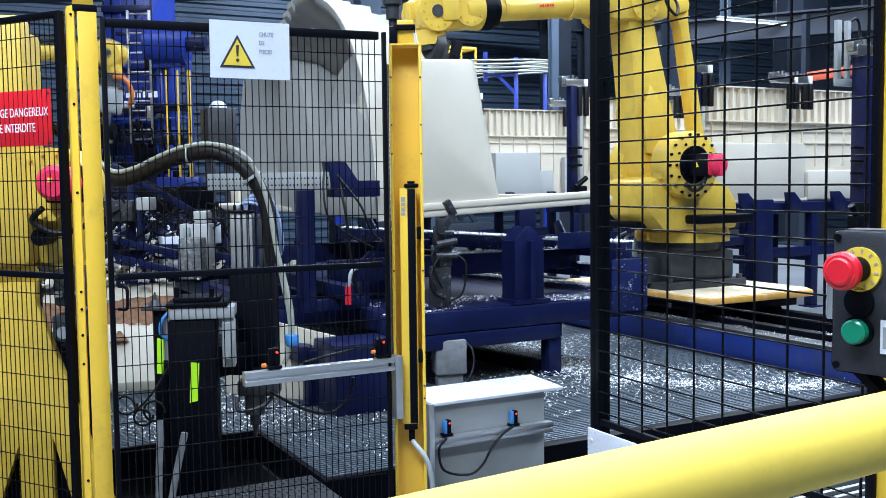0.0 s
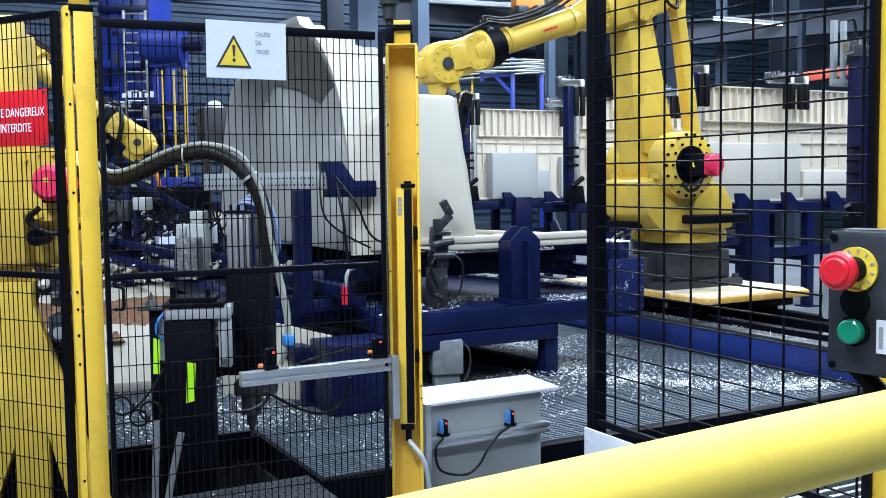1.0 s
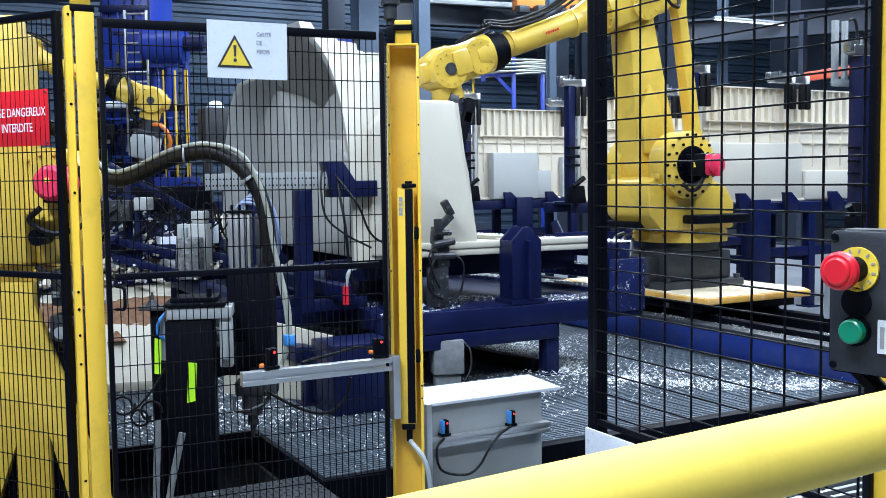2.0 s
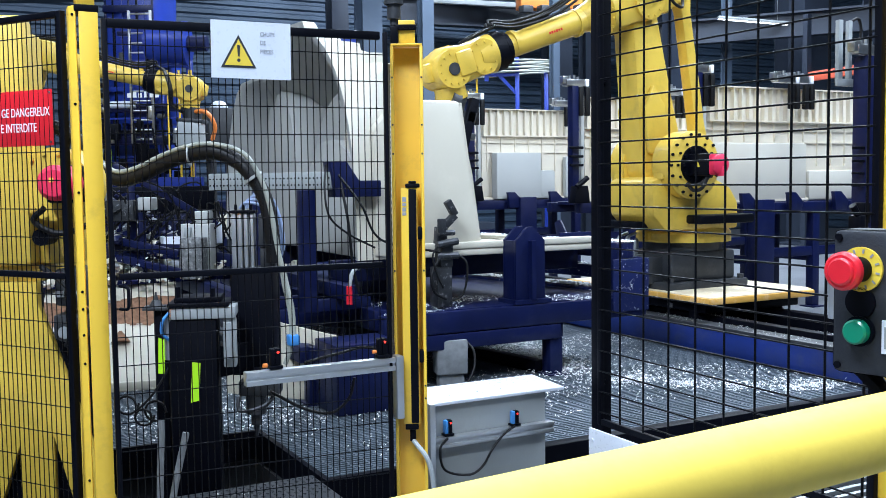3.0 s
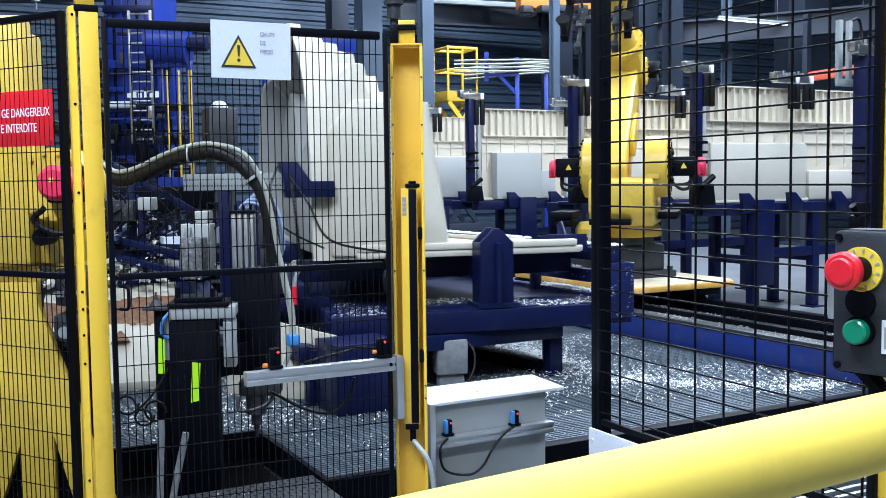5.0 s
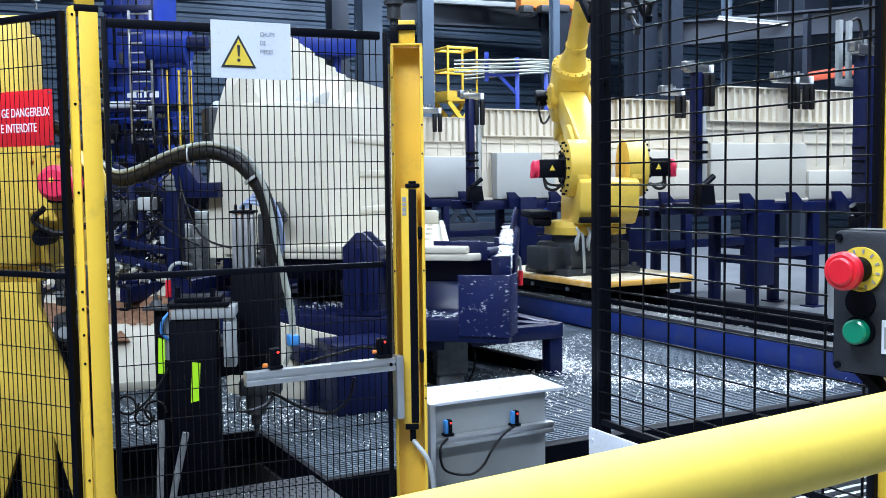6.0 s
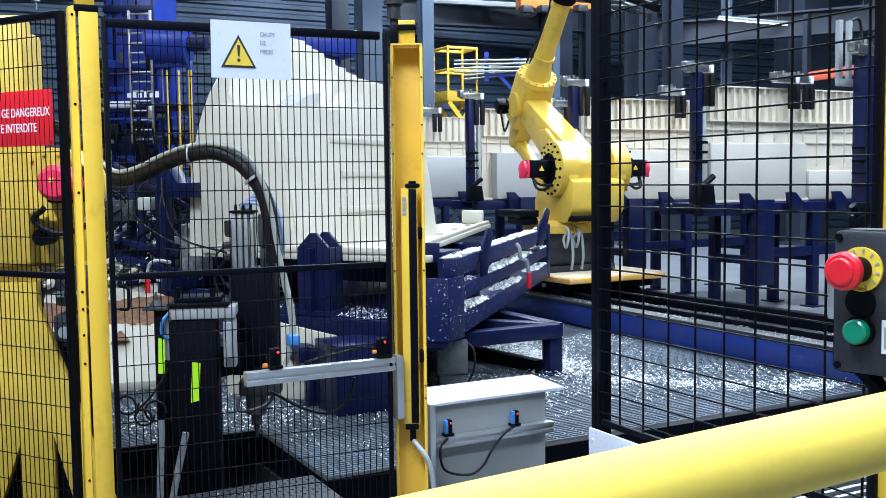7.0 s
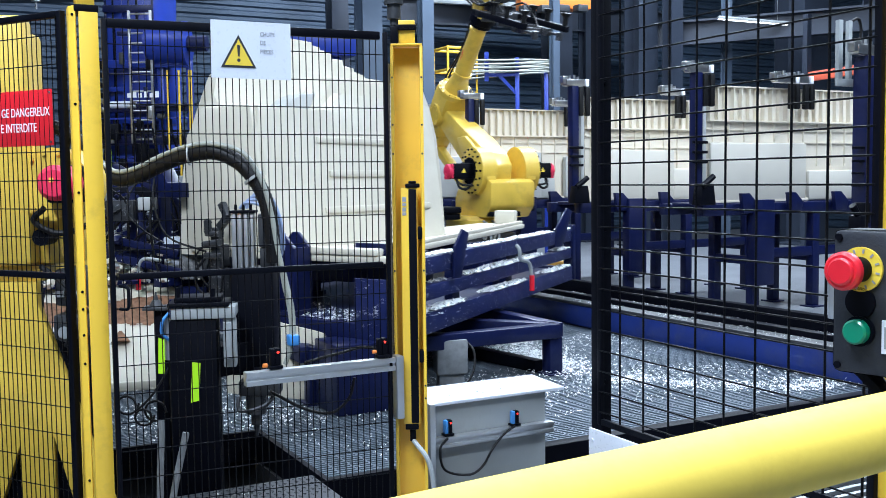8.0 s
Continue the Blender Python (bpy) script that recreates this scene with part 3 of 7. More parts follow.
def button_box():
    root = thing("push_button_box", "dark grey push-button box on a bracket", "control box", pose(1.0335, 0.8105, 1.295, 0, 0, -78))
    bm = bmesh.new()
    box(bm, -0.045, 0.05, -0.03, 0.03, -0.088, 0.088, 0.008)
    part("body", bm, BOXGREY, root)
    bm = bmesh.new()
    box(bm, -0.0452, 0.0502, -0.018, -0.016, -0.0882, 0.0882, 0.008)
    part("lid_joint", bm, BLACK, root)
    bm = bmesh.new()
    box(bm, -0.056, -0.0455, -0.02, 0.035, -0.025, 0.022, 0.002)
    part("side_plate", bm, ALU, root)
    cx = -0.007
    bm = bmesh.new()
    rod(bm, (cx, -0.030, 0.041), (cx, -0.034, 0.041), 0.027, 32)
    ring = part("emergency_ring", bm, SIGNY, root, "yellow emergency stop collar plate")
    bm = bmesh.new()
    rod(bm, (cx, -0.034, 0.041), (cx - 0.003, -0.067, 0.041), 0.0155, 24, 0.0165)
    stem = part("button_stem", bm, BLACK, root)
    bm = bmesh.new()
    for y0, y1, r0, r1 in ((-0.060, -0.064, 0.0200, 0.0232), (-0.064, -0.071, 0.0232, 0.0228), (-0.071, -0.0745, 0.0228, 0.0195), (-0.0745, -0.076, 0.0165, 0.0162), (-0.076, -0.078, 0.0162, 0.0140)):
        rod(bm, (cx - 0.003, y0, 0.041), (cx - 0.003, y1, 0.041), r0, 36, r1)
    part("emergency_button", bm, RED, root, "red mushroom emergency stop button")
    bm = bmesh.new()
    rod(bm, (cx, -0.0303, 0.001), (cx, -0.034, 0.001), 0.0185, 28)
    part("blind_plug", bm, BLACK, root)
    bm = bmesh.new()
    rod(bm, (cx, -0.030, -0.034), (cx, -0.036, -0.034), 0.0185, 28)
    part("start_bezel", bm, BLACK, root)
    bm = bmesh.new()
    rod(bm, (cx, -0.036, -0.034), (cx, -0.046, -0.034), 0.0150, 28)
    rod(bm, (cx, -0.046, -0.034), (cx, -0.048, -0.034), 0.0150, 28, 0.0125)
    part("start_button", bm, GREEN, root, "green push button")
    bm = bmesh.new()
    box(bm, 0.020, 0.034, -0.0325, -0.030, -0.058, -0.018, 0)
    plate = part("label_plate", bm, PAPER, root)
    bm = bmesh.new()
    box(bm, 0.0235, 0.0285, -0.0333, -0.0326, -0.052, -0.026, 0)
    part("marking", bm, GINK, plate)
    for x in (-0.036, 0.042):
        for z in (-0.079, 0.079):
            bm = bmesh.new()
            rod(bm, (x, -0.030, z), (x, -0.032, z), 0.0045, 12)
            part("screw", bm, BLACK, root)
    bm = bmesh.new()
    box(bm, -0.02, 0.16, 0.0305, 0.038, -0.06, 0.06, 0.002)
    box(bm, 0.14, 0.18, 0.0385, 0.0785, -1.29, 0.08, 0.004)
    beam(bm, (-0.03, 0.02, -0.09), (0.03, -0.01, -0.12), 0.02, 0.012)
    part("bracket", bm, BLACK, root)
    bm = bmesh.new()
    for k in range(12):
        a = radians(20 + 30 * k)
        box(bm, -0.0012, 0.0012, -0.0348, -0.0343, -0.0025, 0.0025, 0, pose(cx + 0.0222 * math.cos(a), 0, 0.041 + 0.0222 * math.sin(a), 0, 90 - math.degrees(a), 0))
    part("marking", bm, GINK, ring)


guard_rail()
button_box()


# ---------- signs ----------
def fall_sign():
    root = thing("warning_sign", "white sheet with yellow warning triangle on the wire door", "sign", pose(0.928, 3.449, 1.815, 0, 0, -4.9) @ pose(0, 0, 0, 0, 0.5, 0))
    bm = bmesh.new()
    box(bm, 0, 0.283, -0.0015, 0.0015, 0, 0.2, 0)
    part("sheet", bm, PAPER, root)
    bm = bmesh.new()
    prism(bm, [(0.033, 0.037), (0.158, 0.037), (0.0955, 0.152)], 0.0012, "y", -0.0030)
    tri = part("triangle_border", bm, INK, root)
    bm = bmesh.new()
    prism(bm, [(0.046, 0.045), (0.145, 0.045), (0.0955, 0.136)], 0.0012, "y", -0.0045)
    part("triangle", bm, SIGNY, tri)
    bm = bmesh.new()
    prism(bm, [(0.0925, 0.076), (0.0985, 0.076), (0.101, 0.115), (0.090, 0.115)], 0.0012, "y", -0.006)
    rod(bm, (0.0955, -0.006, 0.063), (0.0955, -0.0048, 0.063), 0.006, 14)
    part("exclamation_mark", bm, INK, tri)
    for body, z in (("CHUTE", 0.157), ("DE", 0.127), ("PIECES", 0.096)):
        text("lettering", body, 0.021, GINK, root, pose(0.172, -0.0022, z, 90), "", 0.78)
    return root


def danger_sign():
    a = math.degrees(math.atan2(0.30, -0.20))
    root = thing("danger_sign", "red danger sign with white lettering on the wire panel", "sign", pose(0.433, 3.678, 1.585) @ pose(0, 0, 0, 0, 0, a + 180))
    bm = bmesh.new()
    box(bm, -0.60, 0, -0.004, -0.001, 0, 0.195, 0.001)
    part("plate", bm, SIGNRED, root)
    text("lettering", "GE DANGEREUX", 0.044, WHITE, root, pose(-0.262, -0.0048, 0.117, 90), "white capital letters", 0.76)
    text("lettering", "E INTERDITE", 0.044, WHITE, root, pose(-0.268, -0.0048, 0.063, 90), "white capital letters", 0.76)
    bm = bmesh.new()
    for z in (0.012, 0.183):
        rod(bm, (-0.01, -0.004, z), (-0.01, -0.007, z), 0.004, 8)
    part("screw", bm, STEEL, root)


fall_sign()
danger_sign()


# ---------- track and carriage ----------
def track():
    root = thing("robot_track", "blue steel floor track with black guide rails", "robot track")
    bm = bmesh.new()
    box(bm, 5.70, 5.80, -2.0, 19.0, 0.0, 0.20, 0.01)
    part("front_beam", bm, NAVY_B, root, "bright blue painted track beam")
    bm = bmesh.new()
    box(bm, 5.69, 5.86, -2.0, 19.0, 0.202, 0.232, 0.004)
    part("cover_strip", bm, DGREY, root)
    bm = bmesh.new()
    box(bm, 5.95, 6.05, -2.0, 19.0, 0.0, 0.26, 0.006)
    part("guide_rail", bm, BLACK, root)
    bm = bmesh.new()
    box(bm, 6.72, 6.82, -2.0, 19.0, 0.0, 0.26, 0.006)
    part("guide_rail", bm, BLACK, root)
    bm = bmesh.new()
    box(bm, 6.06, 6.70, -2.0, 19.0, 0.0, 0.06)
    for i in range(60):
        box(bm, 6.1, 6.66, -1.9 + 0.34 * i, -1.75 + 0.34 * i, 0.06, 0.11, 0.004)
    part("cable_tray", bm, BLACK, root)
    bm = bmesh.new()
    box(bm, 6.86, 6.93, -2.0, 19.0, 0.0, 0.16, 0.006)
    part("rear_beam", bm, NAVY, root)
    return root


NAVY_B = mat("track_blue_paint", (0.012, 0.032, 0.19), 0.4, 0, 0.15, 3, 0.05, 60, (0.08, 0.09, 0.12), 0.4, 5)
track()
heap("shavings", 900, 5.70, 5.86, 4.0, 9.0, 0.232, 11, 0.012, "white shavings along the track cover")
heap("shavings", 330, 5.95, 6.05, 4.0, 8.5, 0.26, 12, 0.012, "white shavings on the guide rails")


def carriage():
    root = thing("robot_carriage", "wheeled carriage with orange plywood deck on the track", "carriage")
    bm = bmesh.new()
    prism(bm, [(-0.62, -1.02), (0.62, -1.02), (0.74, -0.85), (0.74, 1.02), (-0.62, 1.02)], 0.055, "z", 0.375, 0.008)
    part("deck", bm, PLY, root, "orange plywood deck")
    bm = bmesh.new()
    prism(bm, [(-0.60, -1.0), (0.60, -1.0), (0.72, -0.84), (0.72, 1.0), (-0.60, 1.0)], 0.004, "z", 0.4305)
    part("dust_layer", bm, DECK, root, "pale dusty plywood top")
    bm = bmesh.new()
    box(bm, -0.55, 0.55, -0.9, 0.9, 0.29, 0.372, 0.01)
    part("chassis", bm, BLACK, root)
    for x in (-0.5, 0.42):
        for y in (-0.75, 0.0, 0.75):
            bm = bmesh.new()
            rod(bm, (x - 0.04, y, 0.20), (x + 0.04, y, 0.20), 0.085, 18)
            rod(bm, (x - 0.06, y, 0.20), (x + 0.06, y, 0.20), 0.03, 12)
            box(bm, x - 0.055, x - 0.045, y - 0.05, y + 0.05, 0.19, 0.30)
            part("roller", bm, BLACK, root)
    for y in (-0.5, 0.15, 0.6):
        bm = bmesh.new()
        box(bm, -0.57, -0.552, y, y + 0.06, 0.30, 0.34, 0.004)
        part("bracket", bm, STEEL, root)
    return root


def bolt_ring(bm, c, axis, R, n, r, h):
    for k in range(n):
        a = 2 * math.pi * k / n
        if axis == "y":
            p = Vector((c[0] + R * math.cos(a), c[1], c[2] + R * math.sin(a)))
            q = p + Vector((0, h, 0))
        elif axis == "x":
            p = Vector((c[0], c[1] + R * math.cos(a), c[2] + R * math.sin(a)))
            q = p + Vector((h, 0, 0))
        else:
            p = Vector((c[0] + R * math.cos(a), c[1] + R * math.sin(a), c[2]))
            q = p + Vector((0, 0, h))
        rod(bm, p, q, r, 6)


UP, FORE = 1.46, 2.05     # lengths of the two arms
J2X, J2Z = 0.35, 1.12     # shoulder axis in the robot's space


def robot(name, label):
    """An articulated robot. Its space: z = 0 at the foot, x = forward at rest."""
    root = thing(name, label, "industrial robot")
    bm = bmesh.new()
    box(bm, -0.52, 0.44, -0.40, 0.40, 0.0, 0.07, 0.012)
    prism(bm, [(-0.42, -0.33), (0.34, -0.33), (0.40, -0.22), (0.40, 0.22), (0.34, 0.33), (-0.42, 0.33)], 0.27, "z", 0.07, 0.03)
    rod(bm, (0, 0, 0.34), (0, 0, 0.42), 0.36, 32)
    box(bm, -0.62, -0.40, -0.20, 0.22, 0.05, 0.30, 0.02)
    for sx in (-0.46, 0.38):
        for sy in (-0.36, 0.36):
            rod(bm, (sx, sy, 0.07), (sx, sy, 0.11), 0.03, 8)
    part("foot", bm, DGREY, root, "dark grey cast robot foot")
    # turning column
    bm = bmesh.new()
    rod(bm, (0, 0, 0.42), (0, 0, 0.50), 0.44, 36)
    rod(bm, (0, 0, 0.50), (0, 0, 0.56), 0.44, 36, 0.40)
    prism(bm, [(-0.30, 0.54), (0.56, 0.54), (0.70, 0.68), (0.72, 0.98), (0.62, 1.02), (0.02, 1.02), (-0.20, 0.92), (-0.30, 0.78)], 0.62, "y", -0.21, 0.03)
    tur = part("turret", bm, ROBOT_Y, root)
    for s in (-1, 1):
        sh = Matrix.Translation((0, 0.12, 0))
        bm = bmesh.new()
        rod(bm, (J2X, s * 0.20, J2Z), (J2X, s * 0.40, J2Z), 0.30, 36)
        rod(bm, (J2X, s * 0.40, J2Z), (J2X, s * 0.43, J2Z), 0.30, 36, 0.24)
        prism(bm, [(J2X - 0.30, 1.0), (J2X + 0.30, 1.0), (J2X + 0.28, J2Z), (J2X - 0.28, J2Z)], s * 0.12, "y", s * 0.22, 0.01)
        drum = part("shoulder_drum", bm, ROBOT_Y, tur, m=sh)
        bm = bmesh.new()
        bolt_ring(bm, (J2X, s * 0.415, J2Z), "y", 0.27, 18, 0.013, s * 0.02)
        bolt_ring(bm, (J2X, s * 0.425, J2Z), "y", 0.205, 12, 0.012, s * 0.02)
        tagged(part("bolt_circle", bm, BLACK, drum), kind="stuff")
        bm = bmesh.new()
        rod(bm, (J2X, s * 0.40, J2Z), (J2X, s * 0.445, J2Z), 0.17, 24)
        bolt_ring(bm, (J2X, s * 0.43, J2Z), "y", 0.15, 12, 0.016, s * 0.03)
        box(bm, J2X - 0.095, J2X + 0.095, s * 0.41, s * 0.69, J2Z - 0.095, J2Z + 0.095, 0.015)
        mot = part("motor", bm, BLACK, tur, "black servo motor", m=sh)
        bm = bmesh.new()
        rod(bm, (J2X, s * 0.69, J2Z), (J2X, s * 0.745, J2Z), 0.088, 24)
        rod(bm, (J2X, s * 0.745, J2Z), (J2X, s * 0.765, J2Z), 0.088, 24, 0.055)
        box(bm, J2X - 0.09, J2X + 0.09, s * 0.691, s * 0.715, J2Z - 0.09, J2Z + 0.09, 0.02)
        box(bm, J2X - 0.02, J2X + 0.02, s * 0.70, s * 0.775, J2Z - 0.10, J2Z - 0.02, 0.008)
        part("motor_cap", bm, PINK, mot, "red motor cap")
        q = bmesh.new()
        prism(q, [(s * 0.53, J2Z - 0.02), (s * 0.59, J2Z - 0.02), (s * 0.56, J2Z + 0.035)], 0.003, "x", J2X + 0.0955)
        part("warning_label", q, SIGNY, mot)
        bm = bmesh.new()
        hose(bm, [(J2X + 0.05, s * 0.64, J2Z - 0.10), (J2X + 0.10, s * 0.62, J2Z - 0.20), (J2X + 0.12, s * 0.54, J2Z - 0.22), (J2X + 0.12, s * 0.46, J2Z - 0.16)], 0.016)
        hose(bm, [(J2X + 0.0, s * 0.64, J2Z - 0.08), (J2X + 0.10, s * 0.60, J2Z - 0.16), (J2X + 0.14, s * 0.46, J2Z - 0.18)], 0.013)
        part("motor_cable", bm, RUBBER, mot)
    bm = bmesh.new()
    box(bm, -0.30, 0.35, -0.66, -0.425, 0.60, 0.68, 0.02)
    box(bm, -0.10, 0.32, -0.62, -0.425, 0.52, 0.60, 0.02)
    box(bm, 0.45, 0.72, -0.2, 0.2, 0.56, 0.62, 0.01)
    box(bm, -0.30, 0.35, 0.425, 0.62, 0.60, 0.68, 0.02)
    part("connector_box", bm, BLACK, tur)
    bm = bmesh.new()
    for k, y in enumerate((-0.2, -0.08)):
        hose(bm, [(0.50, y, 0.50), (0.60, y, 0.46), (0.62, y - 0.02, 0.34), (0.52, y, 0.28), (0.48, y, 0.38), (0.54, y + 0.05, 0.44), (0.58, y + 0.06, 0.20), (0.50, y + 0.08, 0.04)], 0.015)
    part("hose_loop", bm, GREY, tur, "grey looped hose")
    bm = bmesh.new()
    box(bm, 0.42, 0.47, -0.06, 0.06, 0.44, 0.52, 0.01)
    part("hard_stop", bm, SAFETY_Y, tur)
    # upper arm, its own space: shoulder at the origin, elbow at z = UP
    bm = bmesh.new()
    prism(bm, [(-0.26, -0.05), (-0.20, -0.22), (0.0, -0.27), (0.20, -0.20), (0.26, 0.0), (0.25, 0.22), (0.20, 0.75), (0.15, UP - 0.10), (0.13, UP + 0.10), (0.05, UP + 0.17),
               (-0.08, UP + 0.16), (-0.14, UP + 0.06), (-0.14, UP - 0.14), (-0.19, 0.6)], 0.30, "y", -0.15, 0.035)
    up = part("upper_arm", bm, ROBOT_Y, root)
    bm = bmesh.new()
    prism(bm, [(0.05, 0.1), (0.20, 0.15), (0.19, 0.55), (0.05, 0.75), (-0.05, 0.55), (-0.05, 0.2)], 0.05, "y", -0.20, 0.02)
    part("arm_rib", bm, ROBOT_Y, up)
    bm = bmesh.new()
    prism(bm, [(0.05, 0.1), (0.20, 0.15), (0.19, 0.55), (0.05, 0.75), (-0.05, 0.55), (-0.05, 0.2)], 0.05, "y", 0.15, 0.02)
    part("arm_rib", bm, ROBOT_Y, up)
    for s in (-1, 1):
        bm = bmesh.new()
        rod(bm, (0, s * 0.15, UP), (0, s * 0.23, UP), 0.15, 24)
        bolt_ring(bm, (0, s * 0.22, UP), "y", 0.12, 10, 0.012, s * 0.02)
        part("elbow_cover", bm, ROBOT_Y, up)
    # parallel link rod behind the arm
    bm = bmesh.new()
    prism(bm, [(-0.085, 0.0), (-0.05, -0.08), (0.05, -0.08), (0.085, 0.0), (0.06, 0.2), (0.055, UP - 0.2), (0.09, UP), (0.05, UP + 0.09), (-0.05, UP + 0.09), (-0.09, UP), (-0.055, UP - 0.2), (-0.06, 0.2)],
          0.13, "y", -0.065, 0.02)
    rod(bm, (0, -0.10, UP), (0, 0.10, UP), 0.06, 16)
    rod(bm, (0, -0.10, 0), (0, 0.10, 0), 0.06, 16)
    part("link_rod", bm, ROBOT_Y, root)
    # forearm, its own space: elbow at the origin, wrist at x = FORE
    bm = bmesh.new()
    box(bm, -0.30, 0.36, -0.20, 0.20, -0.14, 0.26, 0.06)
    rod(bm, (0.30, 0, 0.05), (0.62, 0, 0.03), 0.18, 28, 0.112)
    rod(bm, (0.60, 0, 0.03), (1.52, 0, 0.0), 0.112, 28, 0.098)
    rod(bm, (0.34, 0, 0.05), (0.40, 0, 0.05), 0.235, 28)
    bolt_ring(bm, (0.39, 0, 0.05), "x", 0.215, 16, 0.013, 0.03)
    prism(bm, [(-0.62, -0.06), (-0.28, -0.13), (-0.28, 0.20), (-0.62, 0.07)], 0.22, "y", -0.11, 0.03)
    fo = part("forearm", bm, ROBOT_Y, root)
    for s in (-1, 1):
        bm = bmesh.new()
        rod(bm, (-0.12, s * 0.20, 0.14), (-0.12, s * 0.24, 0.14), 0.085, 20)
        box(bm, -0.19, -0.05, s * 0.235, s * 0.36, 0.07, 0.21, 0.015)
        part("elbow_motor", bm, BLACK, fo, "black servo motor")
        bm = bmesh.new()
        hose(bm, [(-0.12, s * 0.33, 0.07), (-0.16, s * 0.34, -0.06), (-0.28, s * 0.30, -0.12), (-0.36, s * 0.22, 0.0), (-0.30, s * 0.12, 0.18), (-0.10, s * 0.05, 0.27)], 0.014)
        part("elbow_cable", bm, RUBBER, fo)
    bm = bmesh.new()
    rod(bm, (1.50, 0, 0), (1.60, 0, 0), 0.165, 28)
    rod(bm, (1.44, 0, 0), (1.48, 0, 0), 0.14, 28)
    part("dress_collar", bm, BLACK, fo, "black dress-pack collar")
    bm = bmesh.new()
    rod(bm, (1.60, 0, 0), (1.76, 0, 0), 0.165, 28, 0.15)
    rod(bm, (1.74, -0.14, 0), (1.74, 0.14, 0), 0.145, 24)
    prism(bm, [(1.68, -0.15), (1.90, -0.16), (2.08, -0.20), (2.20, -0.12), (2.20, 0.10), (2.06, 0.17), (1.86, 0.14), (1.68, 0.15)], 0.24, "y", -0.12, 0.04)
    rod(bm, (2.06, -0.17, -0.02), (2.06, 0.17, -0.02), 0.155, 26)
    bolt_ring(bm, (2.06, -0.17, -0.02), "y", 0.12, 12, 0.010, -0.014)
    rod(bm, (2.06, 0.0, -0.15), (2.06, 0.0, -0.27), 0.13, 24)
    bolt_ring(bm, (2.06, 0.17, -0.02), "y", 0.12, 12, 0.010, 0.014)
    bolt_ring(bm, (1.74, -0.14, 0), "y", 0.115, 10, 0.010, -0.014)
    bolt_ring(bm, (1.74, 0.14, 0), "y", 0.115, 10, 0.010, 0.014)
    box(bm, 1.86, 2.02, 0.12, 0.19, -0.10, 0.10, 0.02)
    box(bm, 2.10, 2.26, -0.07, 0.07, -0.08, 0.08, 0.03)
    part("wrist", bm, ROBOT_Y, fo)
    for xx, rr in ((0.66, 0.122), (1.34, 0.112)):
        bm = bmesh.new()
        rod(bm, (xx, 0, 0.02), (xx + 0.035, 0, 0.02), rr, 28)
        part("forearm_ring", bm, ROBOT_Y, fo)
    bm = bmesh.new()
    box(bm, 1.70, 1.86, -0.125, -0.121, -0.09, 0.09, 0.001)
    bolt_ring(bm, (1.93, -0.12, 0.0), "y", 0.09, 8, 0.010, -0.012)
    part("wrist_plate", bm, DGREY, fo)
    bm = bmesh.new()
    rod(bm, (2.06, -0.182, -0.02), (2.06, 0.182, -0.02), 0.05, 22)
    part("wrist_cover", bm, DGREY, fo, "dark wrist cover")
    bm = bmesh.new()
    rod(bm, (2.06, 0, -0.265), (2.06, 0, -0.31), 0.11, 22)
    part("tool_flange", bm, DGREY, fo, "dark tool flange")
    for y, dz in ((-0.05, 0.0), (0.0, 0.03), (0.05, 0.0), (0.09, -0.03)):
        bm = bmesh.new()
        hose(bm, [(-0.1, y, 0.27 + dz), (0.4, y * 1.2, 0.30 + dz), (0.9, y, 0.18 + dz), (1.3, y, 0.17 + dz), (1.52, y, 0.23 + dz), (1.56, y, 0.2), (1.72, -0.20 + y, 0.14), (1.84, -0.26 + y, -0.06), (1.88, -0.22 + y, -0.26), (2.0, -0.1 + y, -0.34)], 0.012)
        part("dress_cable", bm, RUBBER, fo, "black dress-pack cable")
    bm = bmesh.new()
    for k, (x, h) in enumerate([(0.90, 0.022), (0.925, 0.016), (0.95, 0.022), (0.975, 0.016), (1.00, 0.022), (1.025, 0.016)]):
        box(bm, x, x + 0.017, -0.001, 0.001, -h / 2, h / 2, 0, pose(0, -0.109, 0.03, 0, 1.0, 0))
        box(bm, x, x + 0.017, -0.001, 0.001, -h / 2, h / 2, 0, pose(0, 0.109, 0.03, 0, 1.0, 0))
    part("marking", bm, SIGNRED, fo, "short red logo bars")
    return root


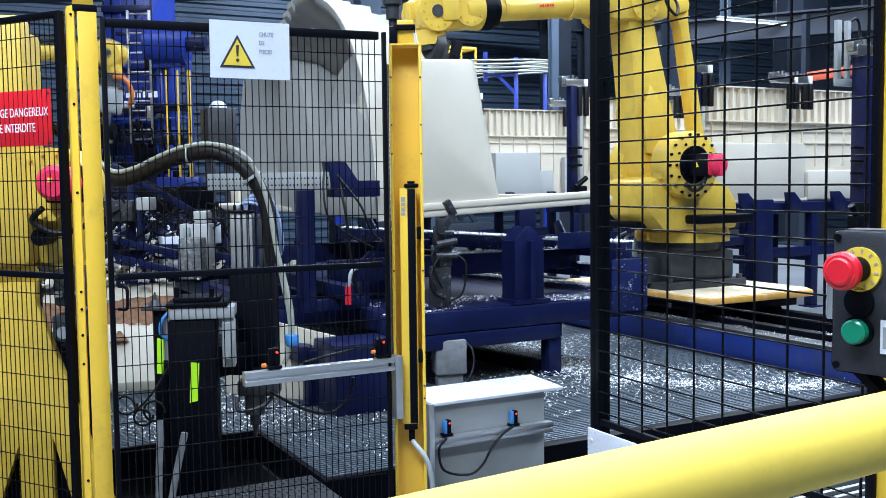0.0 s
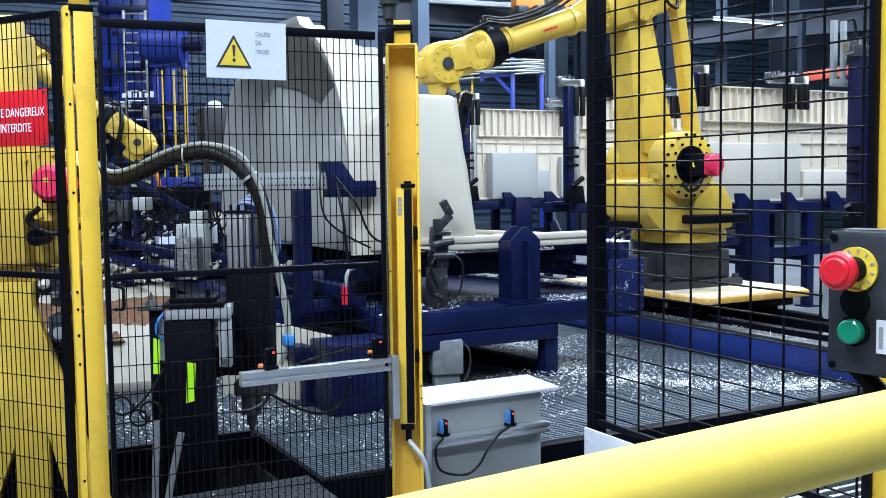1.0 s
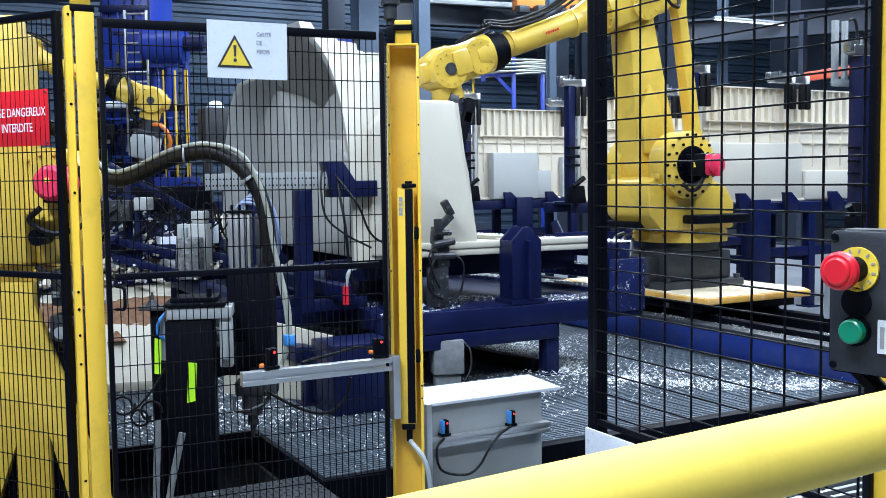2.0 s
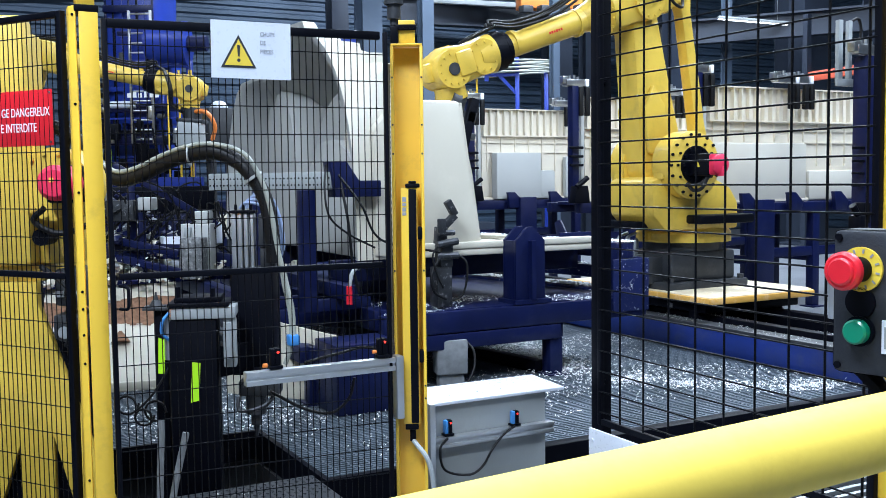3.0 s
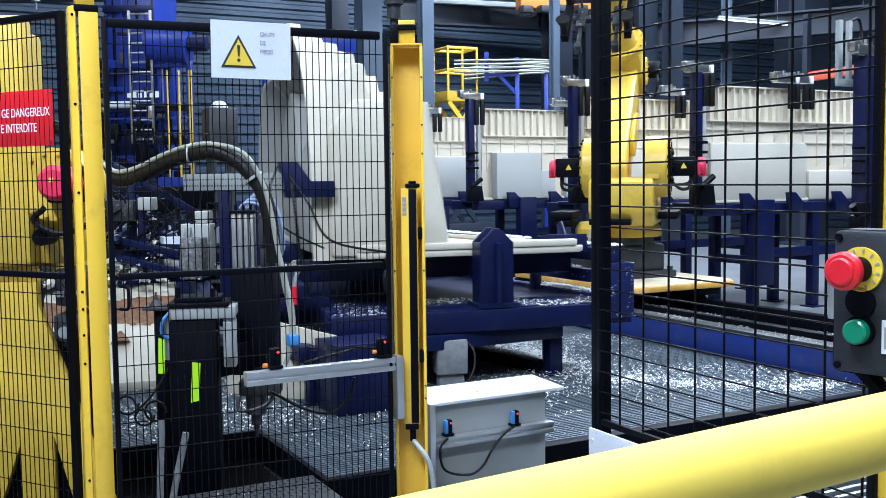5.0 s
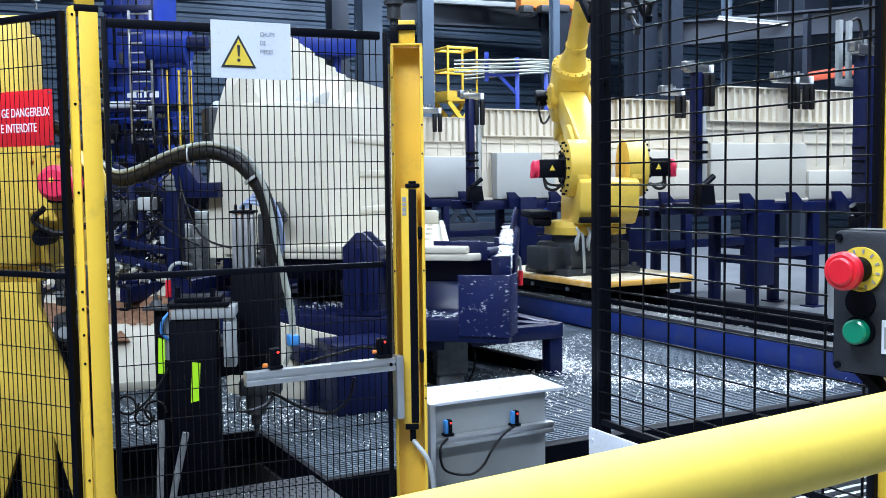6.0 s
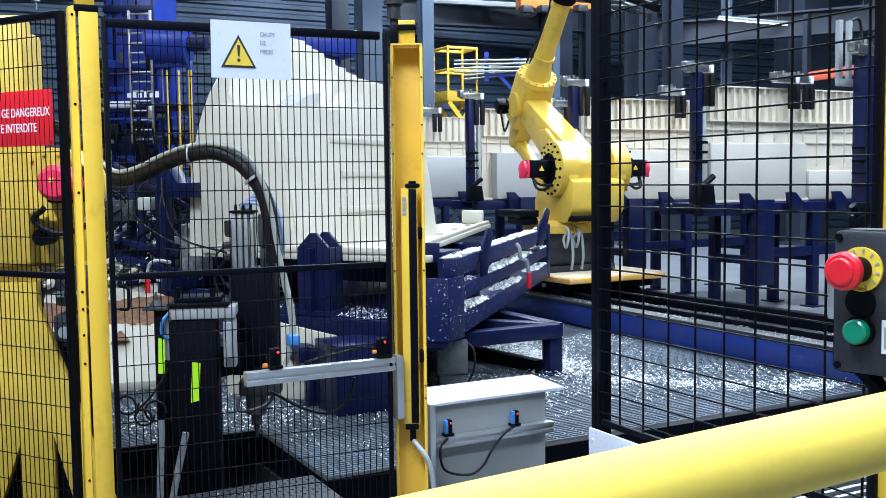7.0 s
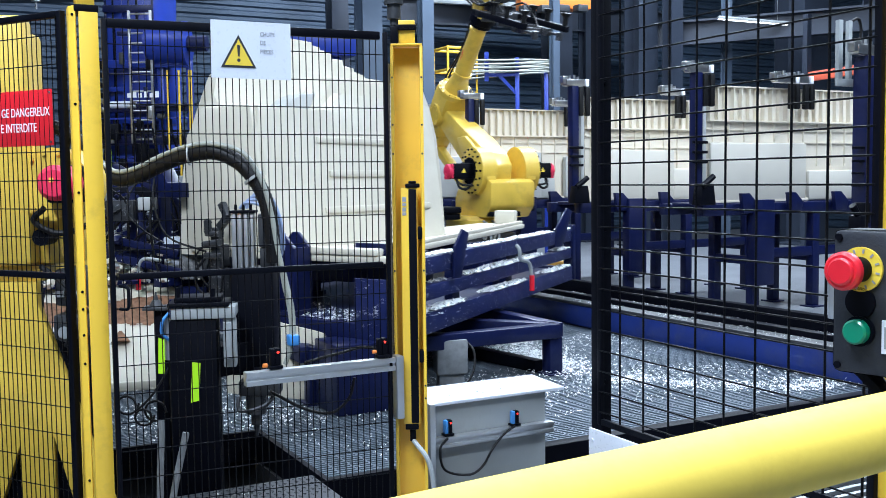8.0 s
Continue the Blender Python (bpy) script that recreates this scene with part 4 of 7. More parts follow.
def gripper():
    """Dark steel frame with cylinders; its space: flange at the origin, tool along -z."""
    root = thing("robot_gripper", "dark steel gripper frame with pneumatic cylinders", "gripper")
    bm = bmesh.new()
    rod(bm, (0, 0, 0), (0, 0, -0.08), 0.15, 20)
    beam(bm, (-0.10, 0, -0.12), (0.35, 0, -0.12), 0.12, 0.08, 0.006)
    beam(bm, (0.10, -0.30, -0.12), (0.10, 0.30, -0.12), 0.09, 0.079, 0.006)
    part("frame", bm, DGREY, root)
    for s in (-1, 1):
        bm = bmesh.new()
        beam(bm, (-0.05, s * 0.27, -0.115), (1.25, s * 0.27, -0.115), 0.06, 0.07, 0.004)
        part("long_bar", bm, BLACK, root)
        bm = bmesh.new()
        beam(bm, (0.45 + 0.2 * s, -0.30, -0.17), (0.45 + 0.2 * s, 0.30, -0.17), 0.05, 0.04, 0.004)
        part("cross_bar", bm, DGREY, root)
    for x in (0.45, 0.8, 1.2):
        for s in (-1, 1):
            bm = bmesh.new()
            rod(bm, (x, s * 0.27, -0.08), (x, s * 0.27, 0.02), 0.03, 14)
            rod(bm, (x, s * 0.27, 0.02), (x, s * 0.27, 0.06), 0.045, 14, 0.06)
            part("suction_cup", bm, RUBBER, root)
    for s in (-1, 1):
        bm = bmesh.new()
        box(bm, 0.80, 1.05, s * 0.16 - 0.04, s * 0.16 + 0.04, -0.22, -0.14, 0.006)
        rod(bm, (1.05, s * 0.16, -0.18), (1.28, s * 0.16, -0.18), 0.018, 10)
        box(bm, 1.26, 1.32, s * 0.16 - 0.03, s * 0.16 + 0.03, -0.24, -0.15, 0.006)
        part("cylinder", bm, CASTM, root, "scuffed pneumatic cylinder")
    bm = bmesh.new()
    beam(bm, (0.92, -0.24, -0.18), (0.92, 0.24, -0.18), 0.05, 0.05, 0.004)
    part("cross_bar", bm, DGREY, root)
    bm = bmesh.new()
    hose(bm, [(0.1, 0.05, -0.05), (0.3, 0.2, 0.06), (0.55, 0.22, -0.05), (0.8, 0.16, -0.16)], 0.012)
    hose(bm, [(0.1, -0.05, -0.05), (0.3, -0.2, 0.05), (0.6, -0.2, -0.05), (0.8, -0.16, -0.16)], 0.012)
    part("air_hose", bm, RUBBER, root)
    return root


CARR = carriage()
ROB = robot("industrial_robot", "large yellow six-axis robot riding on a track carriage")
GRIP = gripper()

# ---------- turntable ----------
TC = (3.40, 7.68)    # its axis


def base_frame():
    root = thing("turntable_stand", "dark blue square-tube base frame of the turntable", "base frame")
    bm = bmesh.new()
    for a, b in (((2.2, 6.02), (4.15, 6.02)), ((4.15, 6.02), (4.15, 9.1)), ((2.2, 6.02), (2.2, 9.1)), ((2.2, 9.1), (4.15, 9.1)), ((4.10, 6.1), (2.9, 7.5)), ((2.3, 7.6), (4.1, 7.6))):
        beam(bm, (*a, 0.328), (*b, 0.328), 0.11, 0.105, 0.006)
    part("frame", bm, NAVY, root)
    for x, y in ((4.12, 6.04), (2.25, 6.04), (4.12, 9.05), (2.25, 9.05)):
        bm = bmesh.new()
        box(bm, x - 0.055, x + 0.055, y - 0.055, y + 0.055, 0.0, 0.28, 0.005)
        box(bm, x - 0.08, x + 0.08, y - 0.08, y + 0.08, 0.0, 0.012)
        part("leg", bm, NAVY, root)
    bm = bmesh.new()
    rod(bm, (*TC, 0.0), (*TC, 0.44), 0.24, 32)
    rod(bm, (*TC, 0.44), (*TC, 0.46), 0.6, 40)
    part("pivot", bm, DGREY, root)
    bm = bmesh.new()
    beam(bm, (4.06, 6.12, 0.05), (3.86, 7.5, 0.05), 0.09, 0.09, 0.004)
    part("floor_brace", bm, BLACK, root)


def plate_block(bm, x, y, w, d, z0, z1, ch=0.06):
    """Upright fixture block: two thick plates with chamfered tops on a foot plate."""
    for yy in (y - d / 2, y + d / 2 - 0.03):
        prism(bm, [(x - w / 2, z0), (x + w / 2, z0), (x + w / 2, z1 - ch), (x + w / 2 - ch, z1), (x - w / 2 + ch, z1), (x - w / 2, z1 - ch)], 0.03, "y", yy, 0.003)
    box(bm, x - w / 2, x - w / 2 + 0.03, y - d / 2 + 0.03, y + d / 2 - 0.03, z0, z1 - ch)
    box(bm, x + w / 2 - 0.03, x + w / 2, y - d / 2 + 0.03, y + d / 2 - 0.03, z0, z1 - ch)
    box(bm, x - 0.018, x + 0.018, y - d / 2 - 0.05, y - d / 2, z0, z1 - 0.1)
    box(bm, x - w / 2 - 0.03, x + w / 2 + 0.03, y - d / 2 - 0.04, y + d / 2 + 0.02, z0 - 0.03, z0)


def turntable():
    """Space: origin on the axis, at floor height; rest position as laid out."""
    root = thing("turntable", "dark blue steel turntable with fixture frame and shavings", "turntable", pose(*TC, 0))
    ox, oy = TC

    def P(name, fn, material=NAVY, label=""):
        bm = bmesh.new()
        fn(bm)
        bmesh.ops.translate(bm, vec=(-ox, -oy, 0), verts=bm.verts)
        return part(name, bm, material, root, label)
    P("table_plate", lambda bm: prism(bm, [(2.75, 6.02), (4.90, 6.02), (4.08, 9.90), (2.75, 9.90)], 0.025, "z", 0.52, 0.004))
    P("front_beam", lambda bm: beam(bm, (2.72, 6.02, 0.462), (4.95, 6.02, 0.462), 0.10, 0.15, 0.008))
    P("rear_beam", lambda bm: beam(bm, (2.72, 9.92, 0.50), (4.02, 9.92, 0.50), 0.10, 0.14, 0.008))
    P("side_beam", lambda bm: beam(bm, (4.90, 6.09, 0.50), (4.07, 9.99, 0.50), 0.10, 0.14, 0.008), FLECK, "blue beam stuck with white shavings")
    P("side_beam", lambda bm: beam(bm, (2.75, 6.08, 0.50), (2.75, 9.86, 0.50), 0.10, 0.14, 0.008))
    P("outrigger", lambda bm: beam(bm, (1.95, 6.6, 0.50), (2.70, 6.6, 0.50), 0.10, 0.12, 0.008))
    P("outrigger", lambda bm: beam(bm, (1.95, 8.4, 0.50), (2.70, 8.4, 0.50), 0.10, 0.12, 0.008))
    P("outrigger_rail", lambda bm: beam(bm, (1.98, 6.2, 0.62), (1.98, 8.8, 0.62), 0.10, 0.12, 0.008))
    P("upper_rail", lambda bm: beam(bm, (2.55, 6.1, 0.70), (2.55, 9.0, 0.70), 0.10, 0.10, 0.008))
    # upright blocks
    P("upright_block", lambda bm: plate_block(bm, 3.92, 6.11, 0.25, 0.18, 0.575, 1.10, 0.10))
    P("corner_plate", lambda bm: box(bm, 4.62, 4.96, 5.955, 5.968, 0.43, 0.83, 0.003), FLECK)
    P("corner_plate", lambda bm: box(bm, 4.951, 4.963, 5.97, 6.20, 0.43, 0.83, 0.003), FLECK)
    P("upright_block", lambda bm: plate_block(bm, 3.2, 7.0, 0.30, 0.16, 0.575, 0.90))
    P("upright_block", lambda bm: plate_block(bm, 4.05, 8.4, 0.30, 0.16, 0.575, 0.90))
    # cross beams under the moulding
    P("cross_beam", lambda bm: beam(bm, (2.6, 6.62, 0.80), (4.74, 6.62, 0.80), 0.10, 0.16, 0.008))
    P("cross_beam", lambda bm: beam(bm, (2.6, 8.45, 0.80), (4.34, 8.45, 0.80), 0.10, 0.16, 0.008))
    P("long_beam", lambda bm: beam(bm, (4.90, 6.1, 0.88), (4.07, 9.99, 0.88), 0.08, 0.12, 0.008), FLECK, "blue beam stuck with white shavings")
    P("long_beam", lambda bm: beam(bm, (4.90, 6.1, 0.70), (4.07, 9.99, 0.70), 0.08, 0.10, 0.008), FLECK, "blue beam stuck with white shavings")
    P("post", lambda bm: box(bm, 4.80, 4.88, 6.14, 6.24, 0.545, 0.94, 0.006))
    P("post", lambda bm: box(bm, 4.02, 4.125, 9.995, 10.06, 0.43, 0.98, 0.006))
    P("post", lambda bm: box(bm, 4.34, 4.41, 8.20, 8.30, 0.545, 0.94, 0.006))
    P("post", lambda bm: box(bm, 4.60, 4.67, 7.00, 7.10, 0.545, 0.94, 0.006))
    P("stop_plate", lambda bm: prism(bm, [(6.80, 0.76), (6.90, 0.76), (7.00, 1.07), (6.92, 1.10), (6.82, 0.98)], 0.02, "x", 4.80, 0.003))
    P("stop_plate", lambda bm: prism(bm, [(9.40, 0.80), (9.56, 0.80), (9.76, 1.13), (9.66, 1.16), (9.44, 0.98)], 0.02, "x", 4.22, 0.003))
    P("support_plate", lambda bm: box(bm, 4.35, 4.75, 6.3, 6.6, 0.93, 0.97, 0.005))
    P("support_plate", lambda bm: box(bm, 4.36, 4.74, 6.285, 6.298, 0.90, 1.03, 0.003))
    P("side_bracket", lambda bm: prism(bm, [(2.47, 1.34), (2.80, 1.34), (2.80, 1.45), (2.64, 1.45), (2.55, 1.58), (2.43, 1.58)], 0.14, "y", 6.15, 0.005))
    # perforated outer beam on posts
    def perf(bm):
        beam(bm, (1.86, 7.0, 1.45), (2.47, 6.2, 1.45), 0.06, 0.12, 0.004)
    P("perforated_beam", perf, GREY, "grey perforated steel beam")

    def holes(bm):
        p, q = Vector((1.86, 7.0, 1.45)), Vector((2.47, 6.2, 1.45))
        d = (q - p).normalized()
        n = Vector((-d.y, d.x, 0))
        if n.dot(Vector((-1, -1, 0))) < 0:
            n = -n
        for k in range(34):
            for dz in (-0.025, 0.02):
                c = p.lerp(q, (k + 0.5) / 34) + n * 0.0305 + Vector((0, 0, dz))
                rod(bm, c, c + n * 0.001, 0.0065, 8)
    P("beam_hole", holes, BLACK)
    P("beam_post", lambda bm: box(bm, 2.06, 2.14, 6.62, 6.70, 0.56, 1.39, 0.005))
    P("beam_post", lambda bm: box(bm, 2.28, 2.38, 6.30, 6.40, 0.56, 1.39, 0.005))
    P("beam_foot", lambda bm: beam(bm, (2.1, 6.66, 0.60), (2.78, 6.66, 0.60), 0.08, 0.08, 0.005))
    P("beam_foot", lambda bm: beam(bm, (2.33, 6.35, 0.60), (2.78, 6.35, 0.60), 0.08, 0.08, 0.005))
    # toggle clamp with valves by the front corner
    def clamp(bm):
        box(bm, 3.17, 3.29, 6.05, 6.17, 0.56, 0.84, 0.01)
        box(bm, 3.20, 3.30, 6.05, 6.15, 0.84, 1.0, 0.01)
        beam(bm, (3.22, 6.10, 1.0), (3.23, 6.10, 1.12), 0.06, 0.08, 0.006)
        beam(bm, (3.25, 6.10, 1.12), (3.34, 6.10, 1.20), 0.05, 0.05, 0.006)
        beam(bm, (3.34, 6.10, 1.20), (3.28, 6.10, 1.30), 0.05, 0.05, 0.006)
        rod(bm, (3.18, 6.04, 1.08), (3.30, 6.04, 1.08), 0.02)
        rod(bm, (3.16, 6.03, 1.0), (3.32, 6.03, 1.02), 0.026)
        box(bm, 3.17, 3.23, 6.02, 6.05, 1.08, 1.18, 0.008)
        rod(bm, (3.16, 6.04, 0.92), (3.33, 6.04, 0.92), 0.025)
    P("toggle_clamp", clamp, CASTM, "scuffed dark steel toggle clamp")

    def loops(bm):
        hose(bm, [(2.42, 6.2, 1.55), (2.35, 6.05, 1.40), (2.36, 6.0, 1.22), (2.5, 6.02, 1.10), (2.7, 6.05, 1.0)], 0.007)
        hose(bm, [(2.45, 6.2, 1.56), (2.6, 6.05, 1.3), (2.75, 6.05, 1.05), (3.18, 6.03, 0.95)], 0.008)
        hose(bm, [(2.5, 6.2, 1.55), (2.52, 6.08, 1.2), (2.55, 6.08, 0.9), (2.6, 6.1, 0.7)], 0.010)
        hose(bm, [(3.17, 6.03, 0.9), (3.10, 6.0, 0.8), (3.12, 6.0, 0.68), (3.22, 6.02, 0.62)], 0.010)
        hose(bm, [(3.17, 6.03, 1.0), (3.11, 6.0, 0.92), (3.15, 6.0, 0.78), (3.2, 6.02, 0.7)], 0.007)
        hose(bm, [(3.32, 6.03, 0.93), (3.38, 6.0, 0.85), (3.35, 6.0, 0.66), (3.25, 6.02, 0.6)], 0.008)
    P("air_hose", loops, RUBBER, "black pneumatic hoses")
    # hook lever with red grip
    P("lever", lambda bm: hose(bm, [(4.50, 8.22, 0.90), (4.53, 8.22, 0.86), (4.53, 8.24, 0.78), (4.53, 8.38, 0.74), (4.53, 8.43, 0.62)], 0.016), GREY)
    P("lever_grip", lambda bm: rod(bm, (4.53, 8.43, 0.63), (4.53, 8.43, 0.50), 0.022, 12), RED, "red lever grip")
    P("lever", lambda bm: hose(bm, [(2.60, 6.1, 0.86), (2.55, 6.0, 0.88), (2.50, 5.98, 0.84), (2.48, 5.98, 0.74)], 0.013), GREY)
    P("lever_grip", lambda bm: rod(bm, (2.48, 5.98, 0.76), (2.48, 5.98, 0.64), 0.02, 12), RED, "red lever grip")
    return root


base_frame()
TABLE = turntable()


def table_shavings():
    """Drifts of shavings that ride on the turntable."""
    out = []
    for n, x0, x1, y0, y1, z, s, size in ((1500, 2.8, 4.9, 5.98, 6.6, 0.545, 31, 0.022), (260, 2.75, 4.94, 5.975, 6.06, 0.538, 36, 0.02), (3400, 4.86, 4.94, 6.1, 9.95, 0.942, 32, 0.035), (4200, 4.855, 4.945, 6.1, 9.95, 0.752, 33, 0.045),
                                           (3600, 4.85, 4.95, 6.1, 9.95, 0.572, 34, 0.04), (200, 3.3, 4.6, 6.58, 6.66, 0.882, 35, 0.03)):
        h = heap("shavings", n, x0, x1, y0, y1, z, s, size, "white plastic shavings caught on the turntable frame")
        for v in h.data.vertices:
            if x0 > 4.8:
                # the side beams run inwards to the rear
                v.co.x -= 0.213 * (v.co.y - 6.1)
            v.co.x -= TC[0]
            v.co.y -= TC[1]
        h.location = (*TC, 0)
        out.append(h)
    return out


TSHAV = table_shavings()


# ---------- the moulding ----------
def moulding():
    """Pool stair moulding: an arched shell, open on one side, stepped on the outside, with a wide foot flange."""
    root = thing("stair_moulding", "large white moulded plastic pool stair shell", "plastic moulding", pose(*TC, 0))
    place = Matrix.Translation((-TC[0], -TC[1], 0)) @ pose(2.66, 6.25, 0.90)

    def section(x, w0, w1, h, p, n=36):
        pts = []
        for k in range(n + 1):
            a = math.pi * k / n
            c, s = math.cos(a), math.sin(a)
            y = (w0 + w1) / 2 - (w1 - w0) / 2 * math.copysign(abs(c) ** (2 / p), c)
            pts.append(Vector((x, y, h * abs(s) ** (2 / p))))
        return pts

    # far slope: stair-like terraces, a flat shoulder, then a round fall
    far = [(1.0, 1.77), (1.45, 1.78)]
    for k in range(5):
        far += [(1.462 + 0.11 * k, 1.735 - 0.055 * k), (1.56 + 0.11 * k, 1.725 - 0.055 * k)]
    far += [(2.03, 1.46), (2.3, 1.455), (2.62, 1.44), (2.78, 1.36), (2.92, 1.20), (3.06, 0.95), (3.16, 0.60), (3.22, 0.25), (3.25, 0.0)]
    near = [(0.0, 0.0), (0.0, 0.5), (0.0, 0.9), (0.02, 1.2), (0.06, 1.36), (0.20, 1.38), (0.36, 1.40), (0.375, 1.475), (0.60, 1.49), (0.615, 1.575), (0.80, 1.59), (0.815, 1.68)]

    def arch():
        """The smooth near half of the open side."""
        ys = [0.94 * (k / (len(near) - 1)) ** 1.6 for k in range(len(near))]
        return [(y, 1.77 * max(0.0, 1 - abs((1.625 - y) / 1.625) ** 2.65) ** (1 / 2.65)) for y in ys]

    def rim(x, inset=0.0):
        return [Vector((x, 1.6 + (y - 1.6) * (1 - inset), z * (1 - inset))) for y, z in arch() + far]

    def terraced(x, w1, h):
        """The outside at depth x: the terraces, cut off at height h and narrowed to w1; the near shoulder grows out of the arch and ends before the end wall."""
        b = min(1.0, x / 0.30)
        low = h if x < 0.42 else min(h, 1.10)
        pts = [Vector((x, ya + (yn - ya) * b, min(za + (zn - za) * b, low))) for (ya, za), (yn, zn) in zip(arch(), near)]
        return pts + [Vector((x, 1.0 + (y - 1.0) * (w1 - 1.0) / 2.25, min(z, h - 0.012 * y))) for y, z in far]

    def skin(bm, secs, cap_last=True):
        rings = [[bm.verts.new(v) for v in s] for s in secs]
        for a, b in zip(rings, rings[1:]):
            for k in range(len(a) - 1):
                bm.faces.new((a[k], a[k + 1], b[k + 1], b[k]))
        if cap_last:
            bm.faces.new(rings[-1])
        return rings
    outer = [rim(0.0)]
    # stepped outside: each riser falls a little, each tread runs almost level
    for x0, x1, w1, h in ((0.03, 0.10, 3.2, 1.79), (0.107, 0.17, 3.1, 1.72), (0.177, 0.24, 3.0, 1.65), (0.247, 0.31, 2.92, 1.58), (0.317, 0.38, 2.84, 1.52), (0.387, 0.45, 2.76, 1.46), (0.457, 0.70, 2.62, 1.40), (0.708, 0.80, 2.42, 1.27)):
        outer += [terraced(x0, w1, h), terraced(x1, w1 - 0.02, h - 0.012)]
    outer += [terraced(0.84, 2.30, 1.10), terraced(0.91, 2.24, 0.60), terraced(0.98, 2.2, 0.10)]
    bm = bmesh.new()
    skin(bm, outer)
    bmesh.ops.transform(bm, matrix=place, verts=bm.verts)
    part("outer_shell", bm, PVC, root, "glossy white stepped outer skin")
    bm = bmesh.new()
    prism(bm, [(0.12, 0.02), (0.985, 0.02), (0.955, 0.20), (0.815, 1.08), (0.79, 1.11), (0.30, 1.11), (0.12, 0.9)], 0.55, "y", -0.035, 0.03)
    bmesh.ops.transform(bm, matrix=place, verts=bm.verts)
    part("end_wall", bm, PVC, root, "smooth white end wall")
    # rim and concave inside with two rounded treads, their shade put into the grey
    n = len(near + far) - 1
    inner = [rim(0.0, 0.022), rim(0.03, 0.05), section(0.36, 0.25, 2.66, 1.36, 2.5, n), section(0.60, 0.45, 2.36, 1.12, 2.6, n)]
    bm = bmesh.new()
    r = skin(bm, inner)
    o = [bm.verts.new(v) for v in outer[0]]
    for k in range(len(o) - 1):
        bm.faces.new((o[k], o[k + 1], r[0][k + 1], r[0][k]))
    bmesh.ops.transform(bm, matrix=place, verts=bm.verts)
    part("inner_shell", bm, PVC_IN, root, "matt concave inside with rounded treads, coloured grey for its shade")

    def tread(bm, cy, w, h, d0, d1):
        pts = [(cy - w, 0)] + [(cy - w * math.cos(math.pi * k / 18), h * math.sin(math.pi * k / 18) ** 0.8) for k in range(1, 18)] + [(cy + w, 0)]
        prism(bm, pts, d1 - d0, "x", d0, 0.02)
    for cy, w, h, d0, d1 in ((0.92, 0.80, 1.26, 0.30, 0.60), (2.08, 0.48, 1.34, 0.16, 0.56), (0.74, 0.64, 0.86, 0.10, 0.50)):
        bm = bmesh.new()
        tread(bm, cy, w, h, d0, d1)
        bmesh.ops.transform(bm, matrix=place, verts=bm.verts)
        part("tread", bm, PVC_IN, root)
    # foot flange
    bm = bmesh.new()
    prism(bm, [(0.30, -0.05), (1.98, -0.05), (2.04, 0.02), (2.00, 0.20), (1.76, 0.27), (0.54, 4.40), (-0.05, 4.40), (0.10, 3.22)], 0.05, "z", 0.0, 0.012)
    prism(bm, [(0.30, -0.06), (1.96, -0.06), (1.96, 0.02), (0.30, 0.02)], 0.05, "z", 0.05, 0.012)
    prism(bm, [(1.70, 0.29), (1.75, 0.29), (0.53, 4.38), (0.48, 4.38)], 0.035, "z", 0.05, 0.008)
    prism(bm, [(0.26, 4.22), (0.52, 4.22), (0.46, 4.38), (0.22, 4.38)], 0.15, "z", 0.05, 0.015)
    for k in range(5):
        rod(bm, (1.50 - 0.235 * k, 0.55 + 0.8 * k, 0.05), (1.50 - 0.235 * k, 0.55 + 0.8 * k, 0.07), 0.03, 12)
    bmesh.ops.transform(bm, matrix=place, verts=bm.verts)
    part("flange", bm, PVC, root, "white foot flange with raised rim")
    # shallow ledges pressed into the outside
    for z, x0, y0, y1 in ((0.30, 0.955, 0.6, 2.0), (0.58, 0.915, 0.7, 1.9), (0.84, 0.875, 0.6, 1.7)):
        bm = bmesh.new()
        box(bm, x0 - 0.03, x0 + 0.012, y0, y1, z, z + 0.05, 0.01)
        bmesh.ops.transform(bm, matrix=place, verts=bm.verts)
        part("ledge", bm, PVC, root)
    for z, x0, x1 in ((0.50, 0.18, 0.80), (0.80, 0.30, 0.62), (0.22, 0.25, 0.9)):
        bm = bmesh.new()
        box(bm, x0, x1, -0.032, 0.02, z, z + 0.012, 0.005)
        bmesh.ops.transform(bm, matrix=place, verts=bm.verts)
        part("ledge", bm, PVC, root)
    return root


MOULD = moulding()


# ---------- muting arms, chute, tread plate ----------
ARM_L = muting_arm(1.012, 1.60, 3.425, 0.742, (1.12, 1.545), "aluminium profile arm with two muting sensors at the fence", BLACK)
bm = bmesh.new()
box(bm, 1.602, 1.632, 3.40, 3.45, 0.53, 0.775, 0.003)
part("mounting_bracket", bm, ALU, ARM_L)
bm = bmesh.new()
hose(bm, [(1.56, 3.43, 0.80), (1.48, 3.45, 0.815), (1.40, 3.46, 0.80), (1.33, 3.46, 0.79), (1.25, 3.46, 0.775)], 0.006)
hose(bm, [(1.45, 3.46, 0.70), (1.43, 3.47, 0.62), (1.36, 3.48, 0.57), (1.25, 3.48, 0.60), (1.12, 3.47, 0.68)], 0.006)
part("sensor_cable", bm, RUBBER, ARM_L)
bm = bmesh.new()
rod(bm, (1.075, 3.41, 0.79), (1.09, 3.41, 0.79), 0.008)
rod(bm, (1.505, 3.41, 0.80), (1.52, 3.41, 0.80), 0.007)
part("connector", bm, ORANGE, ARM_L)
ARM_R = muting_arm(2.07, 2.755, 4.045, 0.215, (2.16, 2.53), "aluminium profile arm with two muting sensors on the chute", BLUEC)
bm = bmesh.new()
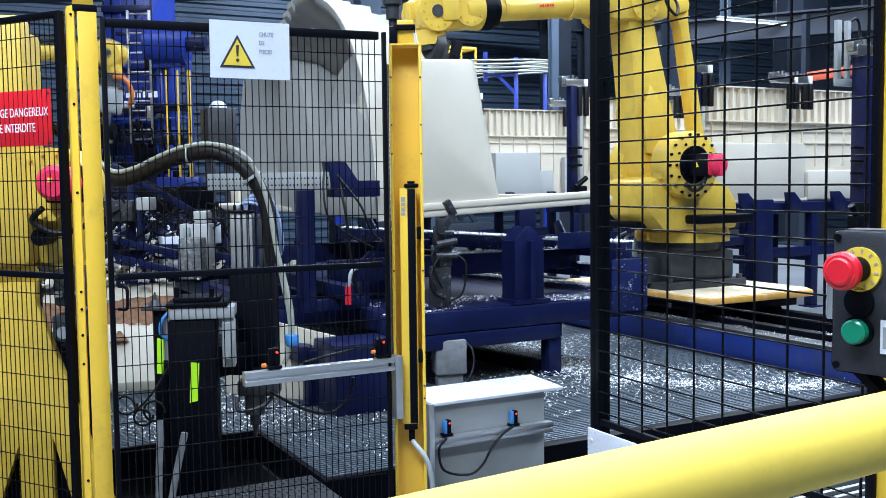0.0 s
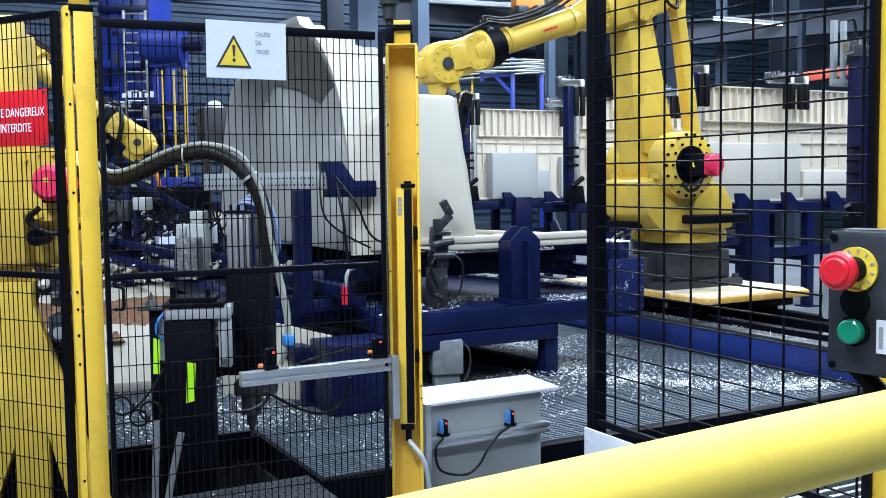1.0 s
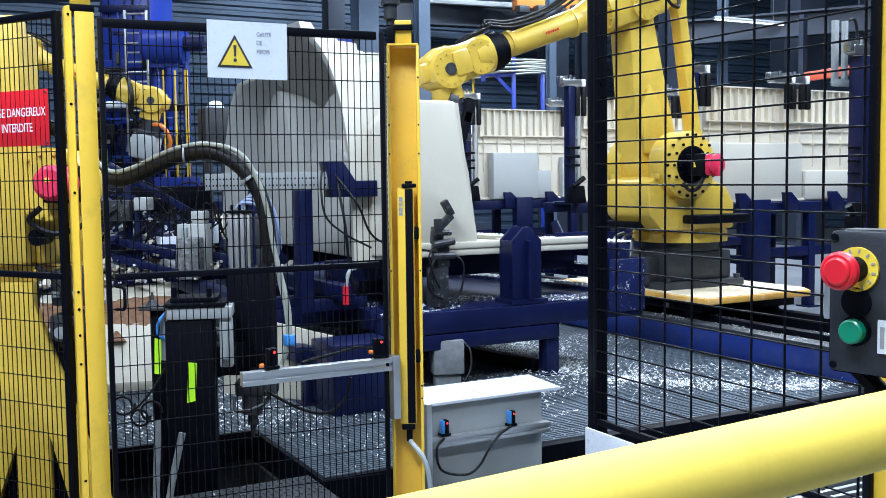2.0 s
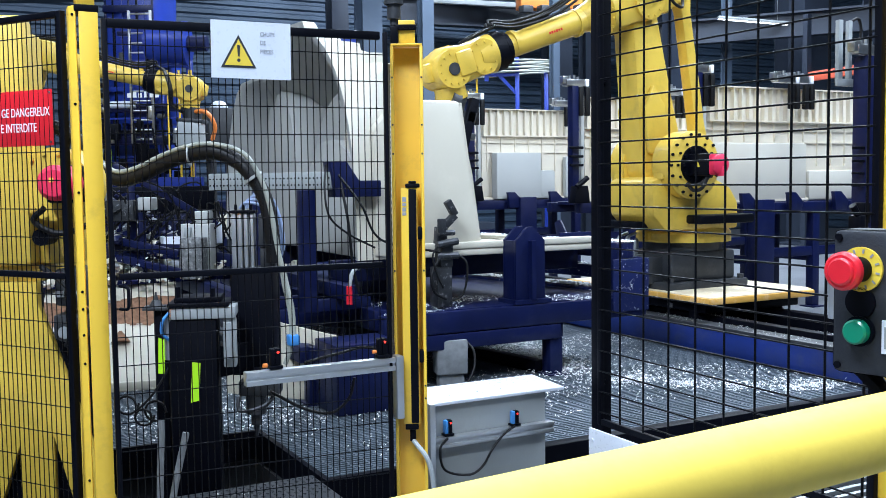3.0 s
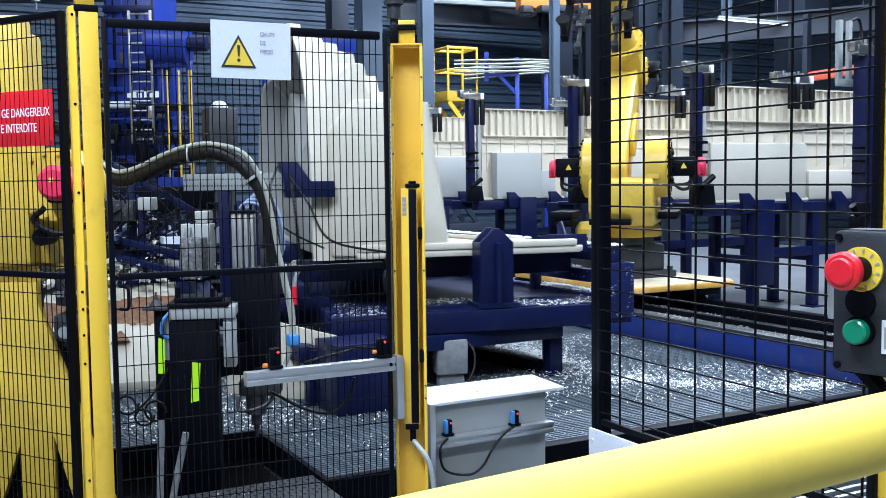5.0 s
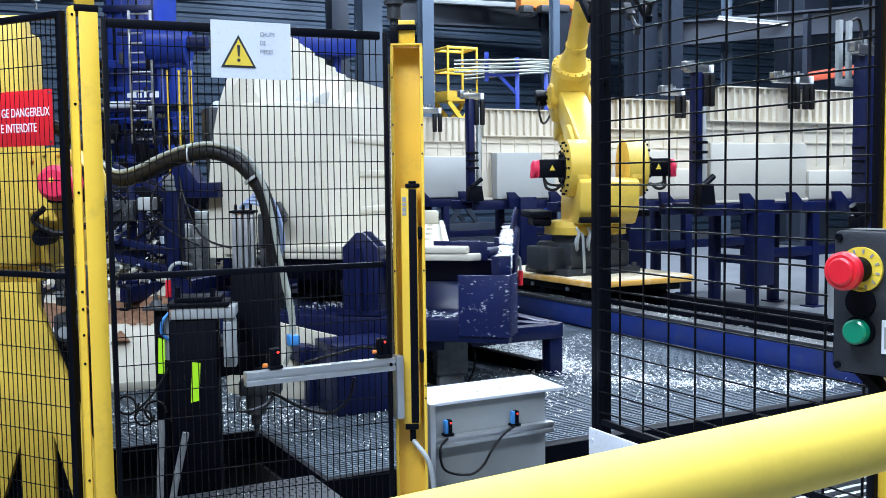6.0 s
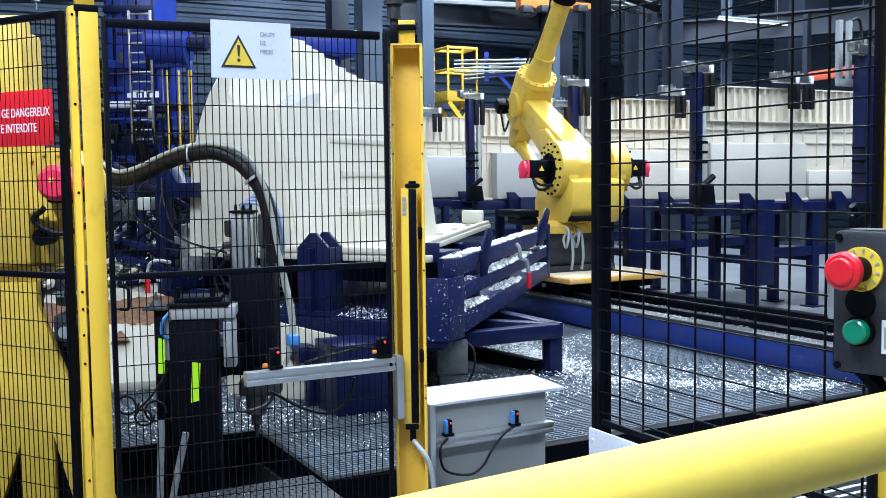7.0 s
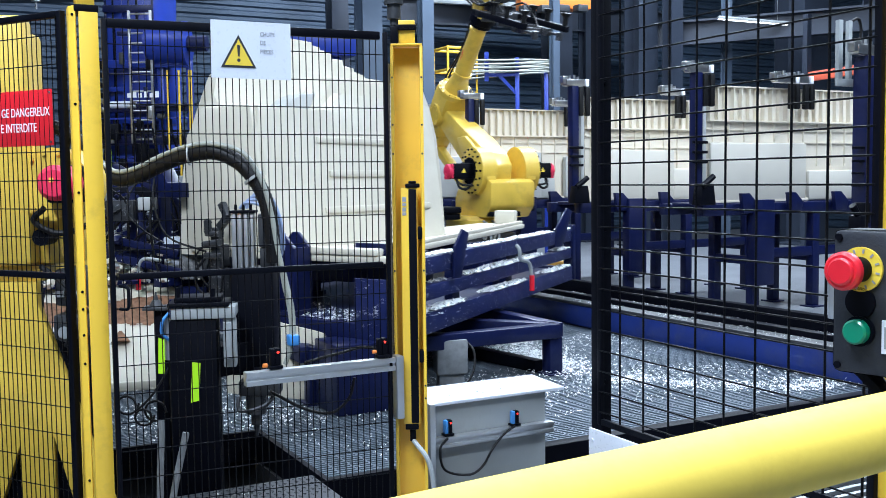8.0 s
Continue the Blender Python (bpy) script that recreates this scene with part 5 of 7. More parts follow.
hose(bm, [(2.15, 4.02, 0.24), (2.10, 4.0, 0.20), (2.12, 3.99, 0.10), (2.25, 3.99, 0.06), (2.33, 4.0, 0.09), (2.38, 4.0, 0.16), (2.45, 4.01, 0.22), (2.52, 4.02, 0.25)], 0.006)
part("sensor_cable", bm, RUBBER, ARM_R)
bm = bmesh.new()
box(bm, 2.04, 2.068, 3.98, 4.06, -0.02, 0.42, 0.003)
part("mounting_bracket", bm, ALU, ARM_R)


def chute():
    root = thing("chute_box", "light grey sheet-steel chute with a bent white top lip", "chute")
    bm = bmesh.new()
    box(bm, 2.08, 2.735, 4.075, 4.095, -0.70, 0.394, 0.003)
    part("front_sheet", bm, GREY, root)
    for xs in (2.08, 2.715):
        bm = bmesh.new()
        box(bm, xs, xs + 0.02, 4.096, 4.34, -0.70, 0.394, 0.003)
        part("side_sheet", bm, GREY, root)
    bm = bmesh.new()
    prism(bm, [(4.05, 0.395), (4.34, 0.412), (4.34, 0.419), (4.05, 0.407)], 0.765, "x", 2.065, 0.002)
    box(bm, 2.065, 2.83, 4.046, 4.0495, 0.392, 0.406, 0.001)
    part("top_lip", bm, PAPER, root, "white bent top lip with dust")


chute()
heap("shavings", 160, 2.07, 2.82, 4.06, 4.33, 0.412, 41, 0.02, "few shavings on the chute lip")
bm = bmesh.new()
box(bm, -2.6, 1.67, 3.70, 4.55, -0.02, 0.0, 0.003)
for i in range(46):
    for k in range(10):
        beam(bm, (0.3 + 0.03 * i, 4.27 + 0.028 * k, 0.001), (0.312 + 0.03 * i, 4.27 + 0.028 * k + (0.012 if (i + k) % 2 else -0.012), 0.001), 0.004, 0.003)
solid("tread_plate", bm, DGREY, "dark steel tread plate in front of the pit", "plate", kind="structure")
heap("shavings", 40, 0.9, 1.6, 4.2, 4.5, 0.0, 42, 0.02, "few shavings on the tread plate")
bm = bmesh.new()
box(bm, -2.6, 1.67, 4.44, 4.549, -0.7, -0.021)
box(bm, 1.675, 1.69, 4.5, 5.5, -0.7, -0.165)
tagged(part("pit_wall", bm, PIT), "concrete pit wall, coloured near-black for the pit's shade", "wall", kind="structure")


def along(x, y):
    """Plan position given across and along the line of sight of the walkway."""
    return (0.8829 * x + 0.4695 * y, -0.4695 * x + 0.8829 * y)


# ---------- trim station ----------
def trim_station():
    x, y = along(-1.257, 5.0)
    root = thing("trim_station", "black trimming station column with grey clamp head", "machine", pose(x, y, 0, 0, 0, -20))
    bm = bmesh.new()
    box(bm, -0.125, 0.105, -0.11, 0.11, -0.30, 0.765, 0.008)
    prism(bm, [(-0.24, -0.70), (0.24, -0.70), (0.125, -0.22), (-0.125, -0.22)], 0.24, "y", -0.12, 0.006)
    part("column", bm, BLACK, root)
    bm = bmesh.new()
    box(bm, -0.115, 0.20, -0.12, 0.10, 0.77, 0.83, 0.008)
    box(bm, 0.135, 0.20, -0.10, -0.03, 0.52, 0.77, 0.01)
    rod(bm, (0.158, -0.12, 0.57), (0.158, -0.12, 0.75), 0.02, 12)
    part("clamp_head", bm, GREY, root, "grey cast clamp head")
    bm = bmesh.new()
    box(bm, -0.13, 0.17, -0.13, 0.11, 0.832, 0.852, 0.004)
    box(bm, -0.10, 0.13, -0.10, 0.09, 0.853, 0.878, 0.004)
    rod(bm, (-0.08, -0.08, 0.878), (-0.08, -0.08, 0.93), 0.012, 10)
    rod(bm, (0.09, -0.08, 0.878), (0.09, -0.08, 0.92), 0.012, 10)
    part("jaw_plate", bm, BLACK, root)
    bm = bmesh.new()
    rod(bm, (-0.13, -0.03, 0.56), (-0.13, -0.03, 0.77), 0.032, 16)
    part("cylinder", bm, ALU, root)
    bm = bmesh.new()
    prism(bm, [(-0.03, 0.35), (0.012, 0.36), (0.022, 0.55), (-0.02, 0.555)], 0.002, "y", -0.1125)
    part("reflective_tape", bm, LIME, root, "fluorescent yellow reflective tape")
    bm = bmesh.new()
    box(bm, -0.205, -0.145, -0.03, 0.03, -0.2, 0.81, 0.005)
    slim = part("side_post", bm, BLACK, root)
    bm = bmesh.new()
    box(bm, -0.26, -0.13, -0.06, 0.05, 0.812, 0.83, 0.004)
    rod(bm, (-0.2, 0, 0.83), (-0.2, 0, 0.86), 0.035, 14, 0.02)
    rod(bm, (-0.2, 0, 0.86), (-0.2, 0, 0.90), 0.012, 10, 0.004)
    part("locating_pin", bm, DGREY, root)
    bm = bmesh.new()
    prism(bm, [(-0.196, 0.49), (-0.165, 0.485), (-0.158, 0.66), (-0.19, 0.672)], 0.002, "y", -0.0325)
    part("reflective_tape", bm, LIME, root, "fluorescent yellow reflective tape")
    bm = bmesh.new()
    for (cx, cz, r) in ((-0.35, 0.335, 0.05), (-0.21, 0.30, 0.055), (-0.27, 0.27, 0.045)):
        hose(bm, [(cx + r * math.cos(a * 0.785), -0.08 + 0.01 * a, cz + r * math.sin(a * 0.785)) for a in range(9)], 0.006)
    hose(bm, [(-0.14, -0.05, 0.52), (-0.2, -0.08, 0.42), (-0.26, -0.09, 0.35), (-0.3, -0.09, 0.32)], 0.006)
    part("cable_coil", bm, RUBBER, root, "coiled black cable")
    bm = bmesh.new()
    hose(bm, [(-0.13, -0.06, 0.80), (-0.16, -0.08, 0.76), (-0.165, -0.08, 0.70), (-0.13, -0.06, 0.66)], 0.008)
    part("air_tube", bm, BLUEC, root, "blue air tube")
    # lean conduit pipes in the pit
    bm = bmesh.new()
    hose(bm, [(-0.14, -0.35, -0.75), (-0.165, -0.33, -0.4), (-0.165, -0.30, -0.02), (-0.15, -0.28, 0.31)], 0.016, 10, 12, 0.06)
    part("conduit_pipe", bm, GREYC2, root, "grey conduit pipe")
    bm = bmesh.new()
    hose(bm, [(-0.20, -0.45, -0.7), (-0.14, -0.42, -0.35), (-0.09, -0.38, -0.02), (-0.03, -0.35, 0.26)], 0.016, 10, 12, 0.06)
    part("conduit_pipe", bm, GREYC2, root, "grey conduit pipe")


def spindle_unit():
    x, y = along(-1.02, 5.32)
    root = thing("spindle_unit", "black spindle column with aluminium cylinder and hose bundle", "machine", pose(x, y, 0, 0, 0, -28))
    bm = bmesh.new()
    box(bm, -0.11, 0.115, -0.10, 0.12, 0.42, 0.99, 0.006)
    beam(bm, (0.0, 0.02, 0.52), (-0.21, -0.24, 0.52), 0.12, 0.16, 0.006)
    part("column", bm, BLACK, root)
    for k in range(4):
        bm = bmesh.new()
        box(bm, -0.10 + 0.031 * k, -0.075 + 0.031 * k, -0.09, -0.02, 0.992, 1.285, 0.006)
        part("cylinder_profile", bm, ALU, root)
    bm = bmesh.new()
    box(bm, -0.105, 0.03, -0.10, -0.01, 1.286, 1.30, 0.003)
    for k in range(3):
        rod(bm, (-0.08 + 0.04 * k, -0.06, 1.30), (-0.08 + 0.04 * k, -0.06, 1.33), 0.008, 8)
    part("cap_plate", bm, BLACK, root)
    bm = bmesh.new()
    box(bm, 0.035, 0.10, -0.06, 0.02, 1.10, 1.28, 0.01)
    box(bm, 0.04, 0.12, -0.05, 0.03, 0.992, 1.10, 0.01)
    part("valve_block", bm, DGREY, root)
    bm = bmesh.new()
    for k in range(4):
        o = 0.016 * k
        hose(bm, [(-0.06 + o, -0.05, 1.31), (-0.02 + o, -0.06, 1.34 + o), (0.06 + o, -0.06, 1.32 + o), (0.11 + o, -0.05, 1.23), (0.115 + o, -0.04, 1.08), (0.09, -0.04, 1.0)], 0.009)
    part("hose_bundle", bm, HOSE_B, root, "pale blue air hose bundle")
    # nozzle head below
    bm = bmesh.new()
    box(bm, -0.05, 0.16, -0.26, -0.12, 0.34, 0.42, 0.01)
    rod(bm, (0.03, -0.20, 0.24), (0.03, -0.20, 0.34), 0.055, 16)
    rod(bm, (0.03, -0.20, 0.18), (0.03, -0.20, 0.24), 0.028, 14)
    rod(bm, (0.03, -0.20, 0.12), (0.03, -0.20, 0.18), 0.008, 8, 0.02)
    hose(bm, [(0.14, -0.2, 0.40), (0.10, -0.24, 0.3), (-0.04, -0.25, 0.26), (-0.06, -0.22, 0.33)], 0.01)
    part("milling_head", bm, CASTM, root, "steel milling head with short tool")
    bm = bmesh.new()
    beam(bm, (0.05, -0.10, 0.45), (0.05, -0.19, 0.38), 0.08, 0.05, 0.004)
    part("head_arm", bm, BLACK, root)


HOSE_B = mat("pale_blue_hose", (0.28, 0.36, 0.55), 0.4, 0, 0.06, 20, 0.05, 90)
trim_station()
spindle_unit()


def main_hose():
    root = thing("dust_hose", "thick black corrugated hose with a pale hose strapped on", "hose")

    low = [(-1.92, 5.55, 1.55), (-1.80, 5.5, 1.475), (-1.67, 5.45, 1.49), (-1.50, 5.4, 1.56), (-1.36, 5.35, 1.60), (-1.21, 5.3, 1.61), (-1.09, 5.28, 1.56), (-1.00, 5.26, 1.47), (-0.94, 5.25, 1.36), (-0.91, 5.24, 1.2), (-0.90, 5.24, 1.02)]
    bm = bmesh.new()
    hose(bm, [(*along(x, y), z) for x, y, z in low], 0.040, 12, 14, 0.06)
    part("black_hose", bm, RUBBER, root)
    bm = bmesh.new()
    top = [(x - 0.005, y - 0.03, z + 0.042) for x, y, z in low[:6]] + [(-1.04, 5.2, 1.60), (-0.95, 5.2, 1.46), (-0.90, 5.18, 1.30), (-0.865, 5.16, 1.1), (-0.82, 5.14, 0.92), (-0.79, 5.12, 0.78), (-0.785, 5.1, 0.66), (-0.80, 5.1, 0.58), (-0.83, 5.1, 0.50)]
    hose(bm, [(*along(x, y), z) for x, y, z in top], 0.013, 10, 10)
    part("pale_hose", bm, HOSE_W, root, "translucent pale hose")
    bm = bmesh.new()
    top = [(-0.90, 5.2, 1.30), (-0.87, 5.18, 1.1), (-0.84, 5.16, 0.92), (-0.81, 5.14, 0.78), (-0.80, 5.12, 0.66), (-0.82, 5.1, 0.52)]
    hose(bm, [(*along(x, y), z) for x, y, z in top], 0.009, 10, 10)
    part("pale_hose", bm, HOSE_W, root, "translucent pale hose")
    for i in (4, 7):
        x, y, z = low[i]
        bm = bmesh.new()
        p, q = Vector((*along(x - 0.004, y), z + (0 if i == 4 else 0.006))), Vector((*along(x + 0.004, y), z - (0 if i == 4 else 0.006)))
        rod(bm, p, q, 0.058, 18)
        part("cable_tie", bm, GREY, root)
    bm = bmesh.new()
    x, y = along(-0.785, 5.1)
    box(bm, x - 0.028, x + 0.028, y - 0.03, y + 0.03, 0.60, 0.655, 0.006)
    part("blue_coupling", bm, BLUEC, root, "blue hose coupling")
    bm = bmesh.new()
    p = Vector((*along(-1.92, 5.55), 1.55))
    hose(bm, [p, p + Vector((-0.1, 0.1, 0.15)), p + Vector((-0.3, 0.2, 0.2)), p + Vector((-0.5, 0.3, -0.3)), p + Vector((-0.5, 0.3, -1.55))], 0.04, 10)
    part("hose_tail", bm, RUBBER, root)


main_hose()


# ---------- near robot on its riser ----------
def near_robot():
    x, y = along(-2.02, 5.0)
    root = thing("robot_on_riser", "yellow robot base on a flared yellow riser behind the fence", "industrial robot", pose(x, y, 0, 0, 0, -28))
    bm = bmesh.new()
    prism(bm, [(-0.75, -0.70), (-0.36, -0.70), (-0.11, 0.03), (-0.06, 0.17), (-0.06, -0.70), (0.105, -0.70), (0.11, 0.22), (0.19, -0.08), (0.36, -0.70), (0.60, -0.70), (0.30, 0.16), (0.217, 0.41), (0.06, 0.87), (0.06, 0.98), (-0.75, 0.98)], 0.05, "y", -0.25, 0.004)
    part("front_gusset", bm, ROBOT_Y, root)
    bm = bmesh.new()
    prism(bm, [(-0.7, -0.70), (0.44, -0.70), (0.30, 0.25), (0.27, 0.70), (0.03, 0.72), (0.03, 0.96), (-0.7, 0.96)], 0.10, "y", -0.195, 0.01)
    part("riser", bm, BLACK, root)
    bm = bmesh.new()
    box(bm, -0.75, 0.07, -0.22, 0.5, 0.98, 1.06, 0.01)
    part("flange", bm, ROBOT_Y, root)
    bm = bmesh.new()
    box(bm, -0.75, 0.06, -0.30, -0.17, 1.06, 2.25, 0.04)
    box(bm, -0.75, -0.12, -0.17, 0.4, 1.06, 2.25, 0.04)
    part("body", bm, ROBOT_Y, root)
    bm = bmesh.new()
    rod(bm, (0.163, -0.28, 1.45), (0.163, -0.02, 1.45), 0.175, 32)
    box(bm, 0.0, 0.24, -0.2, 0.0, 1.06, 1.42, 0.03)
    bolt_ring(bm, (0.163, -0.28, 1.45), "y", 0.15, 14, 0.012, -0.012)
    part("shoulder_drum", bm, ROBOT_Y, root)
    bm = bmesh.new()
    box(bm, 0.15, 0.33, -0.34, -0.281, 1.36, 1.54, 0.02)
    part("motor", bm, BLACK, root)
    bm = bmesh.new()
    rod(bm, (0.12, -0.34, 1.20), (0.12, -0.22, 1.20), 0.04, 14)
    part("plug", bm, BLACK, root)
    bm = bmesh.new()
    rod(bm, (0.253, -0.48, 1.455), (0.253, -0.34, 1.455), 0.082, 24)
    rod(bm, (0.253, -0.50, 1.455), (0.253, -0.48, 1.455), 0.062, 24, 0.082)
    box(bm, 0.165, 0.34, -0.45, -0.36, 1.39, 1.52, 0.03)
    cap = part("motor_cap", bm, PINK, root, "red motor cap")
    bm = bmesh.new()
    box(bm, 0.235, 0.255, -0.503, -0.5005, 1.46, 1.48)
    part("cap_label", bm, SIGNY, cap)
    bm = bmesh.new()
    hose(bm, [(0.16, -0.38, 1.34), (0.10, -0.36, 1.28), (0.2, -0.34, 1.22), (0.32, -0.3, 1.25), (0.36, -0.2, 1.33)], 0.014)
    hose(bm, [(0.10, -0.30, 1.06), (0.25, -0.34, 0.95), (0.30, -0.34, 0.80), (0.22, -0.34, 0.68)], 0.014)
    part("motor_cable", bm, RUBBER, root)
    bm = bmesh.new()
    box(bm, 0.14, 0.32, -0.24, 0.0, 0.86, 1.04, 0.015)
    box(bm, 0.13, 0.28, -0.26, 0.0, 0.70, 0.82, 0.015)
    rod(bm, (0.2, -0.30, 0.74), (0.2, -0.26, 0.74), 0.045, 16)
    part("gear_unit", bm, DGREY, root, "dark grey gear unit with shavings")
    for k in range(3):
        bm = bmesh.new()
        box(bm, 0.145 + 0.05 * k, 0.185 + 0.05 * k, -0.255, -0.241, 0.905, 0.935, 0.003)
        part("connector", bm, GREY, root)
    bm = bmesh.new()
    rod(bm, (0.205, -0.252, 0.98), (0.205, -0.24, 0.98), 0.028, 16)
    part("round_plug", bm, STEEL, root)
    bm = bmesh.new()
    rod(bm, (0.2, -0.305, 0.74), (0.2, -0.30, 0.74), 0.03, 16)
    part("gear_cap", bm, GREY, root)


near_robot()

# second handling robot, far side
ROBB = robot("industrial_robot", "yellow six-axis robot reaching over the trim area")
bx, by = along(-5.0, 10.5)
SB = 0.8
ROBB.matrix_basis = pose(bx, by, 0.80) @ Matrix.Scale(SB, 4)
bm = bmesh.new()
box(bm, bx - 0.6, bx + 0.6, by - 0.6, by + 0.6, -0.004, 0.798, 0.01)
solid("robot_plinth", bm, NAVY, "dark blue steel plinth under a robot", "plinth")


def small_tool():
    root = thing("deburring_tool", "white and grey deburring tool on a robot wrist", "robot tool")
    bm = bmesh.new()
    rod(bm, (0, 0, 0.02), (0, 0, -0.10), 0.10, 18)
    box(bm, -0.14, 0.14, -0.14, 0.14, -0.14, -0.10, 0.01)
    part("flange", bm, DGREY, root)
    bm = bmesh.new()
    box(bm, -0.13, 0.13, -0.16, 0.10, -0.40, -0.14, 0.03)
    part("housing", bm, GREY, root, "pale grey housing")
    bm = bmesh.new()
    rod(bm, (0, 0, -0.40), (0, 0, -0.52), 0.045, 14)
    rod(bm, (0, 0, -0.52), (0, 0, -0.60), 0.012, 10)
    box(bm, -0.18, -0.135, -0.08, 0.08, -0.36, -0.2, 0.01)
    part("spindle", bm, STEEL, root)
    bm = bmesh.new()
    hose(bm, [(-0.1, 0.0, -0.05), (0.15, -0.12, -0.02), (0.26, -0.1, -0.15), (0.22, 0, -0.3)], 0.022)
    part("supply_hose", bm, ORANGE, root, "orange supply hose")
    return root


TOOLB = small_tool()


# ---------- panel racks ----------
def clamp_head(x, y, z, tall):
    root = thing("panel_clamp", "steel panel clamp with black pads and bright sensor", "clamp", pose(x, y, z), "panel clamps")
    bm = bmesh.new()
    box(bm, -0.14, 0.12, -0.05, 0.05, -0.02, 0.06, 0.01)
    box(bm, -0.18, -0.10, -0.04, 0.04, 0.0, 0.09, 0.01)
    rod(bm, (-0.06, 0, 0.06), (-0.06, 0, 0.10), 0.018, 10)
    rod(bm, (0.0, 0, 0.06), (0.0, 0, 0.11), 0.018, 10)
    rod(bm, (0.05, 0, 0.06), (0.05, 0, 0.09), 0.018, 10)
    part("valve_body", bm, STEEL, root)
    for dx in (0.06, 0.15):
        bm = bmesh.new()
        box(bm, dx - 0.03, dx + 0.03, -0.07, -0.02, -tall, -0.03, 0.012)
        part("pad", bm, RUBBER, root)
    bm = bmesh.new()
    box(bm, 0.125, 0.17, -0.06, -0.02, -0.02, 0.06, 0.004)
    part("sensor", bm, LEDW2, root, "bright white sensor face")


LEDW2 = mat("white_sensor_face", (0.9, 0.9, 0.95), 0.3, 0, 0.02, 9, 0.0, 60)


def pool_panel(x0, x1, y, box_x):
    root = thing("pool_wall_panel", "cream-white ribbed plastic pool wall panel in a rack", "wall panel", group="pool wall panels")
    bm = bmesh.new()
    box(bm, x0, x1, y, y + 0.03, 1.17, 2.39, 0.004)
    part("sheet", bm, CREAM, root)
    xs = np.arange(x0 + 0.01, x1, 0.11)
    v = bmesh.new()
    box(v, -0.008, 0.008, -0.05, 0.0, 2.03, 2.39)
    vme = mesh_of("rib", v, CREAM)
    for k, x in enumerate(xs):
        o = new("rib", vme)
        o.parent = root
        o.location = (x, y, 0)
    for z in (2.375, 2.02):
        h = bmesh.new()
        box(h, x0, x1, y - (0.055 if z in (2.375, 2.02) else 0.035), y, z, z + 0.014)
        part("rail_rib", h, CREAM, root)
    v = bmesh.new()
    box(v, -0.006, 0.006, -0.022, 0.0, 1.55, 2.02)
    vme = mesh_of("thin_rib", v, CREAM)
    for x in xs[::2]:
        o = new("thin_rib", vme)
        o.parent = root
        o.location = (x + 0.07, y, 0)
    for z in (1.80, 1.93):
        h = bmesh.new()
        box(h, x0, x1, y - 0.02, y, z, z + 0.01)
        part("rail_rib", h, CREAM, root)
    # moulded smooth boxes on the face
    for a, b, zt, d in box_x:
        h = bmesh.new()
        box(h, x0 + a, x0 + b, y - d, y - 0.001, 1.175, zt, 0.025)
        part("smooth_box", h, GREYP if y > 11 else SMOOTHP, root, "smooth moulded box")
    h = bmesh.new()
    box(h, x0, x1, y - 0.05, y, 1.17, 1.20, 0.004)
    part("foot_rib", h, CREAM, root)
    return root




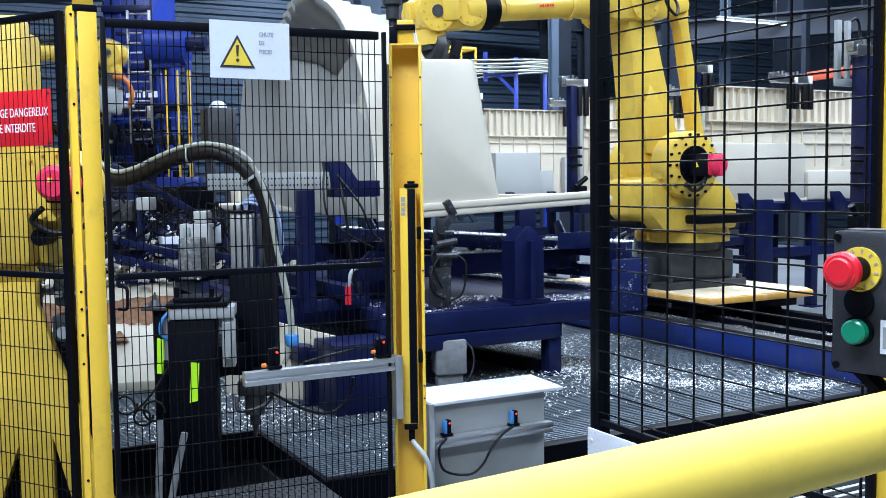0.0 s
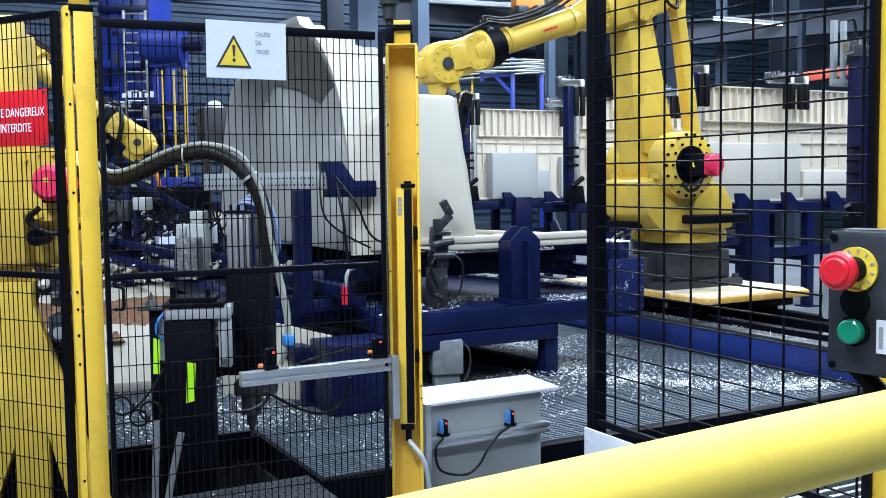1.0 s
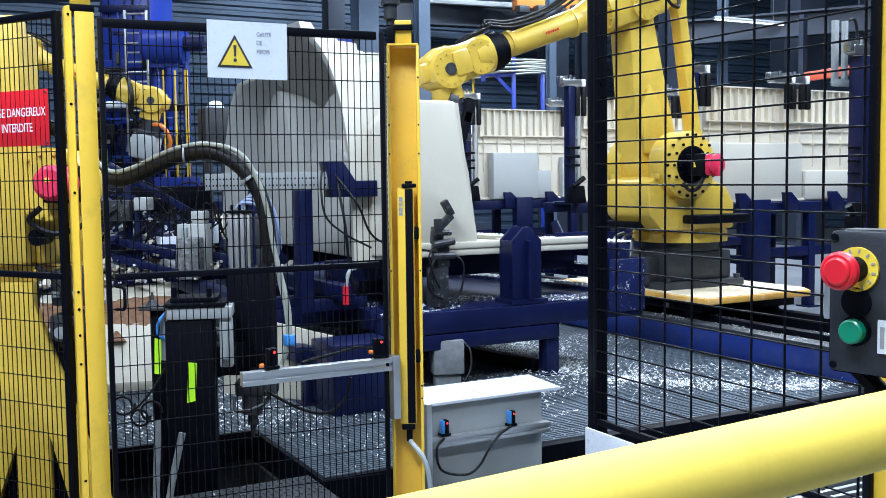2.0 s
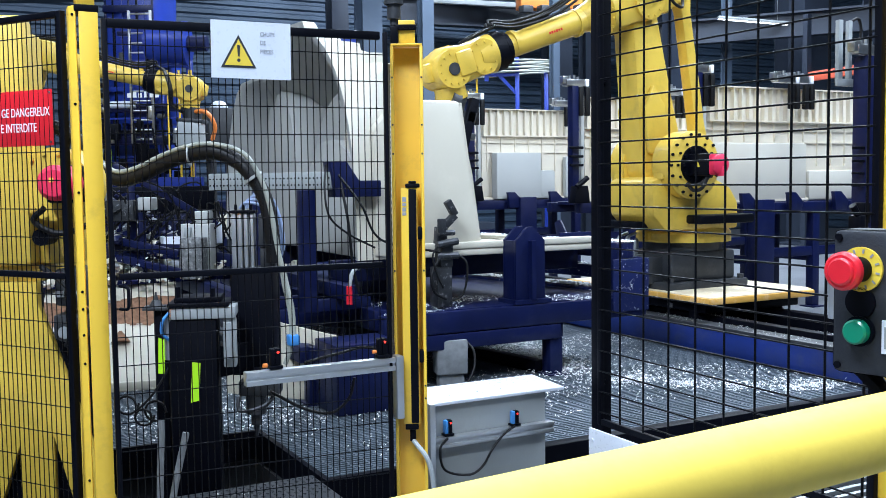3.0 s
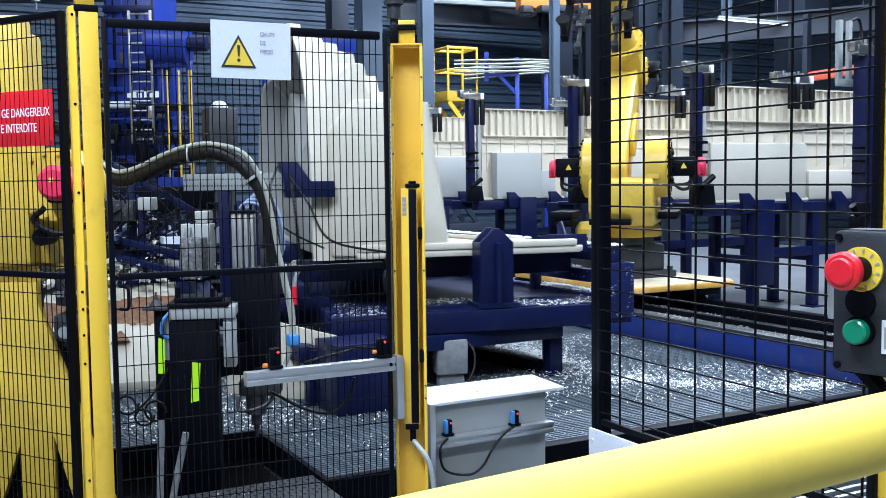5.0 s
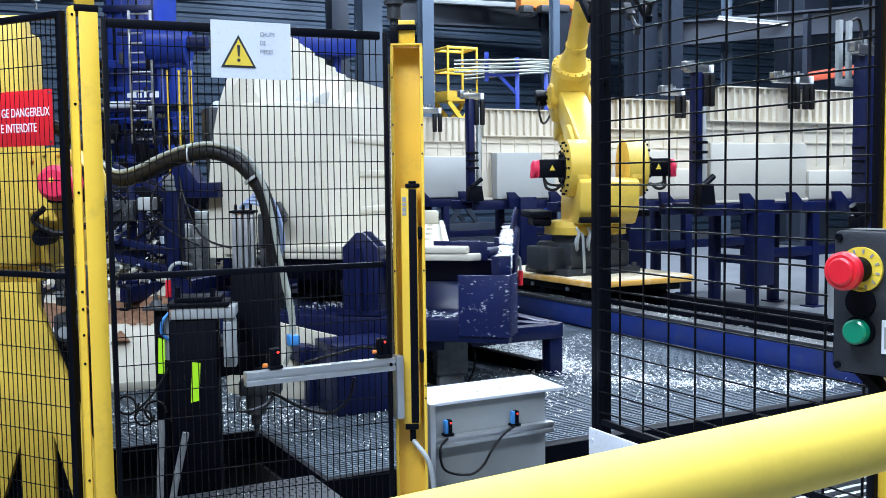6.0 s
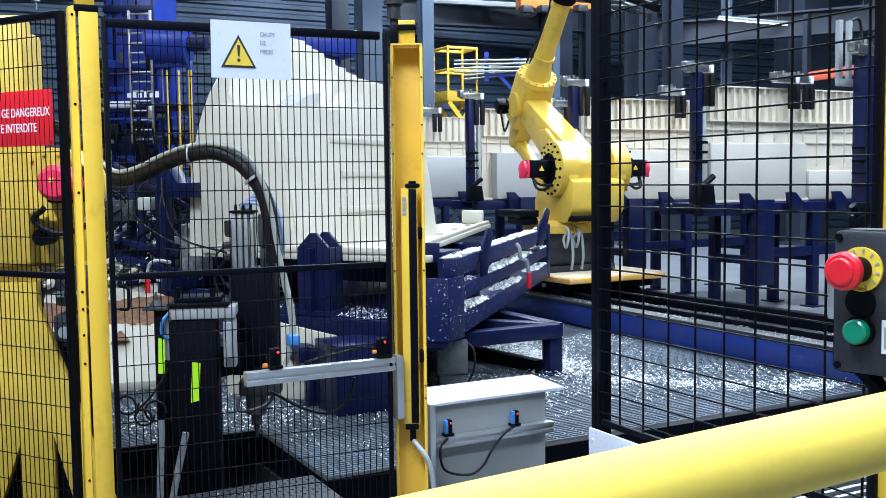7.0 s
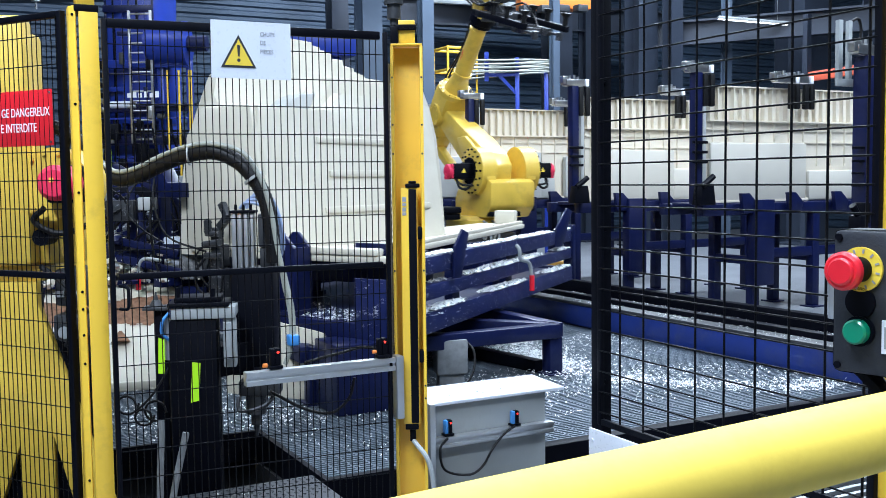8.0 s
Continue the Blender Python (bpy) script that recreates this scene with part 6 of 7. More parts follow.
def rack(x0, x1, y):
    root = thing("panel_rack", "dark blue steel rack holding pool panels upright", "rack", group="panel racks")
    bm = bmesh.new()
    beam(bm, (x0 - 0.2, y - 0.12, 1.10), (x1, y - 0.12, 1.10), 0.10, 0.12, 0.006)
    part("front_beam", bm, NAVY, root)
    bm = bmesh.new()
    beam(bm, (x0 - 0.2, y + 0.45, 1.10), (x1, y + 0.45, 1.10), 0.10, 0.12, 0.006)
    part("rear_beam", bm, NAVY, root)
    bm = bmesh.new()
    box(bm, x0 - 0.1, x1, y - 0.08, y + 0.42, 1.13, 1.168, 0.004)
    part("tray", bm, NAVY, root)
    for x in (x0 + 0.55, x0 + 1.45, x1 - 0.2):
        for dy in (-0.12, 0.45):
            bm = bmesh.new()
            box(bm, x - 0.05, x + 0.05, y + dy - 0.05, y + dy + 0.05, 0.0, 1.04, 0.006)
            box(bm, x - 0.09, x + 0.09, y + dy - 0.09, y + dy + 0.09, -0.004, 0.012)
            part("leg", bm, NAVY, root)
        bm = bmesh.new()
        beam(bm, (x, y - 0.07, 0.55), (x, y + 0.40, 0.55), 0.07, 0.09, 0.005)
        part("tie_bar", bm, NAVY, root)
    bm = bmesh.new()
    beam(bm, (x0 + 0.6, y - 0.12, 0.62), (x1 - 0.25, y - 0.12, 0.62), 0.08, 0.10, 0.006)
    part("lower_beam", bm, NAVY, root)
    for x in (x0 + 0.38, x0 + 1.05, x0 + 1.75):
        bm = bmesh.new()
        prism(bm, [(x - 0.10, 1.06), (x + 0.06, 1.06), (x + 0.10, 1.16), (x - 0.02, 1.27), (x - 0.13, 1.27)], 0.05, "y", y - 0.26, 0.004)
        part("stop_block", bm, NAVY, root)
    bm = bmesh.new()
    box(bm, x0 + 0.42, x0 + 0.68, y - 0.30, y - 0.175, 0.30, 1.2, 0.008)
    part("gusset_post", bm, NAVY, root)
    # end post that carries the clamp
    bm = bmesh.new()
    box(bm, x0 - 0.28, x0 - 0.19, y - 0.15, y - 0.05, 1.16, 2.50, 0.006)
    part("end_post", bm, NAVY, root)
    bm = bmesh.new()
    prism(bm, [(x0 - 0.36, 1.16), (x0 - 0.14, 1.16), (x0 - 0.17, 1.36), (x0 - 0.33, 1.36)], 0.12, "y", y - 0.30, 0.01)
    rod(bm, (x0 - 0.33, y - 0.30, 1.35), (x0 - 0.18, y - 0.30, 1.45), 0.03, 10)
    part("locating_jaw", bm, BLACK, root)
    for z in (1.58, 1.68, 1.78):
        bm = bmesh.new()
        box(bm, x0 - 0.34, x0 - 0.16, y - 0.20, y - 0.161, z, z + 0.03, 0.006)
        part("catch", bm, BLACK, root)
    return root


ROWS = [(7.28, 10.6, 7.83, [(0.02, 1.42, 1.80, 0.05), (1.44, 2.6, 1.50, 0.07)]), (6.95, 9.6, 9.50, [(0.15, 1.3, 1.78, 0.08), (1.3, 2.2, 1.55, 0.06)]),
        (6.72, 9.4, 11.50, [(0.14, 0.86, 1.80, 0.16), (0.86, 1.12, 1.56, 0.10), (1.3, 2.0, 1.75, 0.1)]), (5.6, 9.2, 13.30, [(0.5, 1.85, 1.80, 0.14), (2.0, 2.5, 1.6, 0.1)])]
for x0, x1, y, boxes in ROWS:
    rack(x0, x1, y)
    pool_panel(x0, x1, y, boxes)
    clamp_head(x0 - 0.22, y - 0.10, 2.52, 0.36)
    clamp_head(x0 + 1.22, y - 0.10, 2.46, 0.30)
    if y < 9:
        clamp_head(x0 + 1.0, y - 0.10, 2.46, 0.30)
    bm = bmesh.new()
    box(bm, x0 - 0.075, x0 - 0.03, y - 0.03, y + 0.03, 1.17, 2.41, 0.004)
    for k in range(9):
        box(bm, x0 - 0.085, x0 - 0.076, y - 0.02, y + 0.02, 1.25 + 0.13 * k, 1.28 + 0.13 * k)
    solid("guide_strip", bm, GREYP, "pale notched guide strip at the panel edge", "guide strip", "guide strips")
# post of the foremost rack
bm = bmesh.new()
box(bm, 6.90, 7.04, 5.56, 5.70, 0.0, 2.42, 0.006)
solid("rack_post", bm, NAVY, "dark blue steel rack post", "post")
clamp_head(6.95, 5.62, 2.45, 0.0 + 0.08)
jaw = thing("post_jaw", "black locating jaw fixed to a rack post", "jaw")
bm = bmesh.new()
box(bm, 6.82, 6.90, 5.50, 5.62, 1.05, 1.22, 0.01)
part("bracket", bm, BLACK, jaw)
bm = bmesh.new()
box(bm, 6.74, 6.84, 5.48, 5.60, 0.95, 1.12, 0.02)
part("pad", bm, BLACK, jaw)
bm = bmesh.new()
rod(bm, (6.70, 5.52, 1.20), (6.86, 5.52, 1.0), 0.03, 10)
part("lever", bm, BLACK, jaw)
for z in (1.35, 1.45, 1.55, 1.66):
    bm = bmesh.new()
    box(bm, 6.80, 6.90, 5.57, 5.62, z, z + 0.02, 0.004)
    part("finger", bm, BLACK, jaw)


# ---------- scrap and containers by the trim area ----------
def lump_heap(name, label, category, pieces, material, seed, cx, cy, rx, ry, z0, zh, s0, s1):
    """Loose broken offcuts: tilted chamfered blocks piled up."""
    rnd = random.Random(seed)
    bm = bmesh.new()
    for _ in range(pieces):
        u, v = rnd.gauss(0, 0.45), rnd.gauss(0, 0.45)
        h = max(0.0, 1 - u * u - v * v)
        s = rnd.uniform(s0, s1)
        m = Matrix.Translation((cx + u * rx, cy + v * ry, z0 + rnd.random() * zh * h + s * 0.2)) @ pose(0, 0, 0, rnd.uniform(-40, 40), rnd.uniform(-40, 40), rnd.uniform(0, 360))
        box(bm, -s / 2, s / 2, -s * rnd.uniform(0.15, 0.5), s * rnd.uniform(0.15, 0.5), -s * rnd.uniform(0.05, 0.3), s * rnd.uniform(0.05, 0.3), 0, m)
    return tagged(part(name, bm, material), label, category, kind="stuff")


def scrap_table():
    x, y = along(-2.55, 8.2)
    root = thing("scrap_table", "dark blue steel work table heaped with offcuts", "table", pose(x, y, 0, 0, 0, 0))
    bm = bmesh.new()
    box(bm, -0.9, 0.8, -0.5, 0.9, 0.66, 0.70, 0.005)
    part("tabletop", bm, NAVY, root)
    for sx in (-0.82, 0.72):
        for sy in (-0.42, 0.82):
            bm = bmesh.new()
            box(bm, sx - 0.05, sx + 0.05, sy - 0.05, sy + 0.05, 0.0, 0.66, 0.005)
            part("leg", bm, NAVY, root)
    bm = bmesh.new()
    beam(bm, (-0.9, -0.3, 0.95), (0.3, -0.5, 0.90), 0.06, 0.12, 0.006)
    beam(bm, (-0.7, 0.2, 1.10), (0.7, -0.4, 0.80), 0.06, 0.10, 0.006)
    beam(bm, (-0.5, 0.3, 0.70), (-0.5, 0.3, 1.50), 0.08, 0.08, 0.006)
    beam(bm, (0.05, 0.3, 0.70), (0.05, 0.3, 1.35), 0.08, 0.08, 0.006)
    part("tilted_frame", bm, NAVY, root)
    bm = bmesh.new()
    box(bm, -0.35, 0.75, 0.3, 0.36, 1.18, 1.42, 0.01)
    part("back_screen", bm, BLACK, root)
    bm = bmesh.new()
    box(bm, 0.12, 0.34, -0.50, -0.30, 0.70, 1.02, 0.012)
    box(bm, 0.40, 0.62, -0.42, -0.2, 0.95, 1.12, 0.012)
    part("white_box", bm, PAPER, root)
    # things standing on the table, along and across the line of sight
    for lx, ld, w, z0, z1, m_, nm in ((-1.95, 7.72, 0.17, 0.70, 1.02, SPECK, "speckled_block"), (-1.97, 7.95, 0.24, 0.70, 1.12, GREYP, "carton"), (-1.93, 7.98, 0.11, 1.121, 1.22, GREYP, "carton"),
                                      (-2.02, 7.9, 0.05, 1.02, 1.10, GREY, "clip"), (-2.50, 7.75, 0.22, 1.16, 1.32, CASTM, "tool_housing"), (-2.30, 7.72, 0.10, 1.24, 1.34, GREYP, "tool_housing")):
        bm = bmesh.new()
        px_, py_ = along(lx, ld)
        box(bm, -w / 2, w / 2, -0.1, 0.1, z0, z1, 0.01, pose(px_ - x, py_ - y, 0, 0, 0, -28))
        part(nm, bm, m_, root)
    for lx, ld, z0, lx1, ld1, z1 in ((-2.6, 7.7, 1.02, -2.05, 7.65, 0.90), (-2.55, 7.65, 0.88, -2.02, 7.6, 0.76), (-2.62, 7.9, 1.60, -1.85, 8.1, 1.10), (-2.45, 7.8, 0.70, -2.45, 7.8, 1.45), (-2.36, 7.75, 0.70, -2.36, 7.75, 1.22)):
        bm = bmesh.new()
        a, b = along(lx, ld), along(lx1, ld1)
        beam(bm, (a[0] - x, a[1] - y, z0), (b[0] - x, b[1] - y, z1), 0.05, 0.055, 0.004)
        part("jig_bar", bm, NAVY, root)
    bm = bmesh.new()
    rod(bm, (0.32, -0.52, 0.74), (0.32, -0.52, 0.90), 0.09, 18)
    part("drum_reel", bm, CASTM, root)
    bm = bmesh.new()
    rod(bm, (-0.55, -0.5, 0.78), (-0.55, -0.5, 0.98), 0.07, 16)
    part("drum_reel", bm, CASTM, root)
    return x, y


SPECK = mat("speckled_grey_foam", (0.14, 0.145, 0.15), 0.7, 0, 0.6, 30, 0.3, 60, (0.6, 0.6, 0.58), 0.7, 26)
tx, ty = scrap_table()
lump_heap("plastic_offcuts", "pile of white plastic offcuts on the work table", "offcuts", 420, PVC, 5, tx, ty - 0.1, 0.95, 0.6, 0.70, 0.36, 0.02, 0.10)
lump_heap("metal_parts", "pile of steel jigs and fittings on the work table", "fittings", 360, ALU, 7, tx - 0.25, ty - 0.15, 0.8, 0.6, 0.70, 0.70, 0.015, 0.06)
lump_heap("dark_fittings", "dark blue and black fittings among the offcuts", "fittings", 160, NAVY, 8, tx - 0.2, ty - 0.15, 0.9, 0.6, 0.70, 0.72, 0.02, 0.09)
heap("shavings", 5200, tx - 0.9, tx + 0.8, ty - 0.5, ty + 0.4, 0.78, 51, 0.04, "white shavings drifted over the work table")
bm = bmesh.new()
rnd = random.Random(3)
for k in range(34):
    p = Vector((tx + rnd.uniform(-0.9, 0.75), ty - 0.45 + rnd.uniform(-0.05, 0.5), 0.85 + rnd.uniform(0, 0.3)))
    hose(bm, [p, p + Vector((rnd.uniform(-0.2, 0.2), -0.05, rnd.uniform(0.1, 0.4))), p + Vector((rnd.uniform(-0.3, 0.3), -0.05, rnd.uniform(0.0, 0.3))), p + Vector((rnd.uniform(-0.3, 0.3), 0, -0.1))], 0.008, 6, 5)
tagged(part("loose_cables", bm, RUBBER), "tangle of black cables over the work table", "cables", kind="stuff")


def white_container():
    x, y = along(-2.55, 7.35)
    root = thing("flake_heap", "heap of white plastic flakes with brown granulate behind a sill", "heap", pose(x, y, 0, 0, 0, -10))
    bm = bmesh.new()
    box(bm, -0.75, 0.55, -0.62, -0.585, 0.0, 0.07, 0.012)
    part("front_sill", bm, PVC, root)

    def strip(y0, y1, z0, z1, seed):
        g = bmesh.new()
        for v in bmesh.ops.create_grid(g, x_segments=40, y_segments=16, size=0.5)["verts"]:
            t = v.co.y + 0.5
            p = Vector((-0.1 + v.co.x * 1.3, y0 + t * (y1 - y0), z0 + t * (z1 - z0)))
            p.z += 0.035 * noise.noise((p.x * 5, p.y * 5, seed)) + 0.02 * noise.noise((p.x * 17, p.y * 17, seed))
            p.z *= 1.0 if p.z > 0 else 0.0
            v.co = p
        return g
    part("flake_layer", strip(-0.585, -0.18, 0.05, 0.42, 1.0), PVC, root, "white plastic flakes")
    part("granulate", strip(-0.19, 0.10, 0.41, 0.565, 2.0), BROWN, root, "rusty brown granulate")
    part("flake_layer", strip(0.09, 0.38, 0.555, 0.68, 3.0), PVC, root, "white plastic flakes")
    bm = bmesh.new()
    rod(bm, (0.12, -0.30, 0.30), (0.12, -0.27, 0.38), 0.07, 14, 0.01)
    part("brown_clod", bm, BROWN, root)


white_container()


def leaning_panel():
    x, y = along(-1.08, 6.55)
    root = thing("slide_sheet", "white plastic slide sheet leaning under the turntable", "sheet", pose(x, y, 0, 0, 0, -50))
    bm = bmesh.new()
    prism(bm, [(-0.45, 0.0), (0.45, 0.0), (0.40, 0.44), (-0.45, 0.58)], 0.02, "y", 0, 0.004)
    part("sheet", bm, PVC, root)
    bm = bmesh.new()
    box(bm, -0.40, 0.40, 0.021, 0.05, 0.0, 0.30, 0.004)
    part("support", bm, NAVY, root)


leaning_panel()
x, y = along(-0.55, 6.25)
bm = bmesh.new()
box(bm, x - 0.22, x + 0.22, y - 0.18, y + 0.20, 0.0, 0.44, 0.01)
solid("drive_cabinet", bm, NAVY, "dark blue steel drive cabinet under the turntable", "cabinet")
x, y = along(0.05, 6.85)
jb = thing("junction_box", "grey junction box with a cable under the turntable", "junction box", pose(x, y, 0, 0, 0, -15))
# box in a darker grey, with the turntable's shade put into its colour
bm = bmesh.new()
box(bm, -0.12, 0.10, -0.08, 0.08, 0.10, 0.34, 0.012)
part("housing", bm, GREYC2, jb)
bm = bmesh.new()
box(bm, -0.10, 0.08, -0.05, 0.05, 0.0, 0.10, 0.006)
part("stand", bm, GREYC2, jb)
bm = bmesh.new()
hose(bm, [(0.10, -0.03, 0.32), (0.14, -0.08, 0.26), (0.13, -0.12, 0.14), (0.05, -0.16, 0.03), (-0.05, -0.2, 0.012)], 0.008)
part("cable", bm, RUBBER, jb)


# ---------- blue moulding machine ----------
def blue_machine():
    x, y = along(-3.75, 13.0)
    root = thing("moulding_machine", "tall bright blue moulding machine with ladder and drum", "machine", pose(x, y, 0, 0, 0, -28))
    bm = bmesh.new()
    box(bm, -0.55, 0.10, -0.2, 0.9, 1.2, 4.6, 0.03)
    box(bm, -0.30, 0.30, -0.30, 0.3, 2.2, 3.5, 0.03)
    part("body", bm, BLUE, root)
    bm = bmesh.new()
    box(bm, -1.0, 0.9, -0.15, 0.9, 0.0, 1.2, 0.02)
    part("base", bm, NAVY, root)
    for k in range(7):
        bm = bmesh.new()
        box(bm, -0.53 + 0.1 * k, -0.505 + 0.1 * k - 0.008 * (k % 2), -0.235, -0.203, 1.3, 4.5, 0.004)
        part("rib", bm, (NAVY, BLACK, BLUE)[k % 3], root)
    for k, z in enumerate((1.7, 2.05, 2.62, 3.62, 3.95, 4.3)):
        bm = bmesh.new()
        box(bm, -0.54, 0.09, -0.26, -0.236, z, z + 0.06 + 0.03 * (k % 2), 0.006)
        part("band", bm, (BLUE, NAVY)[k % 2], root)
    bm = bmesh.new()
    rod(bm, (0.10, -0.35, 3.20), (0.52, -0.35, 3.20), 0.26, 28)
    rod(bm, (0.50, -0.35, 3.20), (0.56, -0.35, 3.20), 0.28, 28)
    rod(bm, (0.04, -0.35, 3.20), (0.10, -0.35, 3.20), 0.20, 28)
    part("drum", bm, BLUE, root, "glossy blue drum")
    bm = bmesh.new()
    rod(bm, (0.56, -0.35, 3.20), (0.80, -0.35, 3.20), 0.10, 20)
    part("coupling", bm, NAVY, root)
    for z in (1.95, 2.35, 2.9):
        bm = bmesh.new()
        box(bm, -0.6, 0.55, -0.42, -0.34, z, z + 0.10, 0.01)
        part("cross_beam", bm, BLUE if z > 2.6 else NAVY, root)
    for xx in (0.16, 0.52):
        bm = bmesh.new()
        box(bm, xx, xx + 0.08, -0.36, -0.28, 1.2, 3.0, 0.01)
        part("column", bm, BLUE, root)
    for k in range(7):
        bm = bmesh.new()
        box(bm, -0.62, 0.58, -0.45, -0.42, 1.45 + 0.16 * k, 1.475 + 0.16 * k, 0.004)
        part("pipe_rail", bm, (NAVY, BLACK, BLUE)[k % 3], root)
    rnd2 = random.Random(9)
    for k in range(26):
        bm = bmesh.new()
        ax, az = rnd2.uniform(-0.58, 0.5), rnd2.uniform(1.4, 3.3)
        w, h = rnd2.uniform(0.03, 0.13), rnd2.uniform(0.04, 0.16)
        box(bm, ax, ax + w, -0.50, -0.42, az, az + h, 0.006)
        part("valve", bm, (BLACK, STEEL, NAVY, DGREY, BLACK)[k % 5], root)
    bm = bmesh.new()
    for sx in (-0.14, 0.13):
        box(bm, sx - 0.015, sx + 0.015, -0.50, -0.46, 1.95, 3.6, 0.004)
    lad = part("ladder", bm, STEEL, root, "steel ladder")
    for k in range(14):
        bm = bmesh.new()
        rod(bm, (-0.125, -0.48, 2.0 + 0.12 * k), (0.115, -0.48, 2.0 + 0.12 * k), 0.011, 8)
        part("rung", bm, STEEL, lad)
    bm = bmesh.new()
    for k in range(9):
        box(bm, -0.70, -0.62, -0.30, -0.1, 1.9 + 0.13 * k, 1.97 + 0.13 * k, 0.01)
    box(bm, -0.80, -0.69, -0.30, -0.1, 1.8, 3.2, 0.01)
    part("chain_column", bm, BLACK, root)
    bm = bmesh.new()
    rod(bm, (-0.42, -0.42, 2.44), (-0.10, -0.42, 2.44), 0.045, 14)
    part("white_cylinder", bm, PAPER, root)
    for k in range(6):
        bm = bmesh.new()
        box(bm, -0.18 + 0.07 * k, -0.135 + 0.07 * k, -0.515, -0.512, 2.52, 2.575 + 0.02 * (k % 2))
        part("lettering", bm, WHITE, root)
    for xx in (0.34, 0.48, 0.62):
        bm = bmesh.new()
        rod(bm, (xx, -0.55, 1.2), (xx, -0.55, 2.85), 0.014 if xx != 0.62 else 0.024, 12)
        part("guide_rod", bm, SAFETY_Y, root, "yellow guide rod")
    bm = bmesh.new()
    box(bm, 0.2, 0.75, -0.62, -0.50, 1.35, 1.52, 0.01)
    part("lower_beam", bm, BLUE, root)
    for k in range(9):
        bm = bmesh.new()
        hose(bm, [(-0.5 + 0.12 * k, -0.45, 2.3 - 0.05 * (k % 3)), (-0.45 + 0.12 * k, -0.55, 2.0), (-0.5 + 0.14 * k, -0.5, 1.7), (-0.42 + 0.12 * k, -0.45, 1.5)], 0.014, 6, 4)
        part("pipe", bm, BLACK, root)
    for bx0, bx1, bz0, bz1 in ((-0.52, -0.30, 2.0, 2.2), (-0.1, 0.05, 1.7, 1.95)):
        bm = bmesh.new()
        box(bm, bx0, bx1, -0.52, -0.42, bz0, bz1, 0.01)
        part("valve_block", bm, BLACK, root)
    bm = bmesh.new()
    box(bm, -0.45, -0.40, -0.56, -0.52, 1.62, 1.88)
    part("warning_strip", bm, LIME, root)
    return root


blue_machine()
x, y = along(-2.72, 12.2)
dust = thing("grey_hopper", "dark grey hopper with a pale dome lid", "hopper", pose(x, y, 0))
bm = bmesh.new()
box(bm, -0.18, 0.18, -0.18, 0.18, 1.8, 2.35, 0.02)
box(bm, -0.14, -0.09, -0.14, -0.09, 0, 1.8)
box(bm, 0.09, 0.14, -0.14, -0.09, 0, 1.8)
box(bm, -0.14, -0.09, 0.09, 0.14, 0, 1.8)
box(bm, 0.09, 0.14, 0.09, 0.14, 0, 1.8)
part("bin", bm, DGREY, dust)
bm = bmesh.new()
ball(bm, (0, 0, 2.36), 0.11, 1, 1, 0.8)
part("lid", bm, PAPER, dust)

# blue overhead duct behind the moulding
bm = bmesh.new()
x, y = along(-1.55, 13.5)
box(bm, x - 0.9, x + 0.45, y, y + 0.5, 3.15, 3.45, 0.02)
box(bm, x - 0.8, x - 0.7, y + 0.2, y + 0.3, 0, 3.15)
box(bm, x + 0.2, x + 0.3, y + 0.2, y + 0.3, 0, 3.15)
solid("machine_gantry", bm, BLUE, "bright blue gantry of a machine", "gantry")


# ---------- hall steel, crane, platform ----------
for px_, d, w, m, lab in ((-0.26, 17.5, 0.22, LCOL, "pale grey-blue steel hall column"), (-1.15, 16.0, 0.34, LCOL, "grey-blue steel hall column"), (-1.75, 17.0, 0.30, COLUMN, "dark steel hall column"),
                          (2.55, 22.0, 0.5, COLUMN, "dark steel hall column"), (3.3, 22.5, 0.3, COLUMN, "dark steel hall column"), (4.2, 21.0, 0.5, COLUMN, "dark steel hall column"),
                          (4.75, 20.5, 0.3, COLUMN, "dark steel hall column"), (7.6, 21.0, 0.8, COLUMN, "broad dark steel hall column"), (0.05, 22.5, 0.45, COLUMN, "dark steel hall column"), (6.0, 21.0, 0.16, LCOL, "slim pale steel column"), (8.9, 20.5, 0.35, COLUMN, "dark steel hall column"), (2.05, 18.0, 0.14, LCOL, "slim pale steel column")):
    cx, cy = along(px_, d)
    if cy < 19.6 and cx < 21.6:
        column(cx, cy, w, w, m, lab)
girder((*along(-1.0, 21.0), 5.0), (*along(5.5, 23.5), 5.0), 0.55, 0.3, COLUMN, "dark steel girder under the roof")
girder((*along(4.5, 21.0), 4.4), (*along(11, 19.0), 4.6), 0.5, 0.3, COLUMN, "dark steel girder under the roof")
girder((*along(-7.5, 15.0), 4.35), (*along(-0.5, 15.5), 4.45), 0.35, 0.25, COLUMN, "dark steel girder above the machine")


def crane():
    root = thing("overhead_crane", "orange overhead crane bridge with hoist", "crane")
    bm = bmesh.new()
    beam(bm, (*along(1.56, 20.0), 4.97), (*along(2.98, 20.3), 4.97), 0.4, 0.30, 0.01)
    part("bridge", bm, ORANGE, root)
    for k in range(4):
        bm = bmesh.new()
        cx, cy = along(1.7 + 0.36 * k, 19.85)
        box(bm, cx - 0.12, cx + 0.12, cy - 0.1, cy + 0.1, 4.72, 4.86, 0.02)
        part("hoist", bm, DGREY, root)
    bm = bmesh.new()
    for s in (1.62, 2.92):
        cx, cy = along(s, 20.0 + (s - 1.4) * 0.18)
        box(bm, cx - 0.08, cx + 0.08, cy - 0.08, cy + 0.08, 5.12, 9.99)
    part("hanger", bm, COLUMN, root)


crane()


